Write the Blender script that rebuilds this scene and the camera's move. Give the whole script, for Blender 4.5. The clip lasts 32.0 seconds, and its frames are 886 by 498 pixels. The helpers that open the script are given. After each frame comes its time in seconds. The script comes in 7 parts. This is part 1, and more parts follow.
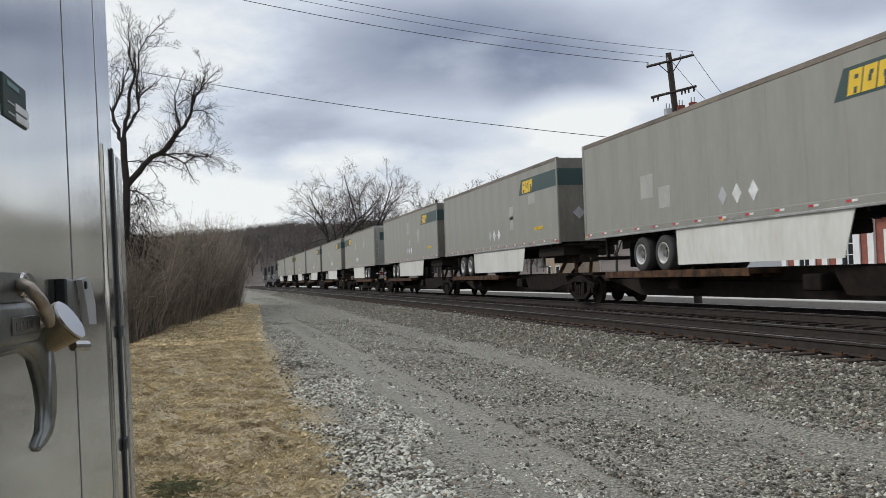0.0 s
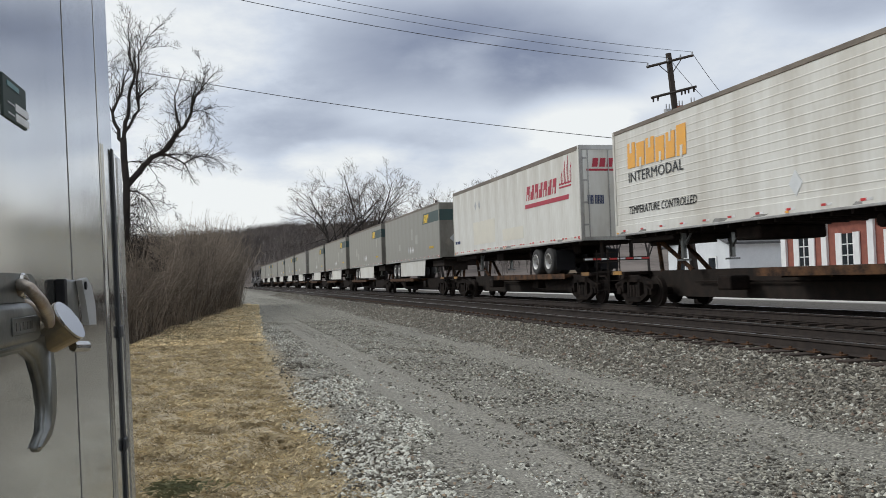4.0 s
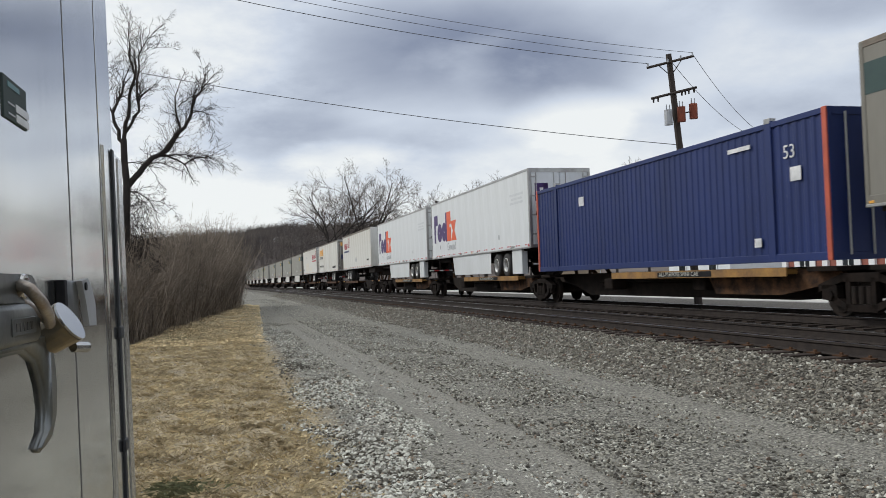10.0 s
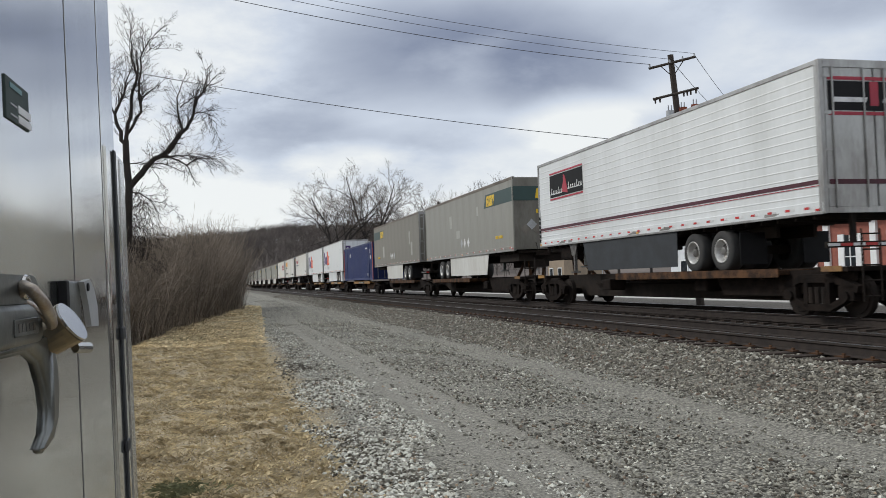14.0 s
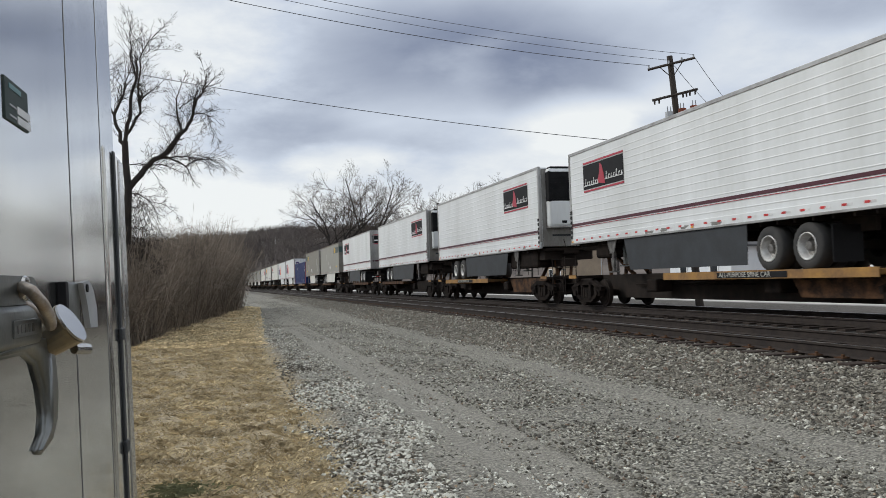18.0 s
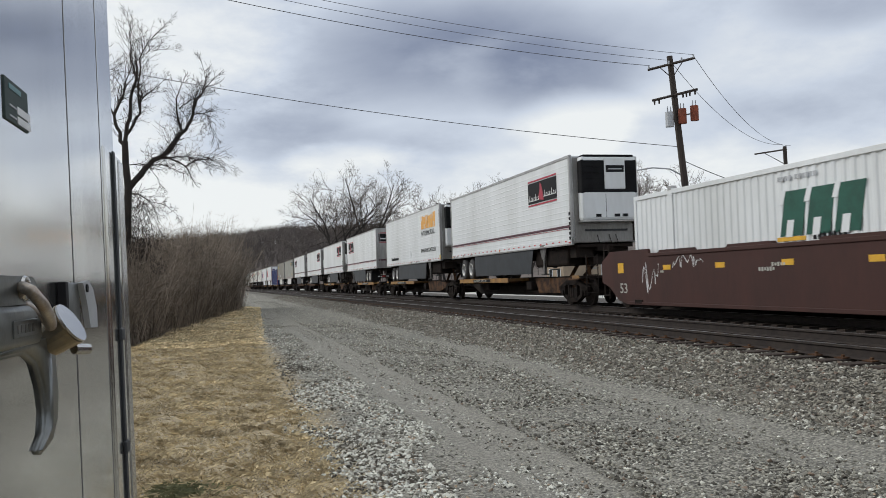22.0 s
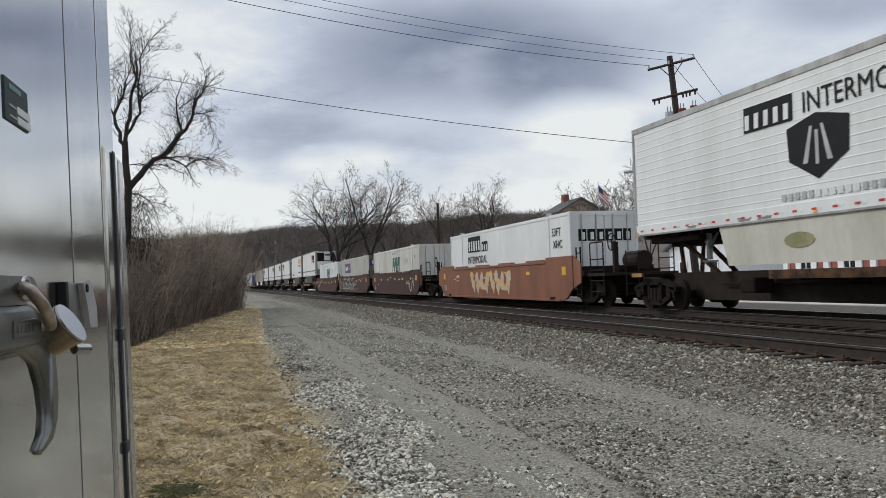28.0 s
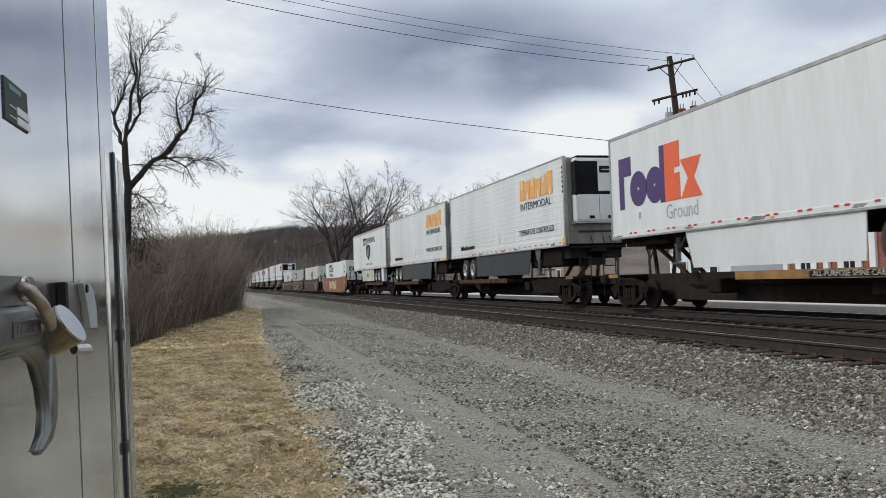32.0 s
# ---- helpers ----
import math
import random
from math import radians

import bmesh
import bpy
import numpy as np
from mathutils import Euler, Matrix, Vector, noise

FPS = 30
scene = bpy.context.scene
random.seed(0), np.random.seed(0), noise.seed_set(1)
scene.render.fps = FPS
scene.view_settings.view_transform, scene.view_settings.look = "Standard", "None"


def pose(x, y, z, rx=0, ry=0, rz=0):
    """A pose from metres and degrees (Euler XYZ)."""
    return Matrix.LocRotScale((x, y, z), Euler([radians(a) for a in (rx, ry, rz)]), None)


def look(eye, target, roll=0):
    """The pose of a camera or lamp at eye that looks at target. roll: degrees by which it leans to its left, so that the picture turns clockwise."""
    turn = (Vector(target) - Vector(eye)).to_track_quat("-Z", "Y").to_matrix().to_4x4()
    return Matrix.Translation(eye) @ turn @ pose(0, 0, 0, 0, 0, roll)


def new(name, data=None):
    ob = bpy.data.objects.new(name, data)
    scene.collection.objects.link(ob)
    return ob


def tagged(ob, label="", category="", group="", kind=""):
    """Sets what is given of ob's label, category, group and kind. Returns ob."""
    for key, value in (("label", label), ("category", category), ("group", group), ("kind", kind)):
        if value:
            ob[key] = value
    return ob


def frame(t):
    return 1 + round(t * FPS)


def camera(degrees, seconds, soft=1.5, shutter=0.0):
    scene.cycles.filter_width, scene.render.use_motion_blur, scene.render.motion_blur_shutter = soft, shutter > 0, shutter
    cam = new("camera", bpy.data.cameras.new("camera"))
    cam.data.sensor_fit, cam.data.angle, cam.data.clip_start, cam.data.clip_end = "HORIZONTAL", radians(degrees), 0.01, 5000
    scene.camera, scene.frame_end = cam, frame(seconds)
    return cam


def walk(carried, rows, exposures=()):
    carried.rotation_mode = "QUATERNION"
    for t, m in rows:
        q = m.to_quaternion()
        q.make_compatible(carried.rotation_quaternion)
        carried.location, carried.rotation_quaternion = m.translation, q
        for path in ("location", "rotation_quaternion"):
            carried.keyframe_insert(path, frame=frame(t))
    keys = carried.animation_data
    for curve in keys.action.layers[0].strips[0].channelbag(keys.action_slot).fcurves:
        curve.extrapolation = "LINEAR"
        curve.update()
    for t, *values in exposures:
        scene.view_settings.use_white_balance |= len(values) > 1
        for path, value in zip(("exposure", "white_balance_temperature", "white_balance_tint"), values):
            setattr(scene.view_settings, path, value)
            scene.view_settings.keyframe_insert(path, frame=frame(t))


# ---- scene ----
# x: to the right across the track, y: along the track, z: up. Rail heads lie at RAIL_Z.
cam = camera(54.57, 32.0, soft=0.75, shutter=0.12)
RAIL_Z = 0.545
CENTRE = 12.97          # middle of the loaded track at y = 0
NEAR_CENTRE = 8.84      # middle of the empty track at y = 0


def eye_pose(dx, dy):
    """The hand-held camera, with its small drift in thousandths of a degree-like steps."""
    yaw, pitch = 14.258 - dx * 0.0377, 2.041 + dy * 0.0377
    fwd = Vector((math.sin(radians(yaw)) * math.cos(radians(pitch)), math.cos(radians(yaw)) * math.cos(radians(pitch)), math.sin(radians(pitch))))
    eye = Vector((0.0, 0.0, 1.6))
    return look(eye, eye + fwd * 10, -1.88)


DRIFT = [(0, -2, -5.5), (2.5, -2.5, -5.5), (3.5, -2.3, -5.2), (5.5, -1.7, -4), (9.5, -1.7, -4.2), (10.5, -1.8, -2.5), (11, -1.8, -2.2), (11.6, 0, -2.5),
         (12.2, 1, -2.5), (13, -0.3, -3.5), (14, 1.4, -2), (16.5, 1.4, -1.5), (17.5, 0.2, -0.5), (19.5, 0, 0), (20.5, 0.8, 0), (22, 0, 0), (23, 0.7, 0),
         (24, -0.8, 0), (25, 0, -0.6), (25.5, -1.2, -2), (27.5, 1.2, -1), (28, 0, 0), (30, 0, 0.2), (32, -0.3, 0.6)]
walk(cam, [(t, eye_pose(dx, dy)) for t, dx, dy in DRIFT], [(0, 0.05), (21.5, 0.05), (23, -0.03), (25.5, -0.06), (28, -0.04), (29.5, 0.05), (32, 0.05)])

# ---- world and sun ----
world = bpy.data.worlds.new("overcast_sky")
scene.world = world
world.use_nodes = True
wn, wl = world.node_tree.nodes, world.node_tree.links
wn.clear()


def wnode(kind, **values):
    n = wn.new(kind)
    for key, value in values.items():
        n.inputs[key].default_value = value
    return n


def wmath(op, a, b):
    n = wn.new("ShaderNodeMath")
    n.operation = op
    for k, v in ((0, a), (1, b)):
        if isinstance(v, (int, float)):
            n.inputs[k].default_value = v
        else:
            wl.new(v, n.inputs[k])
    return n.outputs[0]


coord = wn.new("ShaderNodeTexCoord")
sep = wn.new("ShaderNodeSeparateXYZ")
wl.new(coord.outputs["Generated"], sep.inputs[0])
height = wmath("ADD", wmath("MAXIMUM", sep.outputs[2], 0.0), 0.30)
flat = wn.new("ShaderNodeCombineXYZ")
wl.new(wmath("DIVIDE", sep.outputs[0], height), flat.inputs[0])
wl.new(wmath("DIVIDE", sep.outputs[1], height), flat.inputs[1])
shift = wn.new("ShaderNodeVectorMath")
shift.operation = "ADD"
shift.inputs[1].default_value = (4.6, 2.9, 0.0)
wl.new(flat.outputs[0], shift.inputs[0])
big = wnode("ShaderNodeTexNoise", Scale=1.15, Detail=8.0, Roughness=0.55, Distortion=0.3)
wl.new(shift.outputs[0], big.inputs["Vector"])
fine = wnode("ShaderNodeTexNoise", Scale=3.2, Detail=8.0, Roughness=0.6)
wl.new(shift.outputs[0], fine.inputs["Vector"])
mixed = wmath("ADD", wmath("MULTIPLY", big.outputs[0], 0.45), wmath("MULTIPLY", fine.outputs[0], 0.22))
mixed = wmath("ADD", mixed, 0.165)


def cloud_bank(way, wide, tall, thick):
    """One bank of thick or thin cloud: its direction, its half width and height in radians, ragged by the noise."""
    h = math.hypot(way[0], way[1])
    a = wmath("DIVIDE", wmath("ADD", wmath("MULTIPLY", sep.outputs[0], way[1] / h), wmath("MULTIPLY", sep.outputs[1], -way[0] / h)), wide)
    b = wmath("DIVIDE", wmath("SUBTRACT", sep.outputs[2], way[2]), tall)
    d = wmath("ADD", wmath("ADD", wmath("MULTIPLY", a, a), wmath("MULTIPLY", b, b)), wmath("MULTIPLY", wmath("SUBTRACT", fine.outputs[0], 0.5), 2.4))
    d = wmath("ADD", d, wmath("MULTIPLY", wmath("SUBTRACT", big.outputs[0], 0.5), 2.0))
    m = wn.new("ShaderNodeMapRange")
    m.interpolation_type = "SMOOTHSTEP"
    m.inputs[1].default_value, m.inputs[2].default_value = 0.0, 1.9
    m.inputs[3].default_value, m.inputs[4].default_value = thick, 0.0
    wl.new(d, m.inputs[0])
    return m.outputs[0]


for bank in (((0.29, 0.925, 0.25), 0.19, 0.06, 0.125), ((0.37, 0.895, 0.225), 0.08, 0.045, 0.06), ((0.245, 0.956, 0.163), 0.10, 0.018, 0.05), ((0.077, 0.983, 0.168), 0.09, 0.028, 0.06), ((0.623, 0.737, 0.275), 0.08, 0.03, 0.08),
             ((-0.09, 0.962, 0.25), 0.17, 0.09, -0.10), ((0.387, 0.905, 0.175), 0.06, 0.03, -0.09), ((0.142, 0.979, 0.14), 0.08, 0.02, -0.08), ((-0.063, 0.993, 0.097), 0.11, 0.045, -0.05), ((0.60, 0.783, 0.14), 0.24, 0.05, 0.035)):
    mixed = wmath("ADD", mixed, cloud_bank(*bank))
belt = wn.new("ShaderNodeValToRGB")
belt.color_ramp.elements[0].position, belt.color_ramp.elements[0].color = 0.0, (0.36, 0.36, 0.36, 1)
belt.color_ramp.elements[1].position, belt.color_ramp.elements[1].color = 1.0, (0.45, 0.45, 0.45, 1)
for spot, level in ((0.07, 0.42), (0.15, 0.485), (0.30, 0.50), (0.60, 0.50)):
    belt.color_ramp.elements.new(spot).color = (level, level, level, 1)
wl.new(sep.outputs[2], belt.inputs[0])
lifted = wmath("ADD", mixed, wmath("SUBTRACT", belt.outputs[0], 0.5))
ramp = wn.new("ShaderNodeValToRGB")
ramp.color_ramp.elements[0].position, ramp.color_ramp.elements[0].color = 0.41, (0.80, 0.825, 0.83, 1)
ramp.color_ramp.elements[1].position, ramp.color_ramp.elements[1].color = 0.68, (0.205, 0.24, 0.335, 1)
mid = ramp.color_ramp.elements.new(0.515)
mid.color = (0.553, 0.61, 0.703, 1)
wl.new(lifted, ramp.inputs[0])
sky = wn.new("ShaderNodeTexSky")
sky.sky_type = "NISHITA"
sky.sun_disc = False
sky.sun_elevation, sky.sun_rotation = radians(38), radians(-60)
skyc = wn.new("ShaderNodeBackground")
skyc.inputs["Strength"].default_value = 0.05
wl.new(sky.outputs[0], skyc.inputs["Color"])
cloudc = wn.new("ShaderNodeBackground")
cloudc.inputs["Strength"].default_value = 1.15
wl.new(ramp.outputs[0], cloudc.inputs["Color"])
veil = wn.new("ShaderNodeMixShader")
veil.inputs[0].default_value = 0.88
wl.new(skyc.outputs[0], veil.inputs[1])
wl.new(cloudc.outputs[0], veil.inputs[2])
wout = wn.new("ShaderNodeOutputWorld")
wl.new(veil.outputs[0], wout.inputs[0])

sun_data = bpy.data.lights.new("sun", "SUN")
sun_data.energy, sun_data.angle, sun_data.color = 1.6, radians(16), (1.0, 0.985, 0.92)
sun = new("sun", sun_data)
sun.matrix_world = look((-60, 40, 55), (0, 0, 0))


# ---- materials ----
def material(name, colour, second=None, rough=0.7, metal=0.0, scale=3.0, detail=6.0, gloss=0.5, bump=0.0, bump_scale=40.0, amount=0.5, streak=(1, 1, 1), spread=0.0, coat=0.0):
    """A surface of two colours mixed by noise, with fine relief. streak stretches the noise; spread varies the tone from piece to piece."""
    m = bpy.data.materials.new(name)
    m.use_nodes = True
    nt = m.node_tree
    b = nt.nodes["Principled BSDF"]
    b.inputs["Roughness"].default_value, b.inputs["Metallic"].default_value = rough, metal
    b.inputs["Coat Weight"].default_value = coat
    b.inputs["Specular IOR Level"].default_value = gloss
    tc = nt.nodes.new("ShaderNodeTexCoord")
    mp = nt.nodes.new("ShaderNodeMapping")
    mp.inputs["Scale"].default_value = streak
    nt.links.new(tc.outputs["Object"], mp.inputs[0])
    n1 = nt.nodes.new("ShaderNodeTexNoise")
    n1.inputs["Scale"].default_value, n1.inputs["Detail"].default_value = scale, detail
    n2 = nt.nodes.new("ShaderNodeTexNoise")
    n2.inputs["Scale"].default_value, n2.inputs["Detail"].default_value = scale * 9, 4
    for n in (n1, n2):
        nt.links.new(mp.outputs[0], n.inputs["Vector"])
    add = nt.nodes.new("ShaderNodeMath")
    add.operation = "MULTIPLY_ADD"
    add.inputs[1].default_value = 0.4
    nt.links.new(n2.outputs[0], add.inputs[0])
    nt.links.new(n1.outputs[0], add.inputs[2])
    rp = nt.nodes.new("ShaderNodeValToRGB")
    c2 = second or tuple(c * 0.7 for c in colour)
    rp.color_ramp.elements[0].position, rp.color_ramp.elements[0].color = 0.7 - amount * 0.3, (*colour, 1)
    rp.color_ramp.elements[1].position, rp.color_ramp.elements[1].color = 0.7 + amount * 0.3, (*c2, 1)
    nt.links.new(add.outputs[0], rp.inputs[0])
    out = rp.outputs[0]
    if spread:
        info = nt.nodes.new("ShaderNodeObjectInfo")
        island = nt.nodes.new("ShaderNodeNewGeometry")
        both = nt.nodes.new("ShaderNodeMath")
        both.operation = "ADD"
        nt.links.new(info.outputs["Random"], both.inputs[0])
        nt.links.new(island.outputs["Random Per Island"], both.inputs[1])
        sc = nt.nodes.new("ShaderNodeMapRange")
        sc.inputs[2].default_value = 2.0
        sc.inputs[3].default_value, sc.inputs[4].default_value = 1 - spread, 1 + spread
        nt.links.new(both.outputs[0], sc.inputs[0])
        hs = nt.nodes.new("ShaderNodeHueSaturation")
        nt.links.new(sc.outputs[0], hs.inputs["Value"])
        nt.links.new(out, hs.inputs["Color"])
        out = hs.outputs[0]
    nt.links.new(out, b.inputs["Base Color"])
    if bump:
        n3 = nt.nodes.new("ShaderNodeTexNoise")
        n3.inputs["Scale"].default_value, n3.inputs["Detail"].default_value = bump_scale, 5
        nt.links.new(mp.outputs[0], n3.inputs["Vector"])
        bp = nt.nodes.new("ShaderNodeBump")
        bp.inputs["Strength"].default_value = bump
        bp.inputs["Distance"].default_value = 0.02
        nt.links.new(n3.outputs[0], bp.inputs["Height"])
        nt.links.new(bp.outputs[0], b.inputs["Normal"])
    return m


def stone_material(name, tones, rough=0.9):
    """Crushed stone: every piece takes one of several tones, with a fine grain."""
    m = bpy.data.materials.new(name)
    m.use_nodes = True
    nt = m.node_tree
    b = nt.nodes["Principled BSDF"]
    b.inputs["Roughness"].default_value = rough
    b.inputs["Specular IOR Level"].default_value = 0.25
    geo = nt.nodes.new("ShaderNodeNewGeometry")
    r = nt.nodes.new("ShaderNodeValToRGB")
    r.color_ramp.interpolation = "CONSTANT"
    r.color_ramp.elements.remove(r.color_ramp.elements[1])
    r.color_ramp.elements[0].position, r.color_ramp.elements[0].color = 0.0, (*tones[0][1], 1)
    tones = [(part_of, (c[0] * 1.03, c[1] * 1.05, c[2] * 1.01)) for part_of, c in tones]
    r.color_ramp.elements[0].color = (*tones[0][1], 1)
    at = tones[0][0]
    for share_of, tone in tones[1:]:
        r.color_ramp.elements.new(at).color = (*tone, 1)
        at += share_of
    nt.links.new(geo.outputs["Random Per Island"], r.inputs[0])
    n = nt.nodes.new("ShaderNodeTexNoise")
    n.inputs["Scale"].default_value, n.inputs["Detail"].default_value = 60.0, 5.0
    tc = nt.nodes.new("ShaderNodeTexCoord")
    nt.links.new(tc.outputs["Object"], n.inputs["Vector"])
    v = nt.nodes.new("ShaderNodeMapRange")
    v.inputs[1].default_value, v.inputs[2].default_value = 0.3, 0.7
    v.inputs[3].default_value, v.inputs[4].default_value = 0.75, 1.25
    nt.links.new(n.outputs[0], v.inputs[0])
    hs = nt.nodes.new("ShaderNodeHueSaturation")
    nt.links.new(v.outputs[0], hs.inputs["Value"])
    nt.links.new(r.outputs[0], hs.inputs["Color"])
    nt.links.new(hs.outputs[0], b.inputs["Base Color"])
    return m


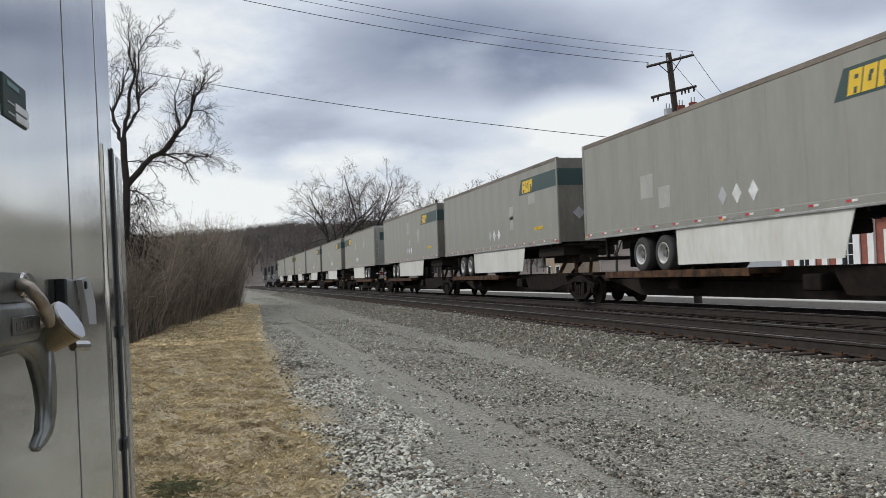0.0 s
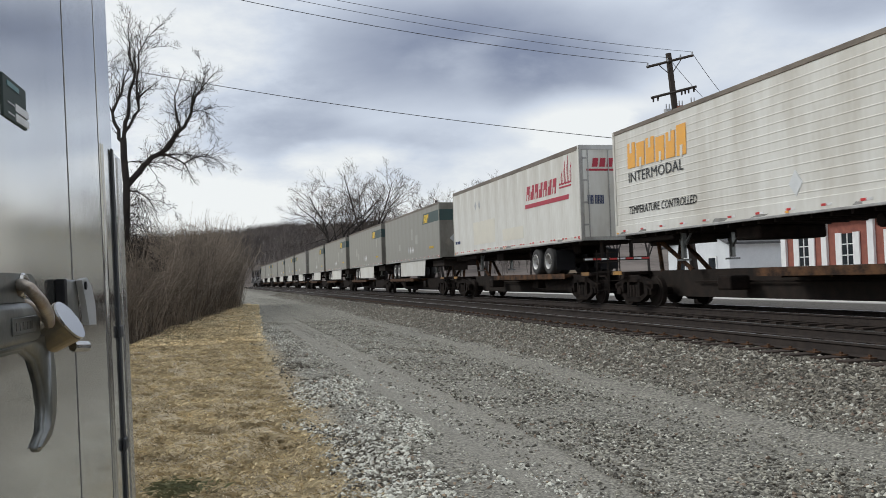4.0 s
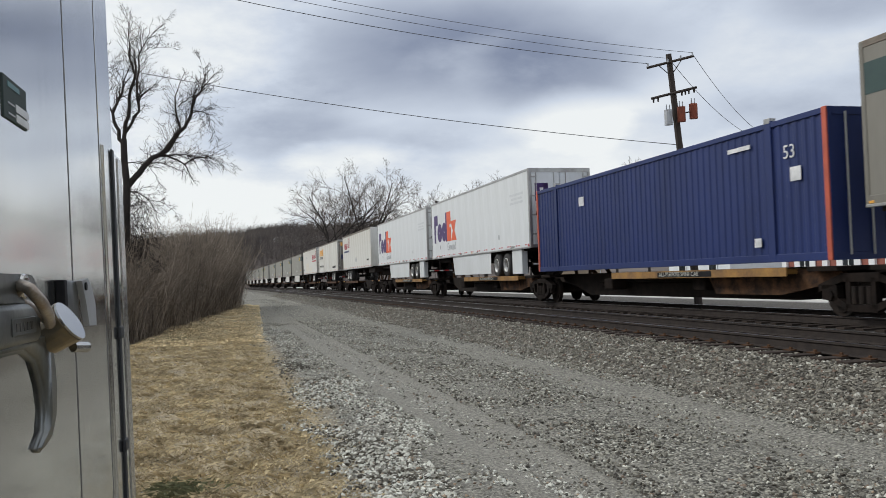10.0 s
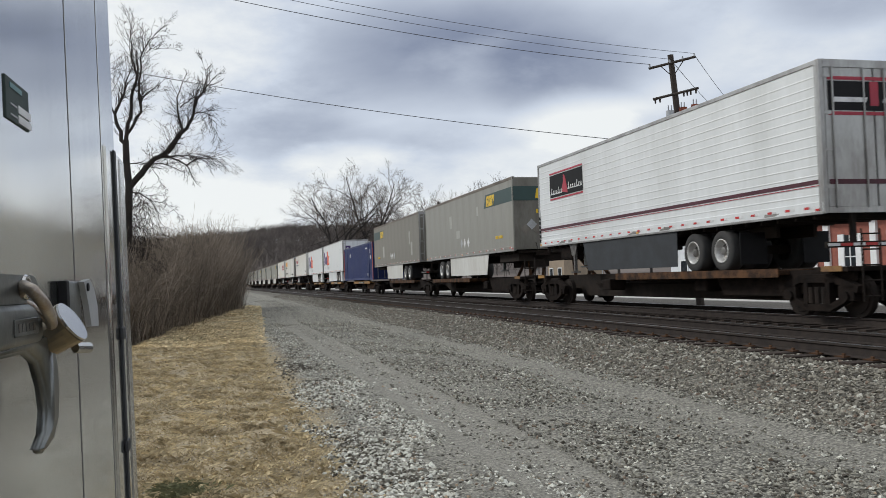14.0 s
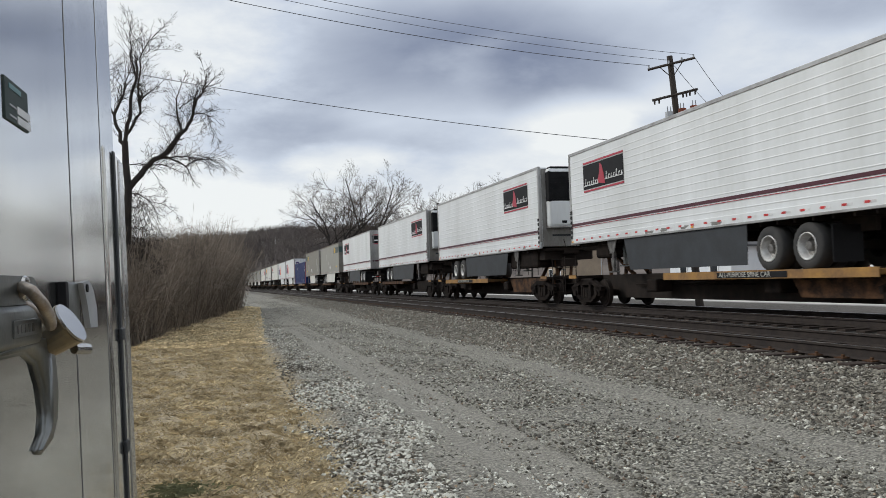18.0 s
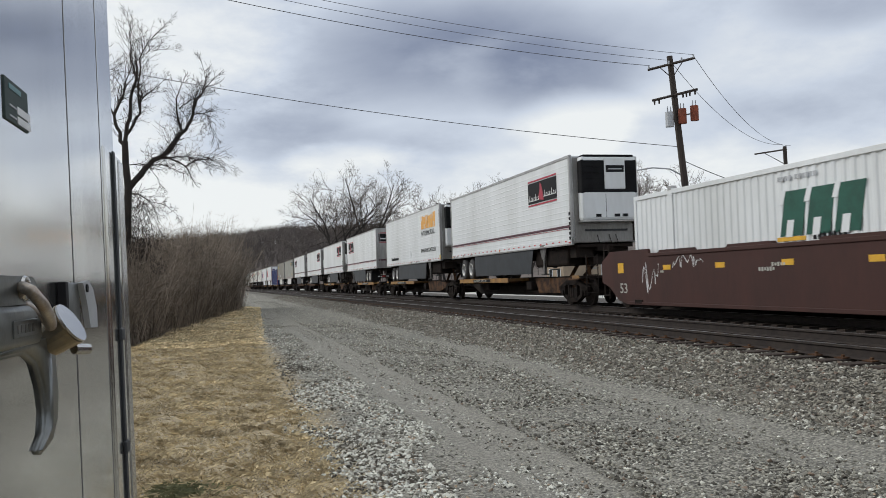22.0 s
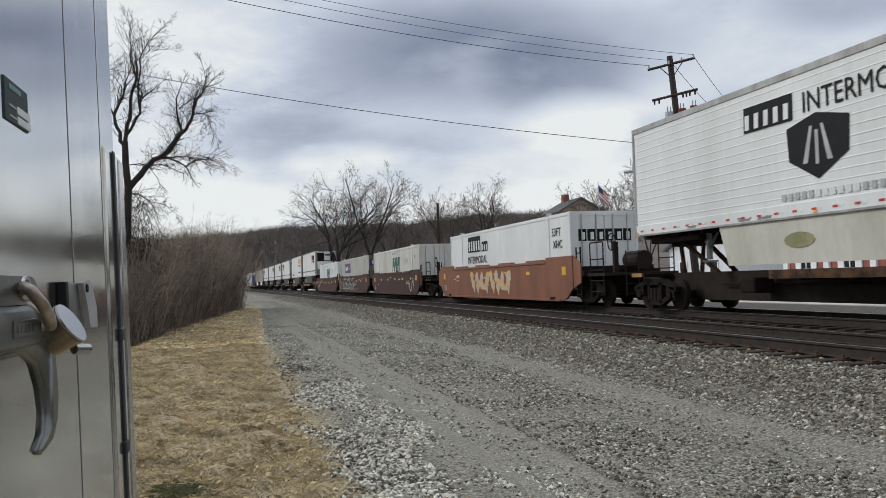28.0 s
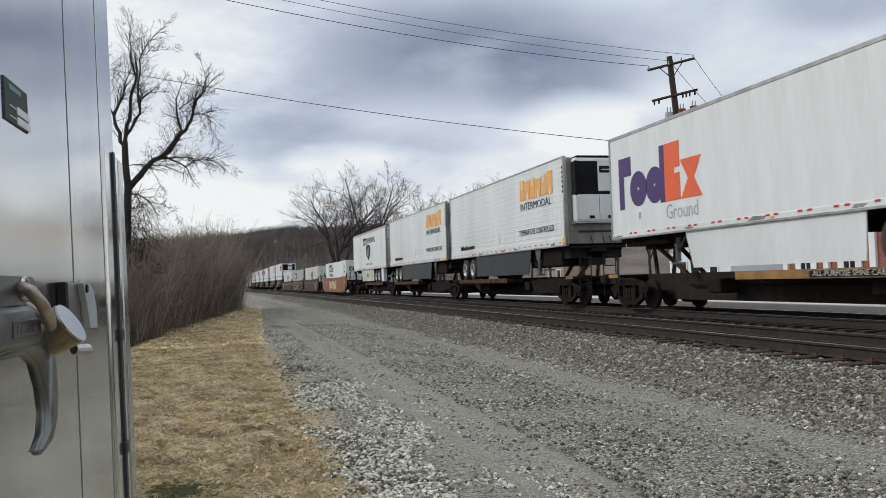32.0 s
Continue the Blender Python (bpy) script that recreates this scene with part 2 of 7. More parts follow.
M = dict(
    steel_rail=material("rail_steel", (0.042, 0.032, 0.027), (0.026, 0.02, 0.018), 0.75, 0.1, 6, gloss=0.3, bump=0.1),
    rail_top=material("rail_head_steel", (0.32, 0.31, 0.31), (0.2, 0.19, 0.19), 0.3, 0.9, 5, streak=(1, 0.1, 1)),
    tie=material("tie_wood", (0.06, 0.045, 0.038), (0.033, 0.026, 0.022), 0.92, 0, 5, gloss=0.2, bump=0.5, spread=0.3, streak=(0.3, 3, 3)),
    stone=stone_material("ballast_stone", ((0.25, (0.10, 0.089, 0.077)), (0.25, (0.165, 0.148, 0.129)), (0.22, (0.225, 0.205, 0.178)), (0.16, (0.285, 0.26, 0.222)), (0.05, (0.19, 0.138, 0.112)), (0.07, (0.48, 0.455, 0.415)))),
    gravel=stone_material("drive_stone", ((0.22, (0.09, 0.082, 0.072)), (0.25, (0.185, 0.172, 0.15)), (0.25, (0.29, 0.272, 0.238)), (0.15, (0.40, 0.375, 0.33)), (0.04, (0.22, 0.165, 0.13)), (0.09, (0.60, 0.575, 0.525)))),
    trackstone=stone_material("dark_track_stone", ((0.4, (0.045, 0.038, 0.034)), (0.3, (0.07, 0.058, 0.05)), (0.2, (0.10, 0.085, 0.075)), (0.1, (0.05, 0.034, 0.028)))),
    palestone=stone_material("pale_stone", ((0.16, (0.15, 0.137, 0.12)), (0.16, (0.31, 0.29, 0.258)), (0.20, (0.46, 0.44, 0.40)), (0.24, (0.58, 0.56, 0.515)), (0.19, (0.68, 0.66, 0.62)), (0.05, (0.36, 0.27, 0.20)))),
    darkstone=stone_material("dark_stone", ((0.4, (0.07, 0.06, 0.05)), (0.3, (0.10, 0.087, 0.072)), (0.2, (0.15, 0.132, 0.112)), (0.1, (0.26, 0.24, 0.21)))),
    leaf=stone_material("dead_leaf", ((0.4, (0.10, 0.066, 0.042)), (0.3, (0.19, 0.125, 0.075)), (0.3, (0.06, 0.046, 0.034)))),
    plate=material("dark_green_plate", (0.05, 0.07, 0.065), (0.03, 0.042, 0.039), 0.6, 0, 5, gloss=0.2),
    teal=material("faded_teal_print", (0.12, 0.26, 0.27), None, 0.5),
    black=material("black_steel", (0.017, 0.0135, 0.0115), (0.028, 0.02, 0.016), 0.85, 0.0, 3, gloss=0.2, bump=0.1),
    gear=material("grimy_iron", (0.022, 0.0155, 0.0125), (0.011, 0.0085, 0.0075), 0.9, 0.0, 4, gloss=0.12, bump=0.2),
    rust=material("rusty_steel", (0.12, 0.06, 0.03), (0.026, 0.017, 0.013), 0.88, 0.0, 3, gloss=0.2, bump=0.2),
    yellow=material("weathered_yellow_paint", (0.42, 0.22, 0.05), (0.13, 0.07, 0.035), 0.7, 0, 1.6, amount=0.9, bump=0.1),
    brightyellow=material("yellow_patch", (0.75, 0.42, 0.03), (0.6, 0.33, 0.03), 0.5, 0, 4),
    brown=material("brown_red_paint", (0.066, 0.026, 0.021), (0.04, 0.019, 0.016), 0.7, 0, 1.2, amount=0.9, gloss=0.3, streak=(1, 1, 0.3), bump=0.06),
    orangebrown=material("faded_orange_paint", (0.26, 0.10, 0.05), (0.15, 0.06, 0.04), 0.7, 0, 1.2, amount=0.9, streak=(1, 1, 0.3), bump=0.06),
    white=material("white_panel", (0.76, 0.78, 0.79), (0.61, 0.625, 0.62), 0.42, 0, 0.7, streak=(1, 1, 0.25), amount=0.8),
    cream=material("aged_white_panel", (0.73, 0.73, 0.695), (0.52, 0.495, 0.44), 0.5, 0, 0.8, streak=(1, 1, 0.3), amount=0.8),
    grey=material("grey_green_panel", (0.295, 0.29, 0.258), (0.22, 0.213, 0.187), 0.5, 0, 0.8, streak=(1, 1, 0.25), amount=0.8),
    greydirty=material("grimy_brown_grey_panel", (0.225, 0.213, 0.183), (0.155, 0.144, 0.12), 0.55, 0, 0.8, streak=(1, 1, 0.25), amount=0.9),
    alu=material("dull_aluminium", (0.45, 0.45, 0.44), (0.3, 0.29, 0.28), 0.4, 0.7, 2, streak=(1, 1, 0.3)),
    brownalu=material("dirty_aluminium_doors", (0.24, 0.22, 0.19), (0.16, 0.14, 0.12), 0.5, 0.4, 2, streak=(1, 1, 0.3)),
    roofedge=material("worn_top_rail", (0.25, 0.215, 0.175), (0.085, 0.068, 0.058), 0.6, 0.4, 1.5, amount=0.9, streak=(1, 0.4, 1)),
    blue=material("blue_container_paint", (0.016, 0.033, 0.14), (0.012, 0.024, 0.095), 0.5, 0, 1, amount=0.8, gloss=0.35, streak=(1, 1, 0.3)),
    redorange=material("red_orange_paint", (0.55, 0.10, 0.05), (0.4, 0.08, 0.045), 0.55, 0, 2),
    beige=material("grey_beige_container", (0.50, 0.50, 0.45), (0.40, 0.40, 0.36), 0.5, 0, 1, streak=(1, 1, 0.3), amount=0.8),
    green=material("dark_green_paint", (0.02, 0.05, 0.05), (0.025, 0.06, 0.055), 0.5, 0, 2),
    logogreen=material("green_lettering", (0.01, 0.09, 0.06), None, 0.5),
    gold=material("golden_paint", (0.75, 0.50, 0.02), (0.68, 0.44, 0.02), 0.5),
    faded=material("faded_print", (0.60, 0.62, 0.63), (0.66, 0.68, 0.69), 0.5),
    grimyend=material("grimy_container_end", (0.17, 0.17, 0.135), (0.08, 0.08, 0.065), 0.6, 0, 1.5, amount=0.9, streak=(1, 1, 0.3)),
    grimyskirt=material("grimy_pale_skirt", (0.60, 0.59, 0.53), (0.40, 0.385, 0.33), 0.6, 0, 1.0, streak=(1, 1, 0.4), amount=0.9),
    tanpatch=material("yellowed_patch", (0.70, 0.67, 0.58), (0.66, 0.63, 0.55), 0.55, 0, 2),
    purple=material("purple_paint", (0.055, 0.02, 0.14), (0.05, 0.02, 0.12), 0.5),
    orange=material("orange_red_paint", (0.80, 0.12, 0.03), (0.72, 0.11, 0.03), 0.5),
    amber=material("amber_paint", (0.86, 0.42, 0.05), (0.74, 0.36, 0.08), 0.5, 0, 6, amount=0.9),
    crimson=material("dark_red_paint", (0.42, 0.025, 0.05), (0.36, 0.025, 0.05), 0.5),
    maroon=material("maroon_stripe", (0.075, 0.008, 0.02), None, 0.5),
    ink=material("black_paint", (0.012, 0.012, 0.014), None, 0.65, gloss=0.2),
    grille=material("black_grille_plastic", (0.007, 0.007, 0.008), (0.012, 0.012, 0.013), 0.75, gloss=0.15),
    # End wall darker than the sides: dirt plus its shade, both in the colour.
    shadedend=material("dirty_shaded_end_wall", (0.22, 0.21, 0.18), (0.115, 0.105, 0.088), 0.6, 0, 1.4, amount=0.9, streak=(1, 1, 0.4)),
    navy=material("navy_paint", (0.03, 0.05, 0.14), None, 0.5),
    darkgrey=material("dark_grey_skirt", (0.045, 0.05, 0.056), (0.034, 0.036, 0.04), 0.55, 0, 2, gloss=0.3),
    rubber=material("tyre_rubber", (0.03, 0.03, 0.03), (0.045, 0.042, 0.04), 0.85, 0, 4),
    rim=material("wheel_rim", (0.62, 0.62, 0.60), (0.42, 0.40, 0.38), 0.4, 0.3, 5),
    hubgrey=material("grimy_hub", (0.20, 0.19, 0.18), (0.08, 0.075, 0.07), 0.5, 0.4, 8),
    dirtyalu=material("dirty_front_wall", (0.30, 0.295, 0.28), (0.19, 0.18, 0.165), 0.5, 0.3, 2, streak=(1, 1, 0.3)),
    patch=material("repair_patch_panel", (0.40, 0.395, 0.36), (0.33, 0.325, 0.30), 0.5, 0, 2),
    redmark=material("red_reflector", (0.6, 0.03, 0.03), None, 0.4),
    whitemark=material("white_reflector", (0.8, 0.8, 0.8), None, 0.4),
    steelsheet=material("brushed_sheet_metal", (0.74, 0.735, 0.71), (0.64, 0.635, 0.615), 0.08, 0.97, 2.5, amount=0.9, streak=(2, 2, 0.15)),
    castzinc=material("cast_zinc", (0.22, 0.228, 0.222), (0.16, 0.167, 0.164), 0.38, 0.85, 12, bump=0.05),
    brass=material("worn_brass", (0.42, 0.34, 0.22), (0.30, 0.26, 0.2), 0.35, 0.9, 20),
    chrome=material("polished_steel", (0.6, 0.6, 0.6), (0.5, 0.5, 0.5), 0.22, 1.0, 10),
    bark=material("grey_bark", (0.036, 0.029, 0.026), (0.021, 0.018, 0.017), 0.9, 0, 3, bump=0.4),
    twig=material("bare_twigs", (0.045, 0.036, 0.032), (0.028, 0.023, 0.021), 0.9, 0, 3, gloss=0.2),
    # Far twigs paler than the near ones: distance haze is put into the colour.
    hazetwig=material("hazed_far_twigs", (0.125, 0.104, 0.092), (0.08, 0.067, 0.06), 0.9, 0, 1, gloss=0.1),
    bramble=material("bramble_stems", (0.40, 0.332, 0.268), (0.215, 0.178, 0.143), 0.95, 0, 0.5, gloss=0.1, spread=0.8),
    # Greyed woods colour with the haze of the distance mixed in.
    woods=material("winter_woods", (0.145, 0.127, 0.117), (0.08, 0.071, 0.068), 0.95, 0, 0.03, gloss=0.0, spread=0.7),
    brick=material("red_brick", (0.30, 0.10, 0.07), (0.22, 0.075, 0.055), 0.85, 0, 3, bump=0.2, spread=0.15),
    trim=material("white_trim", (0.78, 0.78, 0.78), (0.7, 0.7, 0.7), 0.6, 0, 2),
    tan=material("tan_siding", (0.30, 0.235, 0.17), (0.24, 0.19, 0.14), 0.8, 0, 1),
    siding=material("pale_siding", (0.68, 0.70, 0.72), (0.6, 0.62, 0.64), 0.7, 0, 1),
    shingle=material("dark_shingles", (0.11, 0.11, 0.115), (0.075, 0.075, 0.08), 0.9, 0, 3, bump=0.3),
    glass=material("dark_glass", (0.03, 0.035, 0.04), None, 0.08, 0),
    polewood=material("pole_wood", (0.055, 0.042, 0.035), (0.035, 0.028, 0.024), 0.9, 0, 2, streak=(1, 1, 0.1)),
    wire=material("wire", (0.05, 0.05, 0.056), None, 0.6),
    locoblack=material("black_locomotive_paint", (0.02, 0.02, 0.022), (0.035, 0.03, 0.03), 0.5, 0, 1),
    can=material("grey_can", (0.45, 0.46, 0.48), (0.36, 0.37, 0.38), 0.5, 0.3, 2),
    rustcan=material("rusty_can", (0.28, 0.07, 0.035), (0.17, 0.05, 0.03), 0.8, 0.1, 3),
    grass=material("dry_grass_blades", (0.70, 0.575, 0.36), (0.38, 0.305, 0.19), 0.95, 0, 1.6, gloss=0.1, spread=0.6),
    wornsteel=material("rust_stained_shackle", (0.52, 0.48, 0.43), (0.26, 0.19, 0.14), 0.4, 0.8, 40, amount=0.9, bump=0.1),
    gapshade=material("seam_gap_shade", (0.12, 0.12, 0.118), (0.09, 0.09, 0.09), 0.5),
    greengrass=material("green_grass_blades", (0.165, 0.168, 0.085), (0.28, 0.245, 0.145), 0.9, 0, 1.2, spread=0.5),
)


def smudge(m, lo, hi, scale):
    """Wiped and greasy patches: the gloss varies over the sheet."""
    nt = m.node_tree
    n = nt.nodes.new("ShaderNodeTexNoise")
    n.inputs["Scale"].default_value, n.inputs["Detail"].default_value = scale, 7.0
    r = nt.nodes.new("ShaderNodeMapRange")
    r.inputs[1].default_value, r.inputs[2].default_value, r.inputs[3].default_value, r.inputs[4].default_value = 0.35, 0.68, lo, hi
    tc = nt.nodes.new("ShaderNodeTexCoord")
    nt.links.new(tc.outputs["Object"], n.inputs["Vector"])
    nt.links.new(n.outputs[0], r.inputs[0])
    nt.links.new(r.outputs[0], nt.nodes["Principled BSDF"].inputs["Roughness"])


smudge(M["steelsheet"], 0.10, 0.15, 5.0)


# ---- mesh helpers ----
def box(bm, x0, x1, y0, y1, z0, z1, bevel=0.0):
    g = bmesh.ops.create_cube(bm, size=1.0, matrix=Matrix.LocRotScale(((x0 + x1) / 2, (y0 + y1) / 2, (z0 + z1) / 2), None, (abs(x1 - x0), abs(y1 - y0), abs(z1 - z0))))
    if bevel:
        edges = {e for v in g["verts"] for e in v.link_edges}
        bmesh.ops.bevel(bm, geom=list(edges), offset=bevel, segments=2, affect="EDGES", profile=0.5)
    return bm


def boxes(*items):
    bm = bmesh.new()
    for it in items:
        box(bm, *it)
    return bm


def tube(bm, a, b, r0, r1=None, n=8, caps=True):
    a, b = Vector(a), Vector(b)
    d = b - a
    m = Matrix.Translation((a + b) / 2) @ d.to_track_quat("Z", "Y").to_matrix().to_4x4()
    bmesh.ops.create_cone(bm, cap_ends=caps, segments=n, radius1=r0, radius2=r0 if r1 is None else r1, depth=d.length, matrix=m)
    return bm


def pipe(points, r, n=8, r_end=None):
    """A bent round bar through the points, one skin."""
    bm = bmesh.new()
    pts = [Vector(p) for p in points]
    rings = []
    side = None
    for i, p in enumerate(pts):
        d = (pts[min(i + 1, len(pts) - 1)] - pts[max(i - 1, 0)]).normalized()
        if side is None:
            side = d.orthogonal().normalized()
        side = (side - d * side.dot(d)).normalized()
        up = d.cross(side)
        rad = r if r_end is None else r + (r_end - r) * i / (len(pts) - 1)
        rings.append([bm.verts.new(p + (side * math.cos(k * math.tau / n) + up * math.sin(k * math.tau / n)) * rad) for k in range(n)])
    for a, b in zip(rings, rings[1:]):
        for k in range(n):
            bm.faces.new((a[k], a[(k + 1) % n], b[(k + 1) % n], b[k]))
    bm.faces.new(rings[0][::-1])
    bm.faces.new(rings[-1])
    return bm


def prism(outline, axis, lo, hi):
    """A flat outline pushed through from lo to hi along axis 'x', 'y' or 'z'. The outline's pairs are the other two axes in order."""
    bm = bmesh.new()

    def at(u, v, w):
        return {"x": (w, u, v), "y": (u, w, v), "z": (u, v, w)}[axis]
    a = [bm.verts.new(at(u, v, lo)) for u, v in outline]
    b = [bm.verts.new(at(u, v, hi)) for u, v in outline]
    n = len(outline)
    for k in range(n):
        bm.faces.new((a[k], a[(k + 1) % n], b[(k + 1) % n], b[k]))
    bm.faces.new(a[::-1])
    bm.faces.new(b)
    bmesh.ops.recalc_face_normals(bm, faces=bm.faces[:])
    return bm


def sheet_mesh(name, verts, faces):
    me = bpy.data.meshes.new(name)
    me.from_pydata(verts, [], faces)
    me.update()
    return me


def part(name, bm, mat, parent=None, label="", smooth=False):
    """One mesh object under a thing or a part."""
    me = bpy.data.meshes.new(name)
    bm.to_mesh(me)
    bm.free()
    me.materials.append(mat)
    if smooth:
        for f in me.polygons:
            f.use_smooth = True
    ob = new(name, me)
    ob.parent = parent
    return tagged(ob, label)


def share(name, ob, parent, m):
    """Another object on the same mesh, placed by m under parent."""
    o = new(name, ob.data)
    o.parent = parent
    o.matrix_basis = m
    return o


def thing(name, label, category, group=""):
    return tagged(new(name), label, category, group)


SIDE_TURN = Matrix(((0, 0, -1, 0), (-1, 0, 0, 0), (0, 1, 0, 0), (0, 0, 0, 1)))
END_TURN = Matrix(((1, 0, 0, 0), (0, 0, -1, 0), (0, 1, 0, 0), (0, 0, 0, 1)))


def lettering(name, words, size, mat, parent, place, turn=SIDE_TURN, shear=0.0, wide=1.0):
    """Words as a thin mesh of their own. place: where their lower left corner lies."""
    cu = bpy.data.curves.new(name, "FONT")
    cu.body, cu.size, cu.shear, cu.extrude = words, size, shear, 0.002
    cu.resolution_u = 2
    tmp = bpy.data.objects.new(name, cu)
    scene.collection.objects.link(tmp)
    me = bpy.data.meshes.new_from_object(tmp.evaluated_get(bpy.context.evaluated_depsgraph_get()))
    bpy.data.objects.remove(tmp)
    me.materials.append(mat)
    me.transform(Matrix.Translation(place) @ turn @ Matrix.Diagonal((wide, 1, 1, 1)))
    ob = new(name, me)
    ob.parent = parent
    return ob


# ---- track line ----
def line_x(centre, y):
    return centre - (y * y / 21000.0 if y > 0 else 0.0)


def line_turn(y):
    return math.degrees(math.atan(y / 10500.0)) if y > 0 else 0.0


def travel(t):
    return 13.5495 * t + 0.00785 * (t - 16.0) ** 2


MOVING = []


def rides(ob, s0):
    """Notes that a thing runs with the train; s0: its middle along the track less the way travelled."""
    MOVING.append((ob, s0))
    return ob


# ---- ground ----
def ground_z(x, y):
    """Ballast bank under the two tracks, drive and grass beside it."""
    xx = x + (y * y / 21000.0 if 0 < y < 500 else 0.0)
    if xx < 6.3:
        z = 0.0
    elif xx < 7.5:
        z = 0.33 * (xx - 6.3) / 1.2
    elif xx < 14.9:
        z = 0.33
    elif xx < 16.3:
        z = 0.33 - 0.25 * (xx - 14.9) / 1.4
    else:
        z = 0.08
    if xx < 6.3:
        z += 0.03 * noise.noise((x * 0.9, y * 0.35, 0.3)) - (0.05 if 2.1 < xx < 2.9 or 4.7 < xx < 5.5 else 0.0)
        if xx < 0.9:
            z += 0.05 * noise.noise((x * 0.7, y * 0.5, 4.0))
        if xx < -2.2 and y > 12:
            z -= min(0.9, (-2.2 - xx) * 0.25)
    return z


def ground_material():
    m = bpy.data.materials.new("trackside_ground")
    m.use_nodes = True
    nt = m.node_tree
    L = nt.links.new
    b = nt.nodes["Principled BSDF"]
    b.inputs["Roughness"].default_value = 0.95

    def nd(kind, **kw):
        n = nt.nodes.new(kind)
        for k, v in kw.items():
            n.inputs[k].default_value = v
        return n
    tc = nt.nodes.new("ShaderNodeTexCoord")
    sp = nt.nodes.new("ShaderNodeSeparateXYZ")
    L(tc.outputs["Object"], sp.inputs[0])
    wob = nd("ShaderNodeTexNoise", Scale=1.3, Detail=6.0, Roughness=0.65)
    L(tc.outputs["Object"], wob.inputs["Vector"])

    def mth(op, a, c):
        n = nt.nodes.new("ShaderNodeMath")
        n.operation = op
        for k, v in ((0, a), (1, c)):
            if isinstance(v, (int, float)):
                n.inputs[k].default_value = v
            else:
                L(v, n.inputs[k])
        return n.outputs[0]
    bend = mth("DIVIDE", mth("POWER", mth("MINIMUM", mth("MAXIMUM", sp.outputs[1], 0.0), 500.0), 2.0), 21000.0)
    across = mth("ADD", mth("ADD", sp.outputs[0], bend), mth("MULTIPLY", mth("SUBTRACT", wob.outputs[0], 0.5), 1.3))

    def two(c1, c2, scale, lo=0.4, hi=0.62, detail=8.0):
        n = nd("ShaderNodeTexNoise", Scale=scale, Detail=detail, Roughness=0.7)
        L(tc.outputs["Object"], n.inputs["Vector"])
        r = nt.nodes.new("ShaderNodeValToRGB")
        r.color_ramp.elements[0].position, r.color_ramp.elements[0].color = lo, (*c1, 1)
        r.color_ramp.elements[1].position, r.color_ramp.elements[1].color = hi, (*c2, 1)
        L(n.outputs[0], r.inputs[0])
        return r.outputs[0]

    def mix(f, a, c):
        n = nt.nodes.new("ShaderNodeMix")
        n.data_type = "RGBA"
        L(f, n.inputs[0])
        L(a, n.inputs[6])
        L(c, n.inputs[7])
        return n.outputs[2]

    def step(lo, hi):
        n = nd("ShaderNodeMapRange")
        n.inputs[1].default_value, n.inputs[2].default_value = lo, hi
        L(across, n.inputs[0])
        return n.outputs[0]
    def pebbles(scale, dark, pale, joint):
        v = nd("ShaderNodeTexVoronoi", Scale=scale, Randomness=1.0)
        L(tc.outputs["Object"], v.inputs["Vector"])
        sx = nt.nodes.new("ShaderNodeSeparateColor")
        L(v.outputs["Color"], sx.inputs[0])
        r = nt.nodes.new("ShaderNodeValToRGB")
        r.color_ramp.elements[0].position, r.color_ramp.elements[0].color = 0.05, (dark[0] * 0.98, dark[1], dark[2] * 0.96, 1)
        r.color_ramp.elements[1].position, r.color_ramp.elements[1].color = 0.95, (pale[0] * 1.05, pale[1] * 1.07, pale[2] * 1.03, 1)
        L(sx.outputs[0], r.inputs[0])
        gap = nd("ShaderNodeMapRange")
        gap.inputs[1].default_value, gap.inputs[2].default_value = 0.25, 0.75
        gap.inputs[3].default_value, gap.inputs[4].default_value = 1.0, joint
        L(v.outputs["Distance"], gap.inputs[0])
        hs = nt.nodes.new("ShaderNodeHueSaturation")
        L(gap.outputs[0], hs.inputs["Value"])
        L(r.outputs[0], hs.inputs["Color"])
        return hs.outputs[0]
    straw = two((0.56, 0.455, 0.285), (0.21, 0.168, 0.108), 22.0, 0.35, 0.62)
    soil = two((0.36, 0.30, 0.205), (0.11, 0.092, 0.066), 16.0, 0.35, 0.62)
    worn = two((0, 0, 0), (1, 1, 1), 1.1, 0.46, 0.66)
    sw = nt.nodes.new("ShaderNodeSeparateColor")
    L(worn, sw.inputs[0])
    grass = mix(sw.outputs[0], straw, soil)
    drive = pebbles(40.0, (0.075, 0.069, 0.06), (0.46, 0.43, 0.378), 0.4)
    fines = mix(mth("MULTIPLY", wob.outputs[0], 1.1), two((0.34, 0.322, 0.282), (0.19, 0.179, 0.157), 24.0), pebbles(58.0, (0.12, 0.111, 0.098), (0.54, 0.508, 0.455), 0.45))
    ballast = pebbles(27.0, (0.055, 0.049, 0.042), (0.25, 0.225, 0.193), 0.3)
    # Darker pebbles across both tracks.
    dark_bed = pebbles(19.0, (0.022, 0.019, 0.017), (0.085, 0.073, 0.065), 0.35)
    lot = two((0.60, 0.58, 0.55), (0.45, 0.44, 0.42), 0.5)
    ruts = mth("MAXIMUM", mth("SUBTRACT", 1.0, mth("MULTIPLY", mth("ABSOLUTE", mth("SUBTRACT", across, 2.5), 0), 1.0)), mth("MULTIPLY", mth("SUBTRACT", 1.0, mth("MULTIPLY", mth("ABSOLUTE", mth("SUBTRACT", across, 5.1), 0), 1.0)), 0.5))
    fade = nd("ShaderNodeMapRange")
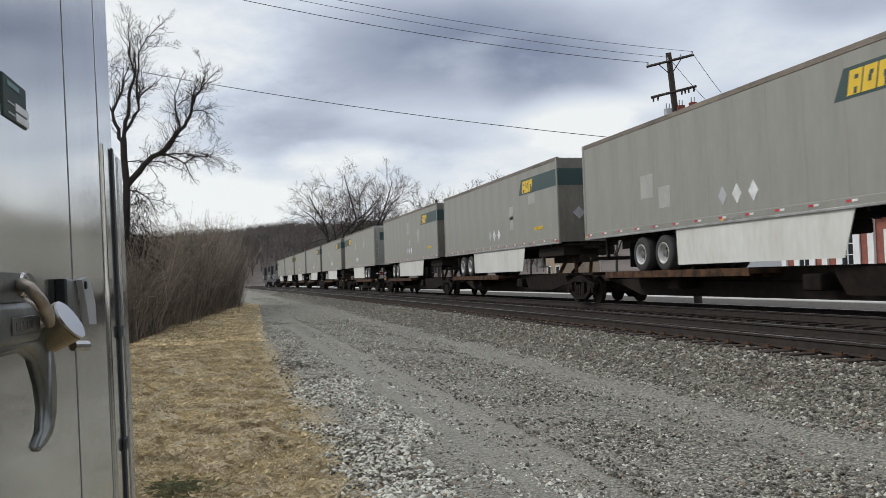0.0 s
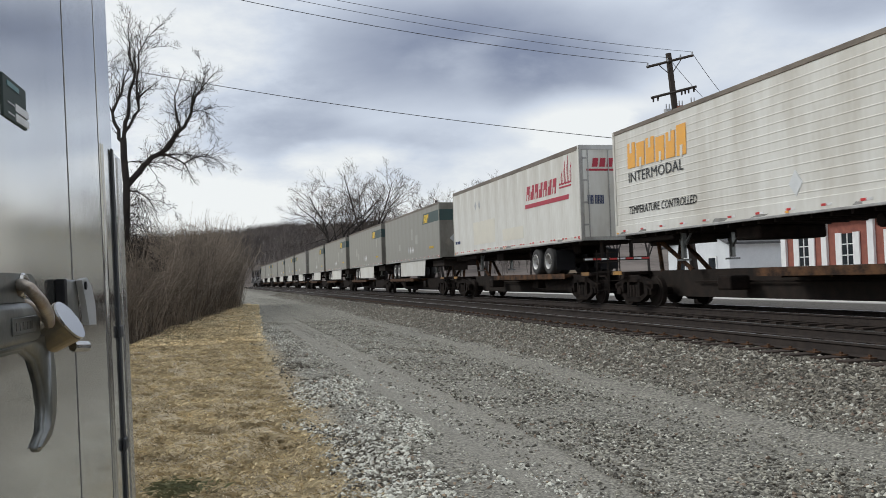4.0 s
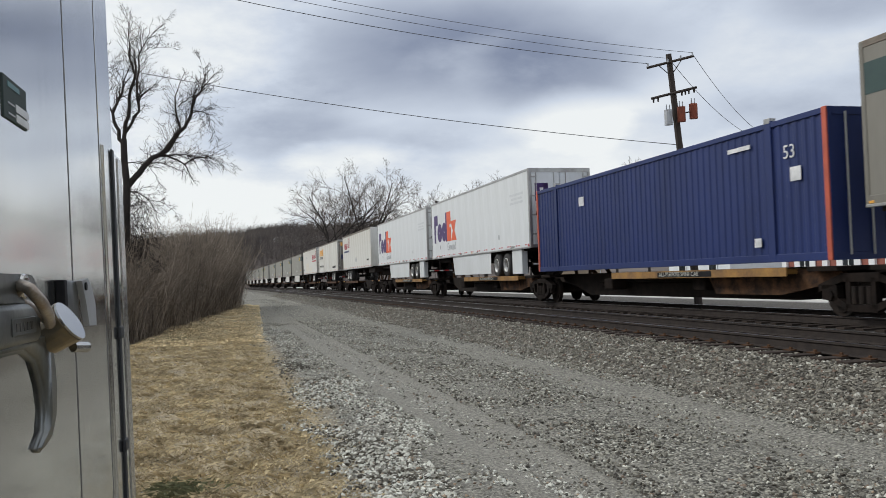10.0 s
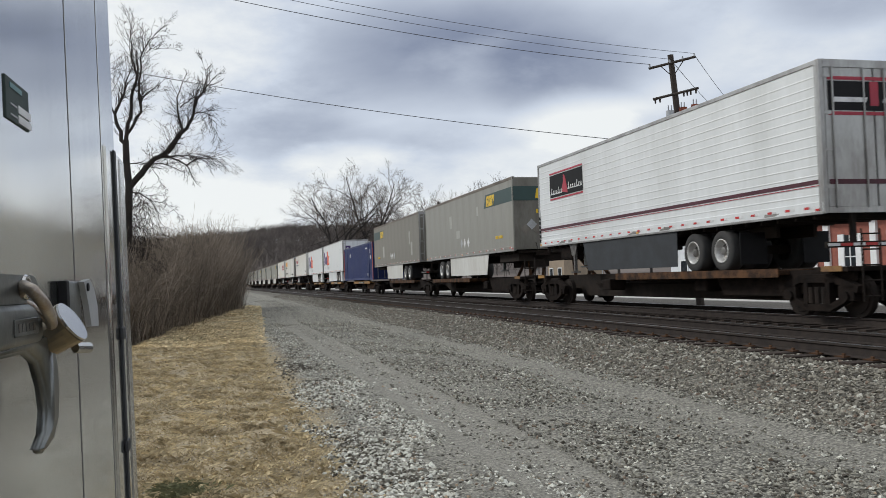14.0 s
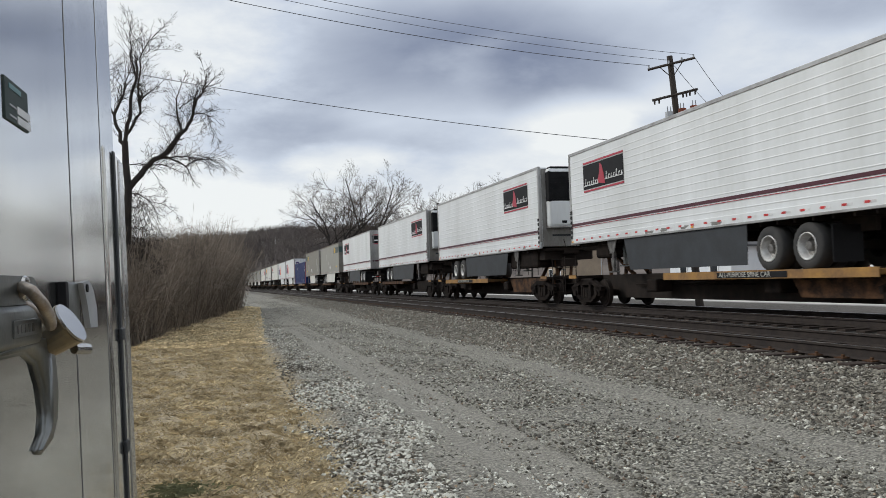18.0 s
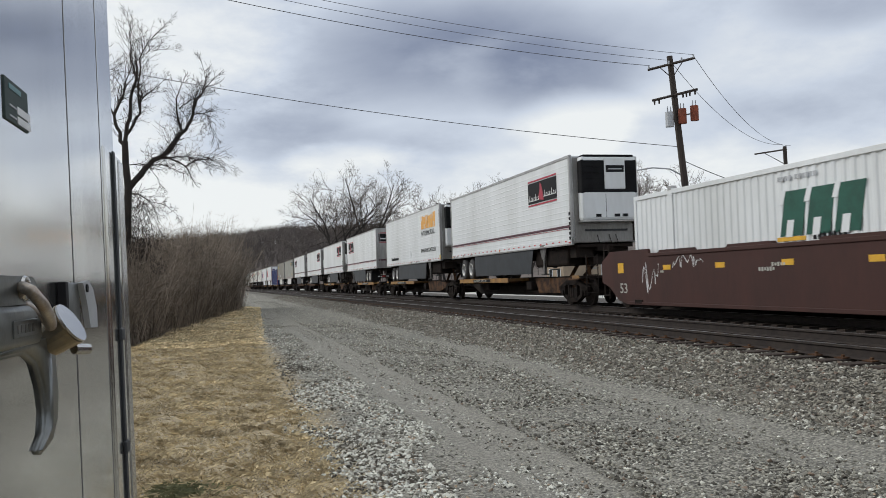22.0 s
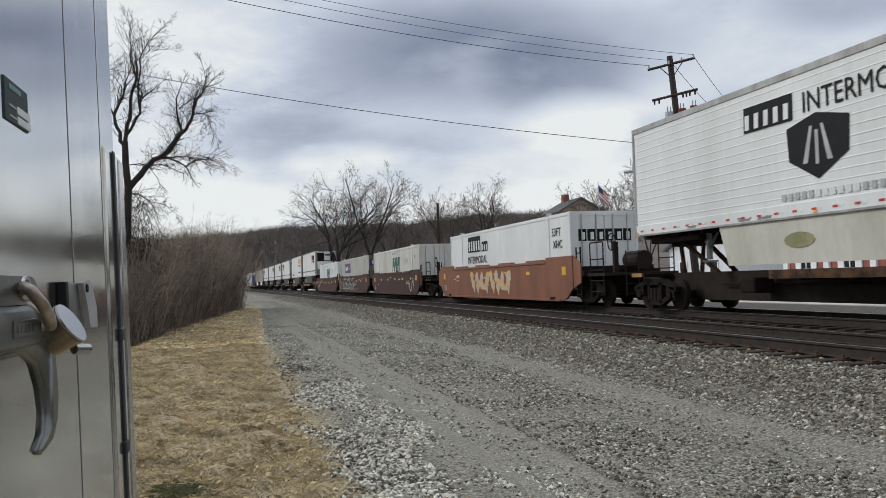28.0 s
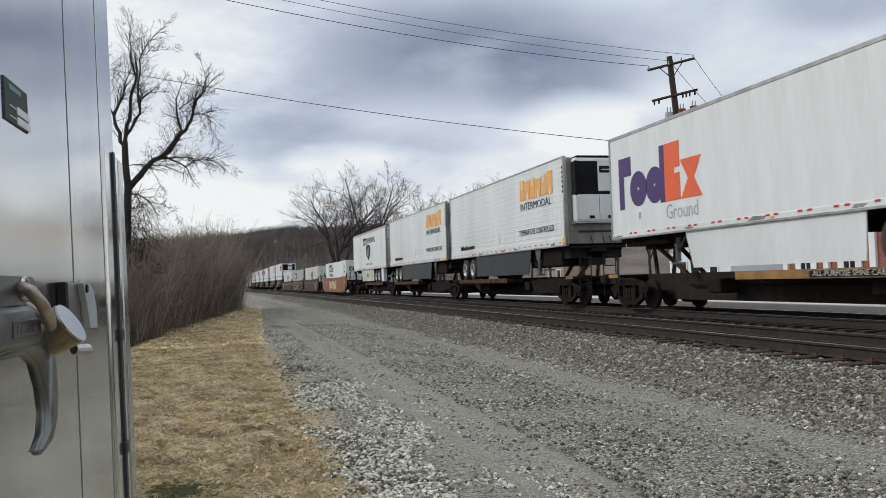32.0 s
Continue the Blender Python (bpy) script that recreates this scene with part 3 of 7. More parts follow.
    fade.inputs[1].default_value, fade.inputs[2].default_value, fade.inputs[3].default_value, fade.inputs[4].default_value = 9.0, 40.0, 1.0, 0.5
    L(sp.outputs[1], fade.inputs[0])
    ruts = mth("MULTIPLY", mth("MINIMUM", mth("MAXIMUM", ruts, 0.0), 0.75), fade.outputs[0])
    col = mix(step(0.85, 1.35), grass, mix(ruts, drive, fines))
    col = mix(step(6.0, 6.8), col, ballast)
    col = mix(step(8.2, 8.8), col, dark_bed)
    col = mix(step(15.4, 16.4), col, two((0.11, 0.10, 0.088), (0.06, 0.055, 0.05), 6.0))
    col = mix(step(23.2, 24.0), col, lot)
    L(col, b.inputs["Base Color"])
    g1 = nd("ShaderNodeTexNoise", Scale=45.0, Detail=6.0)
    L(tc.outputs["Object"], g1.inputs["Vector"])
    g2 = nd("ShaderNodeTexVoronoi", Scale=40.0)
    L(tc.outputs["Object"], g2.inputs["Vector"])
    bp = nd("ShaderNodeBump", Strength=0.8, Distance=0.02)
    L(mth("SUBTRACT", g1.outputs[0], mth("MULTIPLY", g2.outputs["Distance"], 0.8)), bp.inputs["Height"])
    L(bp.outputs[0], b.inputs["Normal"])
    return m


def build_ground():
    xs = [-2500, -900, -300, -120, -60, -30, -18, -12, -9, -7] + [-6 + 0.35 * i for i in range(68)] + [18.5, 20, 23, 27, 32, 40, 60, 100, 180, 400, 1000, 2500]
    ys = [-2500, -800, -450, -200, -80, -30, -10, -3] + [0.4 * i for i in range(0, 90)] + [36 + 1.6 * i for i in range(50)] + [120, 130, 140, 155, 170, 190, 210, 240, 280, 330, 400, 500, 800, 2500]
    verts = [(x, y, ground_z(x, y)) for y in ys for x in xs]
    n = len(xs)
    faces = [(j * n + i, j * n + i + 1, (j + 1) * n + i + 1, (j + 1) * n + i) for j in range(len(ys) - 1) for i in range(n - 1)]
    me = sheet_mesh("ground", verts, faces)
    me.materials.append(ground_material())
    for f in me.polygons:
        f.use_smooth = True
    tagged(new("ground", me), "dry grass, grey gravel drive and stone ballast bank", "ground", kind="structure")


def build_rails():
    prof = [(-0.07, 0.0), (0.07, 0.0), (0.07, 0.012), (0.012, 0.03), (0.012, 0.125), (0.036, 0.14), (0.036, 0.172), (-0.036, 0.172), (-0.036, 0.14), (-0.012, 0.125), (-0.012, 0.03), (-0.07, 0.012)]
    ys = [-450 + 30 * i for i in range(15)] + [8 * i for i in range(0, 90)]
    for centre, which in ((NEAR_CENTRE, "empty"), (CENTRE, "loaded")):
        for off in (-0.7525, 0.7525):
            verts, faces = [], []
            k = len(prof)
            for y in ys:
                cx = line_x(centre, y) + off
                verts += [(cx + u, y, RAIL_Z - 0.172 + v) for u, v in prof]
            for j in range(len(ys) - 1):
                faces += [(j * k + i, j * k + (i + 1) % k, (j + 1) * k + (i + 1) % k, (j + 1) * k + i) for i in range(k)]
            me = sheet_mesh("rail", verts, faces)
            me.materials.append(M["steel_rail"])
            me.materials.append(M["rail_top"])
            for j in range(len(ys) - 1):
                me.polygons[j * k + 6].material_index = 1
            tagged(new("rail", me), "dark steel rail with a worn bright head, %s track" % which, "rail", "rails", "structure")


# ---- train parts ----
HALF = 1.295
NEARX = -HALF


def side_casting(y, sx):
    """A bogie side: top and bottom chords, two columns and the boxes over the axles."""
    bm = bmesh.new()
    x0, x1 = sx - 0.08, sx + 0.08

    def bar(a, b, w):
        a, b = Vector((0, *a)), Vector((0, *b))
        d = (b - a).normalized()
        n = Vector((0, -d.z, d.y)) * w
        vs = [bm.verts.new((x, p.y, p.z)) for x in (x0, x1) for p in (a + n, a - n, b - n, b + n)]
        for f in ((0, 1, 2, 3), (7, 6, 5, 4), (0, 4, 5, 1), (1, 5, 6, 2), (2, 6, 7, 3), (3, 7, 4, 0)):
            bm.faces.new([vs[k] for k in f])
    for g in (-1, 1):
        bar((y + g * 1.2, 0.58), (y + g * 0.5, 0.8), 0.075)
        bar((y + g * 1.0, 0.46), (y + g * 0.38, 0.2), 0.065)
        bar((y + g * 0.34, 0.2), (y + g * 0.34, 0.8), 0.06)
        bar((y + g * 0.66, 0.5), (y + g * 1.1, 0.5), 0.15)
    bar((y - 0.55, 0.8), (y + 0.55, 0.8), 0.085)
    bar((y - 0.42, 0.2), (y + 0.42, 0.2), 0.07)
    bmesh.ops.recalc_face_normals(bm, faces=bm.faces[:])
    return bm


def truck(parent, y):
    """A two-axle bogie with cast side frames."""
    root = part("truck", boxes((-0.95, 0.95, y - 0.2, y + 0.2, 0.42, 0.72, 0.04)), M["black"], parent)
    for sx in (-1.02, 1.02):
        sf = part("side_frame", side_casting(y, sx), M["gear"], root)
        bm = bmesh.new()
        for k in (-0.2, 0.0, 0.2):
            tube(bm, (sx * 1.02, y + k, 0.28), (sx * 1.02, y + k, 0.62), 0.075, n=8)
        part("spring", bm, M["black"], root)
    for wy in (y - 0.86, y + 0.86):
        for wx in (-0.7525, 0.7525):
            bm = bmesh.new()
            tube(bm, (wx - 0.065, wy, 0.44), (wx + 0.065, wy, 0.44), 0.44, n=24)
            tube(bm, (wx - 0.09 if wx < 0 else wx + 0.03, wy, 0.44), (wx - 0.03 if wx < 0 else wx + 0.09, wy, 0.44), 0.36, n=20)
            part("wheel", bm, M["black"], root)
        bm = bmesh.new()
        tube(bm, (-1.14, wy, 0.44), (1.14, wy, 0.44), 0.11, n=10)
        part("axle", bm, M["gear"], root)
    return root


def spine_unit(far, near, wheel_a, wheel_b, hitch_y, ends, tint="rust", label="rusty black skeleton flat wagon carrying a trailer"):
    """One platform of a spine wagon. far, near: its ends; wheel_a..wheel_b: the wheel decks; hitch_y: the trailer stand; ends: bogies."""
    mid = (far + near) / 2
    car = thing("spine_wagon", label, "rail wagon", "spine wagons of the train")
    a, b = near - mid, far - mid
    prof = [(a, 0.78), (a + 1.5, 0.62), (a + 2.9, 0.28), (b - 2.9, 0.28), (b - 1.5, 0.62), (b, 0.78), (b, 1.03), (a, 1.03)]
    part("spine_beam", prism(prof, "x", -0.32, 0.32), M["black"], car)
    part("side_gusset", prism([(a + 0.6, 0.74), (a + 2.6, 0.42), (a + 5.2, 0.42), (a + 5.6, 0.98), (a + 0.6, 0.98)], "x", -0.98, -0.9), M["gear"] if tint != "yellow" else M["rust"], car)
    wa, wb = wheel_a - mid, wheel_b - mid
    for sx in (-1, 1):
        x0, x1 = (-1.32, -0.34) if sx < 0 else (0.34, 1.32)
        deck = part("wheel_deck", boxes((x0, x1, wa, wb, 0.88, 1.0, 0.02), (sx * 1.33 - 0.015, sx * 1.33 + 0.015, wa - 0.1, wb + 0.1, 0.84, 1.03)), M["yellow"] if tint == "yellow" else M["rust"], car, "weathered yellow wheel deck" if tint == "yellow" else "rusty wheel deck")
        y = wa + 0.6
        while y < wb:
            part("bracket", prism([(-0.02, 0.88), (0.02, 0.88), (0.02, 0.8), (-0.02, 0.8)], "x", min(sx * 0.3, sx * 1.28), max(sx * 0.3, sx * 1.28)), M["rust"], deck).location.y = y
            y += 1.6
    if tint == "yellow":
        c = (wa + wb) / 2
        plate = part("sign_plate", boxes((-1.352, -1.346, c - 1.35, c + 1.35, 0.862, 1.0)), M["ink"], car, "black plate with pale lettering")
        lettering("word", "ALL-PURPOSE SPINE CAR", 0.165, M["beige"], plate, (-1.354, c + 1.25, 0.885), wide=1.1)
    h = hitch_y - mid
    stand = part("hitch_stand", boxes((-0.45, 0.45, h - 0.35, h + 0.35, 1.98, 2.1, 0.02)), M["black"], car)
    d = 1 if abs(h - b) < abs(h - a) else -1
    bm = bmesh.new()
    for sx in (-0.38, 0.38):
        tube(bm, (sx, h, 2.0), (sx * 0.7, h, 1.0), 0.07, n=6)
        tube(bm, (sx, h, 1.98), (sx * 0.7, h - d * 1.7, 1.02), 0.07, n=6)
    part("strut", bm, M["rust"], stand)
    for yy in ((a + 0.9), (b - 0.9)):
        part("end_platform", boxes((-1.25, 1.25, yy - 0.45, yy + 0.45, 0.93, 1.03, 0.015)), M["gear"], car)
        if any(kind == "end" and abs((y - mid) - yy) < 1.6 for y, kind in ends):
            part("yellow_patch", boxes((-1.27, -1.25, yy - 0.3, yy + 0.3, 0.94, 1.05)), M["yellow"], car)
        part("equipment_box", boxes((-1.05, -0.5, yy * 0.35 - 0.3, yy * 0.35 + 0.3, 0.5, 0.86, 0.05)), M["gear"], car)
    bm = bmesh.new()
    tube(bm, (-0.42, a + 4.0, 0.7), (-0.42, b - 4.0, 0.7), 0.025, n=6)
    part("brake_pipe", bm, M["gear"], car)
    for y, kind in ends:
        truck(car, y - mid)
        if kind == "end":
            g = 1 if y > mid else -1
            e = b if g > 0 else a
            part("coupler", boxes((-0.15, 0.15, min(e, e + g * 0.9), max(e, e + g * 0.9), 0.72, 1.0, 0.04)), M["black"], car)
            lad = bmesh.new()
            for sx in (-1.2, -0.78):
                tube(lad, (sx, e - g * 0.1, 0.35), (sx, e - g * 0.1, 1.75), 0.018, n=6)
            for k in range(5):
                tube(lad, (-1.2, e - g * 0.1, 0.45 + 0.3 * k), (-0.78, e - g * 0.1, 0.45 + 0.3 * k), 0.015, n=6)
            part("ladder", lad, M["black"], car)
    return rides(car, mid)


def ribbed_side(y0, y1, z0, z1, x, pitch=0.2, depth=0.006):
    """A side skin with rolled lengthwise ribs."""
    prof = [(x + 0.03, z0), (x, z0)]
    z = z0 + pitch * 0.6
    while z < z1 - 0.06:
        prof += [(x, z), (x - depth, z + 0.012), (x - depth, z + 0.026), (x, z + 0.038)]
        z += pitch
    prof += [(x, z1), (x + 0.03, z1)]
    return prism(prof, "y", y0, y1)


def corrugated_side(y0, y1, z0, z1, x, pitch=0.28, depth=0.026):
    """A side skin with upright folds."""
    prof = [(x + 0.05, y0)]
    y = y0
    while y + pitch <= y1:
        prof += [(x, y), (x, y + pitch * 0.36), (x + depth, y + pitch * 0.5), (x + depth, y + pitch * 0.86)]
        y += pitch
    prof += [(x, y), (x, y1), (x + 0.05, y1)]
    return prism(prof, "z", z0, z1)


def figures(w, n):
    """Where the bars of an unreadable number stand along its width: first four, then a gap, then the rest."""
    step = w / (n + 0.7)
    return [(-w / 2 + step * (k + 0.5 + (0.7 if k > 3 else 0.0)), step * (0.62 if k % 3 else 0.72)) for k in range(n)]


def mark(name, parent, y, z, w, h, mat, x=NEARX, shear=0.0, label=""):
    """A flat painted patch on the near side; y, z: its middle. A number becomes a row of plain bars."""
    if name == "number_bar" and w > 0.5:
        return [part("number_bar", boxes((x - 0.006, x + 0.004, y - a - b / 2, y - a + b / 2, z - h / 2, z + h / 2)), mat, parent) for a, b in figures(w, 10)]
    o = [(y + w / 2, z - h / 2), (y - w / 2, z - h / 2), (y - w / 2 - shear, z + h / 2), (y + w / 2 - shear, z + h / 2)]
    return part(name, prism(o, "x", x - 0.006, x + 0.004), mat, parent, label)


def end_mark(name, parent, x, z, w, h, mat, y, shear=0.0):
    if name == "number_bar" and w > 0.5:
        return [part("number_bar", boxes((x + a - b / 2, x + a + b / 2, y - 0.006, y + 0.004, z - h / 2, z + h / 2)), mat, parent) for a, b in figures(w, 10)]
    o = [(x - w / 2, z - h / 2), (x + w / 2, z - h / 2), (x + w / 2 + shear, z + h / 2), (x - w / 2 + shear, z + h / 2)]
    return part(name, prism(o, "y", y - 0.006, y + 0.004), mat, parent)


def diamond(parent, y, z, s, mat, x=NEARX):
    return part("placard", prism([(y, z - s), (y - s * 0.8, z), (y, z + s), (y + s * 0.8, z)], "x", x - 0.007, x + 0.004), mat, parent)


def lathe(bm, prof, y, z, n=24):
    """A turned form about an axle along x: prof lists (x, radius)."""
    rows = []
    for x, r in prof:
        rows.append([bm.verts.new((x, y + r * math.cos(k * math.tau / n), z + r * math.sin(k * math.tau / n))) for k in range(n)])
    for a, b in zip(rows, rows[1:]):
        for k in range(n):
            bm.faces.new((a[k], a[(k + 1) % n], b[(k + 1) % n], b[k]))
    bmesh.ops.recalc_face_normals(bm, faces=bm.faces)


def road_wheels(parent, y, z=1.0):
    r = 0.5
    for sx in (-1, 1):
        bm = bmesh.new()
        for x0, x1 in ((0.86, 1.24), (0.5, 0.8)):
            lathe(bm, [(sx * x0, 0.27), (sx * x0, 0.45), (sx * (x0 + 0.04), r), (sx * (x1 - 0.04), r), (sx * x1, 0.45), (sx * (x1 + 0.004), 0.36), (sx * x1, 0.295), (sx * (x1 - 0.1), 0.27), (sx * (x0 + 0.05), 0.27)], y, z + r, 22)
        w = part("wheel", bm, M["rubber"], parent, smooth=True)
        bm = bmesh.new()
        lathe(bm, [(sx * 1.23, 0.30), (sx * 1.255, 0.295), (sx * 1.25, 0.27), (sx * 1.14, 0.245), (sx * 1.09, 0.2)], y, z + r)
        part("rim", bm, M["rim"], w, smooth=True)
        bm = bmesh.new()
        lathe(bm, [(sx * 1.09, 0.205), (sx * 1.05, 0.12), (sx * 1.2, 0.1), (sx * 1.21, 0.06), (sx * 1.21, 0.001)], y, z + r, 16)
        part("hub", bm, M["hubgrey"], w)


def trailer(far, near, nose, body="white", side="plain", cap=0.13, foot=0.2, top=5.24, rear_gap=3.2, skirt=None, rail="roofedge", doors="alu", legs=True, label="white road trailer", base=2.12, skirt_end=4.3, tank=False):
    """A road trailer riding on a wagon. nose: +1 when its front points along the way it rolls, else -1."""
    mid, half = (far + near) / 2, (far - near) / 2
    tr = thing("road_trailer", label, "trailer", "trailers on the train")
    bm = boxes((NEARX + 0.03, HALF, -half + 0.02, half - 0.02, base + 0.06, top - 0.03, 0.03))
    part("body", bm, M[body], tr)
    if side == "ribbed":
        part("side_panel", ribbed_side(-half + 0.12, half - 0.12, base + foot, top - cap, NEARX + 0.008), M[body], tr)
    else:
        n = 13
        w = (2 * half - 0.2) / n
        first = None
        for k in range(n):
            at = Matrix.Translation((0, -half + 0.1 + (k + 0.5) * w, 0))
            if first is None:
                first = part("side_panel", boxes((NEARX, NEARX + 0.05, -w / 2 + 0.0015, w / 2 - 0.0015, base + foot, top - cap)), M[body], tr)
                first.matrix_basis = at
            else:
                share("side_panel", first, tr, at)
    part("top_rail", boxes((NEARX - 0.012, NEARX + 0.05, -half, half, top - cap, top, 0.01)), M[rail], tr)
    part("bottom_rail", boxes((NEARX - 0.014, NEARX + 0.08, -half, half, base, base + foot, 0.01)), M[body], tr)
    part("bottom_lip", boxes((NEARX - 0.022, NEARX + 0.06, -half, half, base - 0.02, base + 0.04, 0.008)), M["alu"], tr)
    for yy in (-half, half):
        part("corner_post", boxes((NEARX - 0.016, NEARX + 0.1, yy - 0.0 if yy < 0 else yy - 0.11, yy + 0.11 if yy < 0 else yy, base, top, 0.015)), M["alu" if body == "white" else body], tr)
    rear = -nose * half
    # rear doors with lock rods and hinges
    g = -nose
    for k in (0, 1):
        x0 = -1.2 + 1.2 * k
        d = part("door", boxes((x0 + 0.02, x0 + 1.18, min(rear - g * 0.02, rear + g * 0.03), max(rear - g * 0.02, rear + g * 0.03), base + 0.12, top - 0.16, 0.01)), M[doors], tr)
        for rx in ((0.25, 1.0) if k else (0.2, 0.95)):
            bm = bmesh.new()
            tube(bm, (x0 + rx, rear + g * 0.05, base + 0.1), (x0 + rx, rear + g * 0.05, top - 0.15), 0.02, n=8)
            part("lock_rod", bm, M["alu"], d)
        for hz in range(4):
            hx = x0 + (1.14 if k else 0.06)
            part("hinge", boxes((hx - 0.1, hx + 0.1, min(rear, rear + g * 0.05), max(rear, rear + g * 0.05), base + 0.5 + hz * 0.75, base + 0.56 + hz * 0.75)), M["alu"], d)
    fr = boxes((-1.3, -1.2, rear - 0.04, rear + 0.04, base, top), (1.2, 1.3, rear - 0.04, rear + 0.04, base, top), (-1.2, 1.2, rear - 0.045, rear + 0.045, top - 0.16, top), (-1.2, 1.2, rear - 0.045, rear + 0.045, base, base + 0.12))
    part("rear_frame", fr, M["alu"], tr)
    bmp = boxes((-1.2, 1.2, rear + nose * 0.1 - 0.05, rear + nose * 0.1 + 0.05, 1.42, 1.54, 0.01), (-0.6, -0.5, rear + nose * 0.1 - 0.05, rear + nose * 0.1 + 0.05, 1.5, base), (0.5, 0.6, rear + nose * 0.1 - 0.05, rear + nose * 0.1 + 0.05, 1.5, base))
    part("bumper", bmp, M["black"], tr)
    for k in range(8):
        end_mark("reflector", tr, -1.05 + 0.3 * k, 1.48, 0.28, 0.06, M["redmark"] if k % 2 else M["whitemark"], rear + nose * 0.1 + g * 0.055)
    # running gear
    fx = rear + nose * rear_gap
    bogie = part("slider", boxes((-0.55, -0.45, fx - 1.2, fx + 2.6, 1.75, base + 0.08), (0.45, 0.55, fx - 1.2, fx + 2.6, 1.75, base + 0.08), (-0.9, 0.9, fx - 0.1, fx + 0.1, 1.4, 1.6)), M["black"], tr)
    for k in (0, 1.3):
        road_wheels(bogie, fx + nose * k)
    part("mud_flap", boxes((-1.22, -0.5, fx - nose * 0.75 - 0.01, fx - nose * 0.75 + 0.01, 1.15, 1.9)), M["ink"], tr)
    part("mud_flap", boxes((0.5, 1.22, fx - nose * 0.75 - 0.01, fx - nose * 0.75 + 0.01, 1.15, 1.9)), M["ink"], tr)
    comb = [(-half + 0.3, base + 0.07)]
    for k in range(int((2 * half - 0.8) / 0.6)):
        y = -half + 0.4 + 0.6 * k
        comb += [(y, base + 0.02), (y, base - 0.1), (y + 0.06, base - 0.1), (y + 0.06, base + 0.02)]
    comb += [(half - 0.3, base + 0.02), (half - 0.3, base + 0.07)]
    part("underframe", prism(comb, "x", -1.2, 1.2), M["black"], tr)
    lg = nose * half - nose * 3.0
    n0, n1 = nose * half - nose * 0.1, nose * half - nose * 2.2
    part("coupler_plate", boxes((-1.05, 1.05, min(n0, n1), max(n0, n1), base - 0.1, base + 0.0, 0.02), (-0.3, 0.3, min(n0, n1), max(n0, n1), base - 0.22, base - 0.1)), M["black"], tr)
    # Dark box added to fill the dark under the nose and hide bright background.
    u0, u1 = nose * half - nose * 0.35, nose * half - nose * 2.9
    part("nose_frame", boxes((-1.0, 1.0, min(u0, u1), max(u0, u1), base - (0.24 if nose > 0 else 0.45), base - 0.1, 0.03), (-0.35, 0.35, min(u0, u1), max(u0, u1), base - (0.34 if nose > 0 else 0.7), base - 0.2)), M["black"], tr)
    part("spare_tyre_rack", boxes((-0.9, 0.9, lg - nose * 3.2 - 0.5, lg - nose * 3.2 + 0.5, base - 0.42, base - 0.1, 0.05)), M["gear"], tr)
    if legs:
        for sx in (-0.75, 0.75):
            leg = part("landing_leg", boxes((sx - 0.06, sx + 0.06, lg - 0.06, lg + 0.06, 1.35, base, 0.01), (sx - 0.15, sx + 0.15, lg - 0.13, lg + 0.13, 1.28, 1.33)), M["castzinc"], tr)
            bm = bmesh.new()
            tube(bm, (sx, lg, 1.6), (sx, lg - nose * 0.5, base), 0.03, n=6)
            tube(bm, (sx, lg, 1.6), (sx, lg + nose * 0.35, base), 0.03, n=6)
            part("brace", bm, M["castzinc"], leg)
    if tank:
        t0, t1 = nose * half - nose * (1.5 if nose > 0 else 0.9), nose * half - nose * (2.6 if nose > 0 else 4.2)
        part("fuel_tank", boxes((-1.1, -0.5, min(t0, t1), max(t0, t1), 1.58 if nose > 0 else 1.4, base - 0.03, 0.1)), M["gear"], tr)
        part("leg_gusset", prism([(lg + 0.32, base - 0.02), (lg - 0.32, base - 0.02), (lg - 0.14, base - 0.42), (lg + 0.14, base - 0.42)], "x", -1.22, -1.19), M["hubgrey"], tr)
        part("outer_leg", boxes((-1.2, -1.1, lg - 0.06, lg + 0.06, 1.15, base - 0.1, 0.01), (-1.28, -1.02, lg - 0.12, lg + 0.12, 1.1, 1.15)), M["hubgrey"], tr)
    if skirt:
        s0, s1 = fx + nose * 2.05, nose * half - nose * skirt_end
        lo, hi = min(s0, s1), max(s0, s1)
        part("side_skirt", prism([(lo + (0.35 if nose < 0 else 0.05), 1.16), (hi - (0.05 if nose < 0 else 0.35), 1.16), (hi, base - 0.01), (lo, base - 0.01)], "x", NEARX + 0.03, NEARX + 0.05), M[skirt], tr)
    for yy in (-half + 0.16, 0.0, half - 0.16):
        part("marker_lamp", boxes((NEARX - 0.03, NEARX - 0.012, yy - 0.06, yy + 0.06, base + 0.05, base + 0.1, 0.005)), M["amber"] if yy > -1 else M["redmark"], tr)
    rnd = random.Random(int(far * 3))
    for k in range(5):
        yy, hh = rnd.uniform(-half + 0.6, half - 0.6), rnd.uniform(0.05, 0.11)
        part("scuff", prism([(yy, base + 0.05), (yy + rnd.uniform(0.2, 0.7), base + 0.045), (yy + rnd.uniform(0.1, 0.5), base + 0.05 + hh), (yy - rnd.uniform(0.0, 0.2), base + 0.05 + hh * 0.7)], "x", NEARX - 0.0165, NEARX - 0.012), M["dirtyalu"], tr)
    # axles, air tank and hoses
    for k in (0.0, 1.3):
        bm = bmesh.new()
        tube(bm, (-0.42, fx + nose * k, 1.52), (0.42, fx + nose * k, 1.52), 0.09, n=10)
        part("axle", bm, M["black"], bogie)
    bm = bmesh.new()
    tube(bm, (-0.85, fx + nose * 2.9, 1.86), (0.2, fx + nose * 2.9, 1.86), 0.13, n=12)
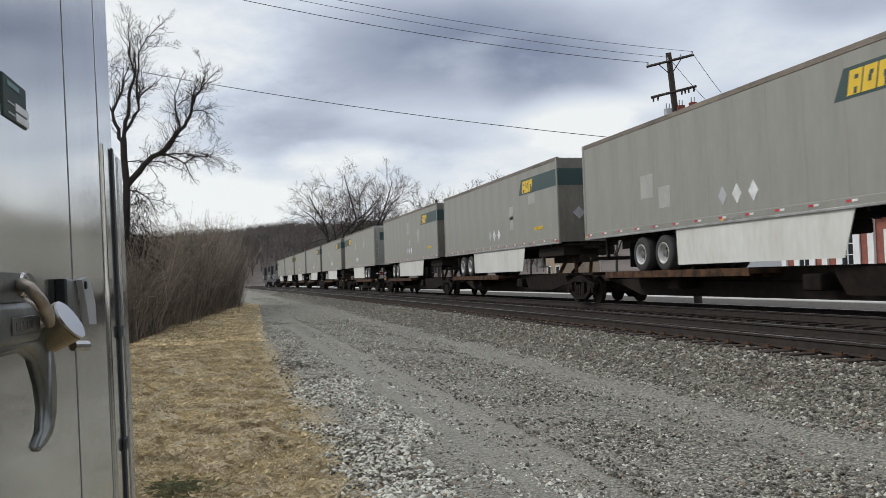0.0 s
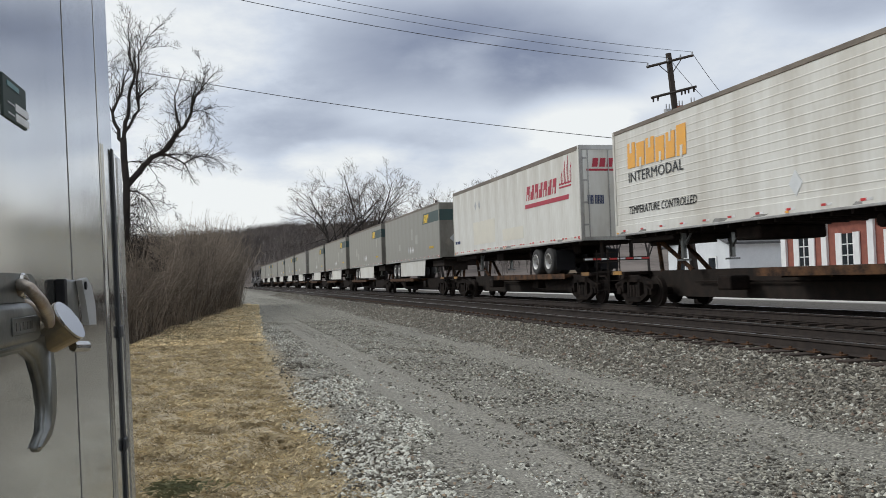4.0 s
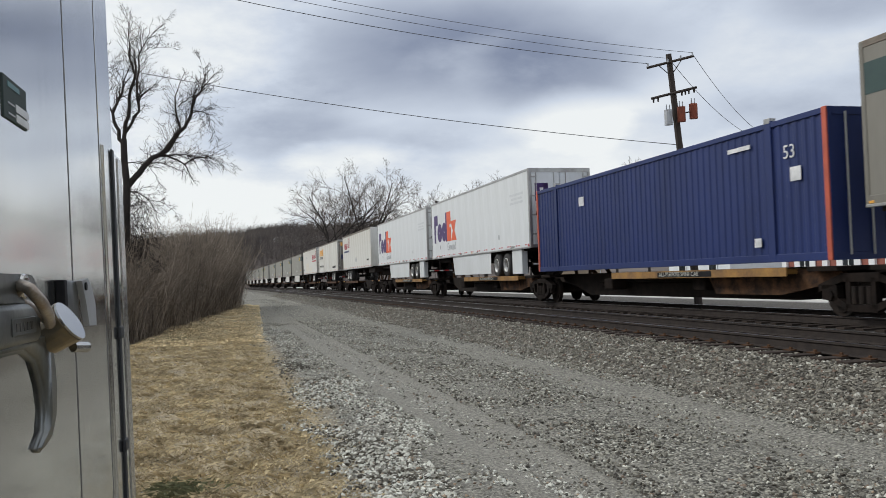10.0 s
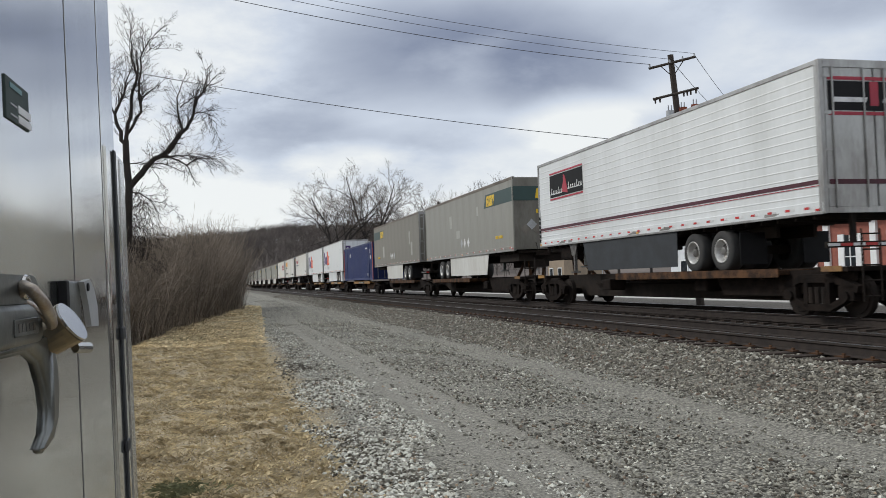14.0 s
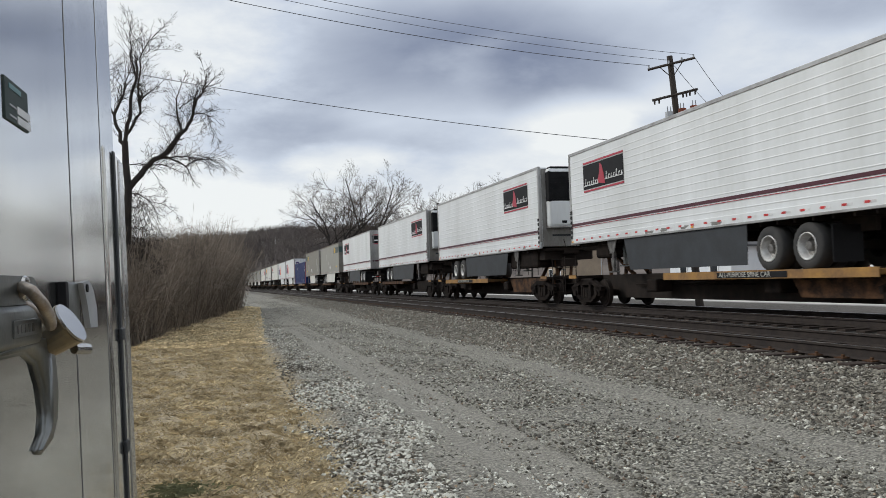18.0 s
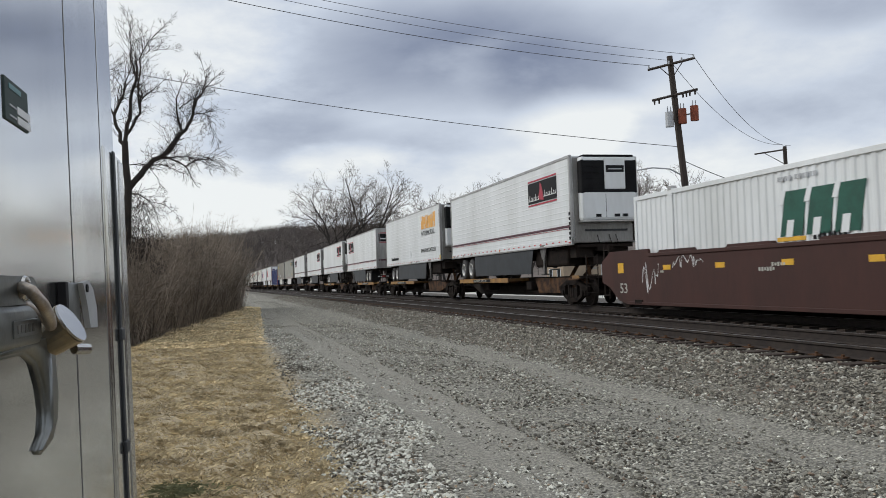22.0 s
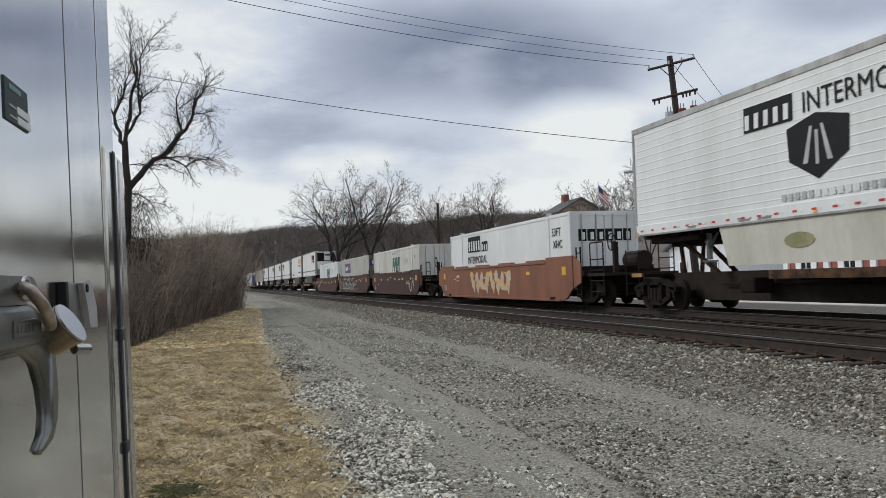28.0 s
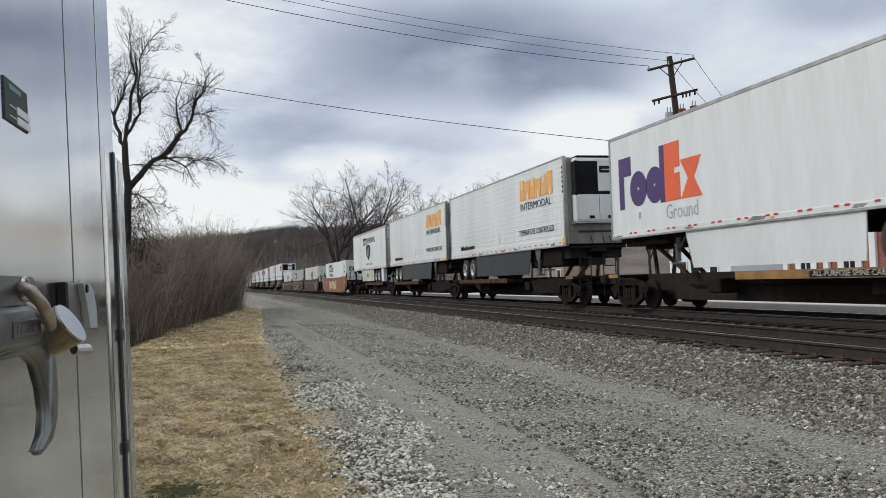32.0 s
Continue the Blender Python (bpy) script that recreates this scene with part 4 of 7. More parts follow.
    part("air_tank", bm, M["gear"], bogie)
    bm = bmesh.new()
    for sx in (-0.35, 0.1, 0.35):
        e0 = nose * half
        tube(bm, (sx, e0 + nose * 0.02, 2.45), (sx + 0.05, e0 + nose * 0.16, 2.05), 0.014, n=5)
    part("air_hose", bm, M["black"], tr)
    # reflectors along the bottom rail
    y = -half + 0.5
    while y < half - 0.3:
        mark("reflector", tr, y, base + 0.13, 0.15, 0.05, M["redmark"], NEARX - 0.015)
        if side == "ribbed" or body in ("grey", "greydirty"):
            mark("reflector", tr, y - 0.16, base + 0.13, 0.15, 0.05, M["whitemark"], NEARX - 0.015)
        else:
            mark("reflector", tr, y - 0.3, base + 0.13, 0.15, 0.05, M["redmark"], NEARX - 0.015)
        y += 0.62 if body == "white" and side == "ribbed" else 1.1
    rides(tr, mid)
    return tr, mid, half


def reefer_unit(tr, y, g, top):
    """A cooling unit on the trailer's front wall. g: the way it sticks out."""
    z0 = 2.92

    def slab(x0, x1, a, b, z_lo, z_hi, bevel=0.0):
        return boxes((x0, x1, min(y + g * a, y + g * b), max(y + g * a, y + g * b), z_lo, z_hi, bevel))
    part("front_wall", slab(-1.18, 1.18, 0.0, 0.012, 2.2, top - 0.05), M["dirtyalu"], tr, "dirty aluminium front wall")
    u = part("cooling_unit", slab(-1.04, 1.04, 0.012, 0.42, z0, top - 0.06, 0.1), M["white"], tr, "white cooling unit with black grilles")
    part("grille", slab(-1.05, 1.05, 0.06, 0.43, z0 + 0.93, top - 0.17, 0.06), M["grille"], u, "wide black grille")
    for k in range(5):
        for a, b in ((-0.98, -0.28), (0.66, 0.98)):
            part("slat", slab(a, b, 0.43, 0.446, z0 + 1.05 + 0.2 * k, z0 + 1.1 + 0.2 * k), M["grille"], u)
    part("centre_panel", slab(-0.2, 0.6, 0.2, 0.455, z0 + 1.06, top - 0.1, 0.05), M["white"], u)
    part("name_plate", slab(-0.14, 0.54, 0.455, 0.463, top - 0.62, top - 0.38), M["ink"], u)
    part("name_plate_bar", slab(-0.06, 0.46, 0.463, 0.468, top - 0.53, top - 0.49), M["can"], u)
    part("top_cap", slab(-0.95, 0.95, 0.02, 0.4, top - 0.08, top + 0.0, 0.03), M["grille"], u)
    for lx in (-0.55, 0.15, 0.45):
        part("latch", slab(lx, lx + 0.2, 0.42, 0.43, z0 + 0.12, z0 + 0.22), M["ink"], u)
    part("seam", slab(-0.16, -0.145, 0.418, 0.424, z0 + 0.1, z0 + 0.9), M["darkgrey"], u)
    part("drip_edge", slab(-1.06, 1.06, 0.012, 0.43, z0 - 0.05, z0 + 0.01, 0.01), M["alu"], u)
    part("bracket", slab(-0.8, 0.8, 0.012, 0.05, z0 - 0.35, z0 - 0.28), M["darkgrey"], u)
    bm = bmesh.new()
    tube(bm, (0.95, y + g * 0.2, z0), (0.95, y + g * 0.2, z0 - 0.7), 0.03, n=6)
    part("hose", bm, M["black"], u)


# ---- kinds of trailer by their paint ----
def grey_trailer(far, near, nose, rear_gap=3.2, body="grey"):
    tr, mid, half = trailer(far, near, nose, body, "plain", 0.13, 0.2, 5.22, rear_gap, "cream", doors=body, skirt_end=4.95 if nose > 0 else 3.7, label="grey-green road trailer with a dark green band and gold mark")
    nx = nose * half
    z = 4.5
    be = nx - nose * 4.0
    o = [(nx, z - 0.3), (be + 0.1, z - 0.3), (be - 0.2, z + 0.3), (nx, z + 0.3)]
    part("green_band", prism(o, "x", NEARX - 0.006, NEARX + 0.004), M["green"], tr)
    ly = nx - nose * (3.4 if nose > 0 else 3.15)
    for k in range(3):
        mark("gold_mark", tr, ly + 0.4 - 0.39 * k, z - 0.01, 0.35, 0.47, M["gold"], NEARX - 0.004, 0.1)
        mark("gold_mark_slot", tr, ly + 0.36 - 0.39 * k, z - (0.17 if k == 0 else 0.02), 0.08, 0.12, M["green"], NEARX - 0.008, 0.02)
        mark("gold_mark_slot", tr, ly + 0.31 - 0.39 * k, z + (0.08 if k < 2 else -0.15), 0.1 if k < 2 else 0.16, 0.08 if k < 2 else 0.18, M["green"], NEARX - 0.008, 0.02)
    mark("number_bar", tr, nx - nose * 2.0, 2.78, 1.0, 0.13, M["gold"], NEARX - 0.004)
    for k, c in ((0, "whitemark"), (0.65, "whitemark"), (1.23, "can")):
        diamond(tr, nx - nose * (6.85 + k), 2.78, 0.24, M[c])
    rnd = random.Random(int(near * 7))
    for k in range(3):
        mark("repair_patch", tr, rnd.uniform(-6.5, 4.0), rnd.uniform(3.0, 4.4), rnd.uniform(0.25, 0.75), rnd.uniform(0.25, 0.9), M["patch"], NEARX + 0.001)
    e = nx + nose * 0.0
    if nose < 0:
        part("front_wall", boxes((-1.26, 1.26, e - 0.004, e + 0.03, 2.16, 5.16)), M["shadedend"], tr, "grey front wall darkened by dirt and painted shade")
        e -= 0.006
        end_mark("green_band", tr, 0, z, 2.56, 0.6, M["green"], e - 0.004)
        for k in range(3):
            end_mark("gold_mark", tr, -0.12 + 0.43 * k, z, 0.4, 0.42, M["gold"], e - 0.01, 0.08)
            end_mark("gold_mark_slot", tr, -0.08 + 0.43 * k, z - (0.15 if k == 0 else 0.02), 0.09, 0.1, M["green"], e - 0.016)
        end_mark("number_bar", tr, 0.35, 3.75, 1.3, 0.17, M["gold"], e - 0.004)
        for x, zz, c in ((-0.5, 3.2, "can"), (-0.24, 2.98, "brownalu"), (-0.78, 2.98, "brownalu")):
            part("placard", prism([(x, zz - 0.23), (x + 0.23, zz), (x, zz + 0.23), (x - 0.23, zz)], "y", e - 0.012, e), M[c], tr)
    else:
        e = -half
        end_mark("door_panel", tr, 0, z - 0.1, 1.7, 0.6, M["green"], e - 0.036)
        for k in range(3):
            end_mark("gold_mark", tr, -0.4 + 0.42 * k, z - 0.1, 0.32, 0.36, M["gold"], e - 0.042, 0.08)
    return tr


def script(tr, y, z, w, x):
    """An unreadable line of white handwriting: small slanted bars on a thin underline."""
    mark("script_bar", tr, y, z - 0.07, w, 0.025, M["whitemark"], x, 0.0)
    for k in range(7):
        mark("script_bar", tr, y + w / 2 - w / 7 * (k + 0.5), z + (0.04 if k in (0, 4) else 0.0), 0.04, 0.24 if k in (0, 4) else 0.13, M["whitemark"], x, 0.06)
        mark("script_bar", tr, y + w / 2 - w / 7 * (k + 0.75), z + (0.04 if k % 2 else -0.04), w / 14, 0.03, M["whitemark"], x, 0.02)


def striped_reefer(far, near, nose, rear_gap=3.3):
    tr, mid, half = trailer(far, near, nose, "white", "ribbed", 0.1, 0.24, 5.24, rear_gap, "darkgrey", rail="alu", doors="alu", skirt_end=3.95, tank=True, label="white ribbed refrigerated trailer with a maroon stripe and black panel")
    nx = nose * half
    x = NEARX - 0.004
    mark("stripe", tr, 0, 2.765, 2 * half - 0.24, 0.085, M["maroon"], x)
    mark("stripe", tr, 0, 2.685, 2 * half - 0.24, 0.014, M["crimson"], x)
    py = nx - nose * 2.7
    mark("panel", tr, py, 4.27, 2.95, 0.8, M["ink"], x)
    for z in (4.735, 3.805):
        mark("panel_border", tr, py, z, 2.95, 0.06, M["crimson"], x)
    part("red_emblem", prism([(py + 0.42, 4.0), (py - 0.2, 3.92), (py - 0.1, 4.25), (py + 0.0, 4.5), (py + 0.16, 4.62), (py + 0.2, 4.3)], "x", x - 0.012, x), M["crimson"], tr)
    script(tr, py + 0.85, 4.05, 1.1, x - 0.008)
    script(tr, py - 0.8, 4.12, 1.25, x - 0.008)
    for k in range(6):
        mark("number_bar", tr, -half + 0.1 if nose < 0 else half - 0.1, 2.35 + 0.17 * k, 0.13, 0.11, M["ink"], NEARX - 0.02)
    if nose < 0:
        reefer_unit(tr, -half, -1, 5.2)
    else:
        e = -half - 0.036
        end_mark("door_panel", tr, 0, 4.5, 2.2, 0.6, M["ink"], e)
        end_mark("panel_border", tr, 0, 4.86, 2.2, 0.07, M["crimson"], e)
        end_mark("panel_border", tr, 0, 4.14, 2.2, 0.07, M["crimson"], e)
        end_mark("red_emblem", tr, 0.0, 4.55, 0.2, 0.5, M["crimson"], e - 0.01)
        end_mark("script_bar", tr, -0.6, 4.42, 0.8, 0.1, M["whitemark"], e - 0.01, 0.04)
        end_mark("script_bar", tr, 0.6, 4.42, 0.8, 0.1, M["whitemark"], e - 0.01, 0.04)
        end_mark("stripe", tr, 0, 2.75, 2.3, 0.1, M["maroon"], e)
    return tr


def amber_reefer(far, near, nose, reefer=True, rear_gap=2.2):
    tr, mid, half = trailer(far, near, nose, "white" if reefer else "cream", "ribbed", 0.06 if reefer else 0.12, 0.3, 5.3, rear_gap, "darkgrey" if reefer else None, rail="alu" if reefer else "roofedge", doors="brownalu", skirt_end=3.6, tank=reefer, label="white ribbed trailer with amber block lettering, refrigerated" if reefer else "aged white ribbed trailer with amber block lettering")
    nx = nose * half
    x = NEARX - 0.004
    c = nx - nose * (2.85 if reefer else 2.6)
    w, tall, mz = (3.6, 0.78, 4.48) if reefer else (3.4, 0.74, 4.4)
    for k in range(6):
        y = c + w / 2 - w / 6 * (k + 0.5)
        mark("amber_letter", tr, y, mz + (0.03, 0.0, 0.02, -0.02, 0.0, 0.04)[k], w / 6 * 0.84, tall * (1.0, 0.92, 0.98, 0.9, 0.95, 1.1)[k], M["amber"], x, 0.03)
        u = w / 6
        dz = (0.34, -0.34, 0.34, -0.34, 0.34, -0.34)[k]
        mark("letter_counter", tr, y, mz + dz * tall, 0.2 * u, 0.42 * tall, M["white" if reefer else "cream"], x - 0.006, 0.02)
    lettering("word", "INTERMODAL", 0.42, M["darkgrey"], tr, (NEARX - 0.008, c + w / 2 - 0.05, mz - tall * 0.5 - 0.38), wide=1.28 if reefer else 1.2)
    lettering("word", "TEMPERATURE CONTROLLED", 0.32, M["ink"], tr, (NEARX - 0.008, nx - nose * 4.85 if nose < 0 else nx - 0.9, 2.72), shear=0.15, wide=0.88)
    if reefer:
        reefer_unit(tr, nx, nose, 5.26)
        for k in range(6):
            mark("number_bar", tr, nx - nose * 0.1, 4.9 - 0.17 * k, 0.08, 0.1, M["ink"], NEARX - 0.02)
        mark("warning_plate", tr, nx - nose * 0.12, 2.32, 0.2, 0.24, M["gold"], NEARX - 0.02)
    ay = -nx + nose * 1.95
    for k in range(13):
        mark("address_bar", tr, ay + nose * (0.19 * k), 2.56 + (0.03 if k in (0, 5, 2) else 0.0), 0.14, 0.22 if k in (0, 5, 2) else 0.15, M["ink"], x, 0.04)
    diamond(tr, -0.3, 2.78, 0.28, M["faded"])
    if nose > 0:
        for k in range(6):
            end_mark("amber_letter", tr, -0.9 + 0.36 * k, 4.85, 0.26, 0.34, M["amber"], -half - 0.036)
        end_mark("notice", tr, -0.7, 3.55, 0.5, 0.45, M["navy"], -half - 0.036)
    return tr


def red_mark_trailer(far, near, nose, rear_gap=3.2):
    tr, mid, half = trailer(far, near, nose, "cream", "plain", 0.16, 0.16, 5.34, rear_gap, None, rail="roofedge", doors="cream", label="aged white road trailer with a dark red mark")
    x = NEARX - 0.004
    c = -half + 3.68 if nose > 0 else half - 1.9
    w, base = (3.2, 4.2) if nose > 0 else (2.0, 4.3)
    for k in range(7):
        mark("red_letter", tr, c + w / 2 - w / 7 * (k + 0.5), base, w / 7 * 0.72, 0.55, M["crimson"], x, 0.12)
        mark("letter_counter", tr, c + w / 2 - w / 7 * (k + 0.5), base + (0.16 if k % 2 else -0.16), w / 7 * 0.24, 0.24, M["cream"], x - 0.006, 0.05)
    mark("underline", tr, c - 0.5, base - 0.5, w + 1.2, 0.16, M["crimson"] if nose > 0 else M["navy"], x, 0.03)
    s = c - w / 2 - 0.8
    for dy, h in ((0.4, 0.45), (0.12, 0.8), (-0.16, 0.95), (-0.42, 0.7)):
        part("ship_emblem", prism([(s + dy + 0.14, base - 0.05), (s + dy - 0.14, base - 0.02), (s + dy - 0.2, base + h)], "x", x - 0.004, x + 0.002), M["crimson"], tr)
        part("sail", prism([(s + dy + 0.05, base + 0.02), (s + dy - 0.11, base + 0.03), (s + dy - 0.15, base + h * 0.72)], "x", x - 0.01, x), M["cream"], tr)
    mark("ship_emblem", tr, s, base - 0.12, 1.05, 0.06, M["crimson"], x, 0.02)
    if nose > 0:
        mark("faded_patch", tr, half - 5.2, 3.05, 3.3, 1.05, M["tanpatch"], NEARX - 0.001)
        mark("faded_patch", tr, half - 9.2, 2.75, 2.6, 0.5, M["tanpatch"], NEARX - 0.001)
    mark("number_bar", tr, -half + 1.7 if nose < 0 else half - 0.7, 2.75, 0.9, 0.14, M["navy"] if nose > 0 else M["ink"], x)
    for k in (0, 0.5):
        diamond(tr, half - 4.0 - k * 1.2 if nose > 0 else 0.2 - k, 4.35 if nose > 0 else 2.9, 0.2, M["can"])
    e = -half
    if nose > 0:
        for k in range(7):
            end_mark("red_letter", tr, -0.75 + 0.27 * k, 4.75, 0.2, 0.3, M["crimson"], e - 0.036, 0.05)
        end_mark("underline", tr, 0.0, 4.5, 2.1, 0.07, M["crimson"], e - 0.036)
        end_mark("number_bar", tr, -0.75, 3.5, 0.6, 0.3, M["navy"], e - 0.036)
        for zz in (4.1, 3.6, 3.0):
            part("placard", prism([(0.45, zz - 0.2), (0.65, zz), (0.45, zz + 0.2), (0.25, zz)], "y", e - 0.04, e - 0.02), M["can"], tr)
    else:
        end_mark("patch", tr, 0.3, 4.5, 1.7, 1.1, M["white"], e - 0.004)
        end_mark("number_bar", tr, 0.3, 2.7, 1.2, 0.2, M["can"], e - 0.004)
    return tr


def block_letters(tr, y, z, s, mat_a, mat_b, x):
    """A two-colour mark of plain strokes and rings: y is where it starts, s its height."""
    def st(mat, *corners):
        part("logo_stroke", prism([(y - a * s, z + b * s) for a, b in corners], "x", x - 0.008, x + 0.003), mat, tr)

    def bar(mat, y0, y1, z0, z1):
        st(mat, (y0, z0), (y1, z0), (y1, z1), (y0, z1))

    def ring(mat, c, h, r, r_in, a0, a1):
        n = 18
        out = [(c + r * math.cos(a0 + (a1 - a0) * k / n), h + r * math.sin(a0 + (a1 - a0) * k / n)) for k in range(n + 1)]
        inn = [(c + r_in * math.cos(a0 + (a1 - a0) * k / n), h + r_in * math.sin(a0 + (a1 - a0) * k / n)) for k in range(n, -1, -1)]
        bm = bmesh.new()
        rows = [(bm.verts.new((x - 0.006, y - p[0] * s, z + p[1] * s)), bm.verts.new((x - 0.006, y - q[0] * s, z + q[1] * s))) for p, q in zip(out, inn[::-1])]
        for a, b in zip(rows, rows[1:]):
            bm.faces.new((a[0], a[1], b[1], b[0]))
        part("logo_stroke", bm, mat, tr)
    a, b = M[mat_a], M[mat_b]
    bar(a, 0, 0.2, 0, 0.98)
    bar(a, 0.2, 0.5, 0.62, 0.98)
    ring(a, 0.78, 0.34, 0.33, 0.03, 0.0, math.tau)
    ring(a, 1.4, 0.34, 0.33, 0.03, 0.0, math.tau)
    bar(a, 1.6, 1.76, 0.0, 1.0)
    bar(b, 1.77, 2.28, 0.56, 1.0)
    bar(b, 1.77, 2.28, 0.0, 0.46)
    bar(b, 1.77, 2.1, 0.46, 0.56)
    st(b, (2.3, 0.0), (2.96, 0.0), (2.72, 0.33), (2.54, 0.33))
    st(b, (2.54, 0.33), (2.72, 0.33), (2.96, 0.66), (2.3, 0.66))


def parcel_trailer(far, near, nose=1, rear_gap=3.2):
    tr, mid, half = trailer(far, near, nose, "white", "plain", 0.1, 0.16, 5.24, rear_gap, "white", rail="alu", doors="white", label="clean white parcel trailer with a purple and orange mark")
    block_letters(tr, half - 0.65, 2.98, 1.56, "purple", "orange", NEARX - 0.003)
    lettering("word", "Ground", 0.58, M["can"], tr, (NEARX - 0.006, half - 3.4, 2.5), wide=0.9)
    for k in range(2):
        mark("notice", tr, half - 1.9 - 10.3 * k, 2.72, 0.12, 0.2, M["can"], NEARX - 0.003)
    for k in range(3):
        mark("faded_text", tr, -half + 1.5, 4.35 - 0.17 * k, 1.6 - 0.3 * (k % 2), 0.09, M["faded"], NEARX - 0.002)
    e = -half - 0.036
    for x in (-0.95, -0.6):
        end_mark("logo_stroke", tr, x, 4.3, 0.2, 0.7, M["purple"], e)
    end_mark("logo_stroke", tr, -0.7, 4.56, 0.4, 0.18, M["purple"], e)
    end_mark("number_bar", tr, -0.65, 3.45, 0.8, 0.16, M["ink"], e)
    part("side_box", boxes((NEARX + 0.05, NEARX + 0.3, -half + 1.2, -half + 2.4, 1.1, 2.1, 0.02)), M["white"], tr)
    return tr


def shield_trailer(far, near, nose=1):
    tr, mid, half = trailer(far, near, nose, "white", "ribbed", 0.16, 0.3, 5.24, 3.4, "grimyskirt", rail="alu", doors="cream", label="white ribbed trailer with a black shield and black lettering")
    x = NEARX - 0.004
    for k in range(5):
        mark("black_letter", tr, half - 5.72 - 0.35 * k, 4.46, 0.34, 0.58, M["ink"], x, 0.02)
        mark("letter_face", tr, half - 5.68 - 0.35 * k, 4.4, 0.16, 0.34, M["white"], x - 0.006, 0.02)
    lettering("word", "INTERMODAL", 0.62, M["ink"], tr, (NEARX - 0.008, half - 7.6, 4.26), wide=0.95)
    c = half - 8.03
    part("shield", prism([(c + 0.95, 4.0), (c + 0.9, 3.3), (c, 2.85), (c - 0.9, 3.3), (c - 0.95, 4.0), (c, 4.2)], "x", x - 0.006, x + 0.002), M["ink"], tr)
    for sg in (1, -1):
        part("shield_road", prism([(c + sg * 0.45, 3.2), (c + sg * 0.3, 3.2), (c + sg * 0.12, 3.95), (c + sg * 0.2, 3.95)], "x", x - 0.012, x), M["can"], tr)
    mark("shield_road", tr, c, 3.5, 0.1, 0.7, M["can"], x - 0.008)
    for k in range(14):
        mark("address_bar", tr, half - 6.9 - 0.22 * k, 2.56, 0.14, 0.15, M["can" if k < 5 or k > 10 else "faded"], x - 0.004)
    part("skirt_emblem", prism([(half - 7.3 + 0.5 * math.cos(a * 0.5236), 1.65 + 0.17 * math.sin(a * 0.5236)) for a in range(12)], "x", NEARX + 0.015, NEARX + 0.03), M["greengrass"], tr)
    e = -half - 0.036
    for k in range(5):
        end_mark("black_letter", tr, -0.9 + 0.26 * k, 4.4, 0.2, 0.42, M["ink"], e)
    part("side_box", boxes((NEARX + 0.05, NEARX + 0.3, -half + 1.4, -half + 2.4, 1.1, 2.1, 0.02)), M["white"], tr)
    return tr


def container(far, near, z0, z1, body, smooth=False, label="", posts=None, inset=1.2, back=None):
    mid, half = (far + near) / 2, (far - near) / 2
    co = thing("freight_container", label, "container", "containers on the train")
    part("body", boxes((NEARX + 0.09, HALF - 0.02, -half + 0.03, half - 0.03, z0 + 0.05, z1 - 0.02)), M[body], co)
    if smooth:
        part("side_panel", boxes((NEARX + 0.02, NEARX + 0.1, -half + 0.1, half - 0.1, z0 + 0.15, z1 - 0.1)), M[body], co)
    else:
        part("side_panel", corrugated_side(-half + 0.12, half - 0.12, z0 + 0.16, z1 - 0.1, NEARX + 0.025), M[body], co)
    for z in (z0, z1 - 0.12):
        part("rail_bar", boxes((NEARX, NEARX + 0.1, -half, half, z, z + (0.17 if z == z0 else 0.12), 0.01)), M[body], co)
    for yy in (-half + 0.06, half - 0.06):
        part("corner_post", boxes((NEARX - 0.005, NEARX + 0.14, yy - 0.07, yy + 0.07, z0, z1 + 0.01, 0.01)), M[posts or body], co)
    for yy in (-half + inset + 0.9, half - inset - 0.9):
        part("side_post", boxes((NEARX - 0.008, NEARX + 0.12, yy - 0.12, yy + 0.12, z0, z1 + 0.03, 0.01)), M[body], co)
        part("casting", boxes((NEARX - 0.012, NEARX + 0.16, yy - 0.1, yy + 0.1, z1 - 0.02, z1 + 0.1, 0.01)), M["alu"], co)
    e = -half
    for k in (0, 1):
        d = part("door", boxes((-1.18 + 1.19 * k, 0.0 + 1.19 * k - 0.02, e - 0.02, e + 0.04, z0 + 0.15, z1 - 0.15, 0.01)), M[back or body], co)
        for rx in (0.3, 0.85):
            bm = bmesh.new()
            tube(bm, (-1.18 + 1.19 * k + rx, e - 0.05, z0 + 0.1), (-1.18 + 1.19 * k + rx, e - 0.05, z1 - 0.1), 0.022, n=8)
            part("lock_rod", bm, M["alu"], d)
    part("end_frame", boxes((-1.27, -1.17, e - 0.03, e + 0.05, z0, z1), (1.17, 1.27, e - 0.03, e + 0.05, z0, z1), (-1.17, 1.17, e - 0.035, e + 0.05, z1 - 0.16, z1), (-1.17, 1.17, e - 0.035, e + 0.05, z0, z0 + 0.15)), M[back or posts or body], co)
    rides(co, mid)
    return co, mid, half


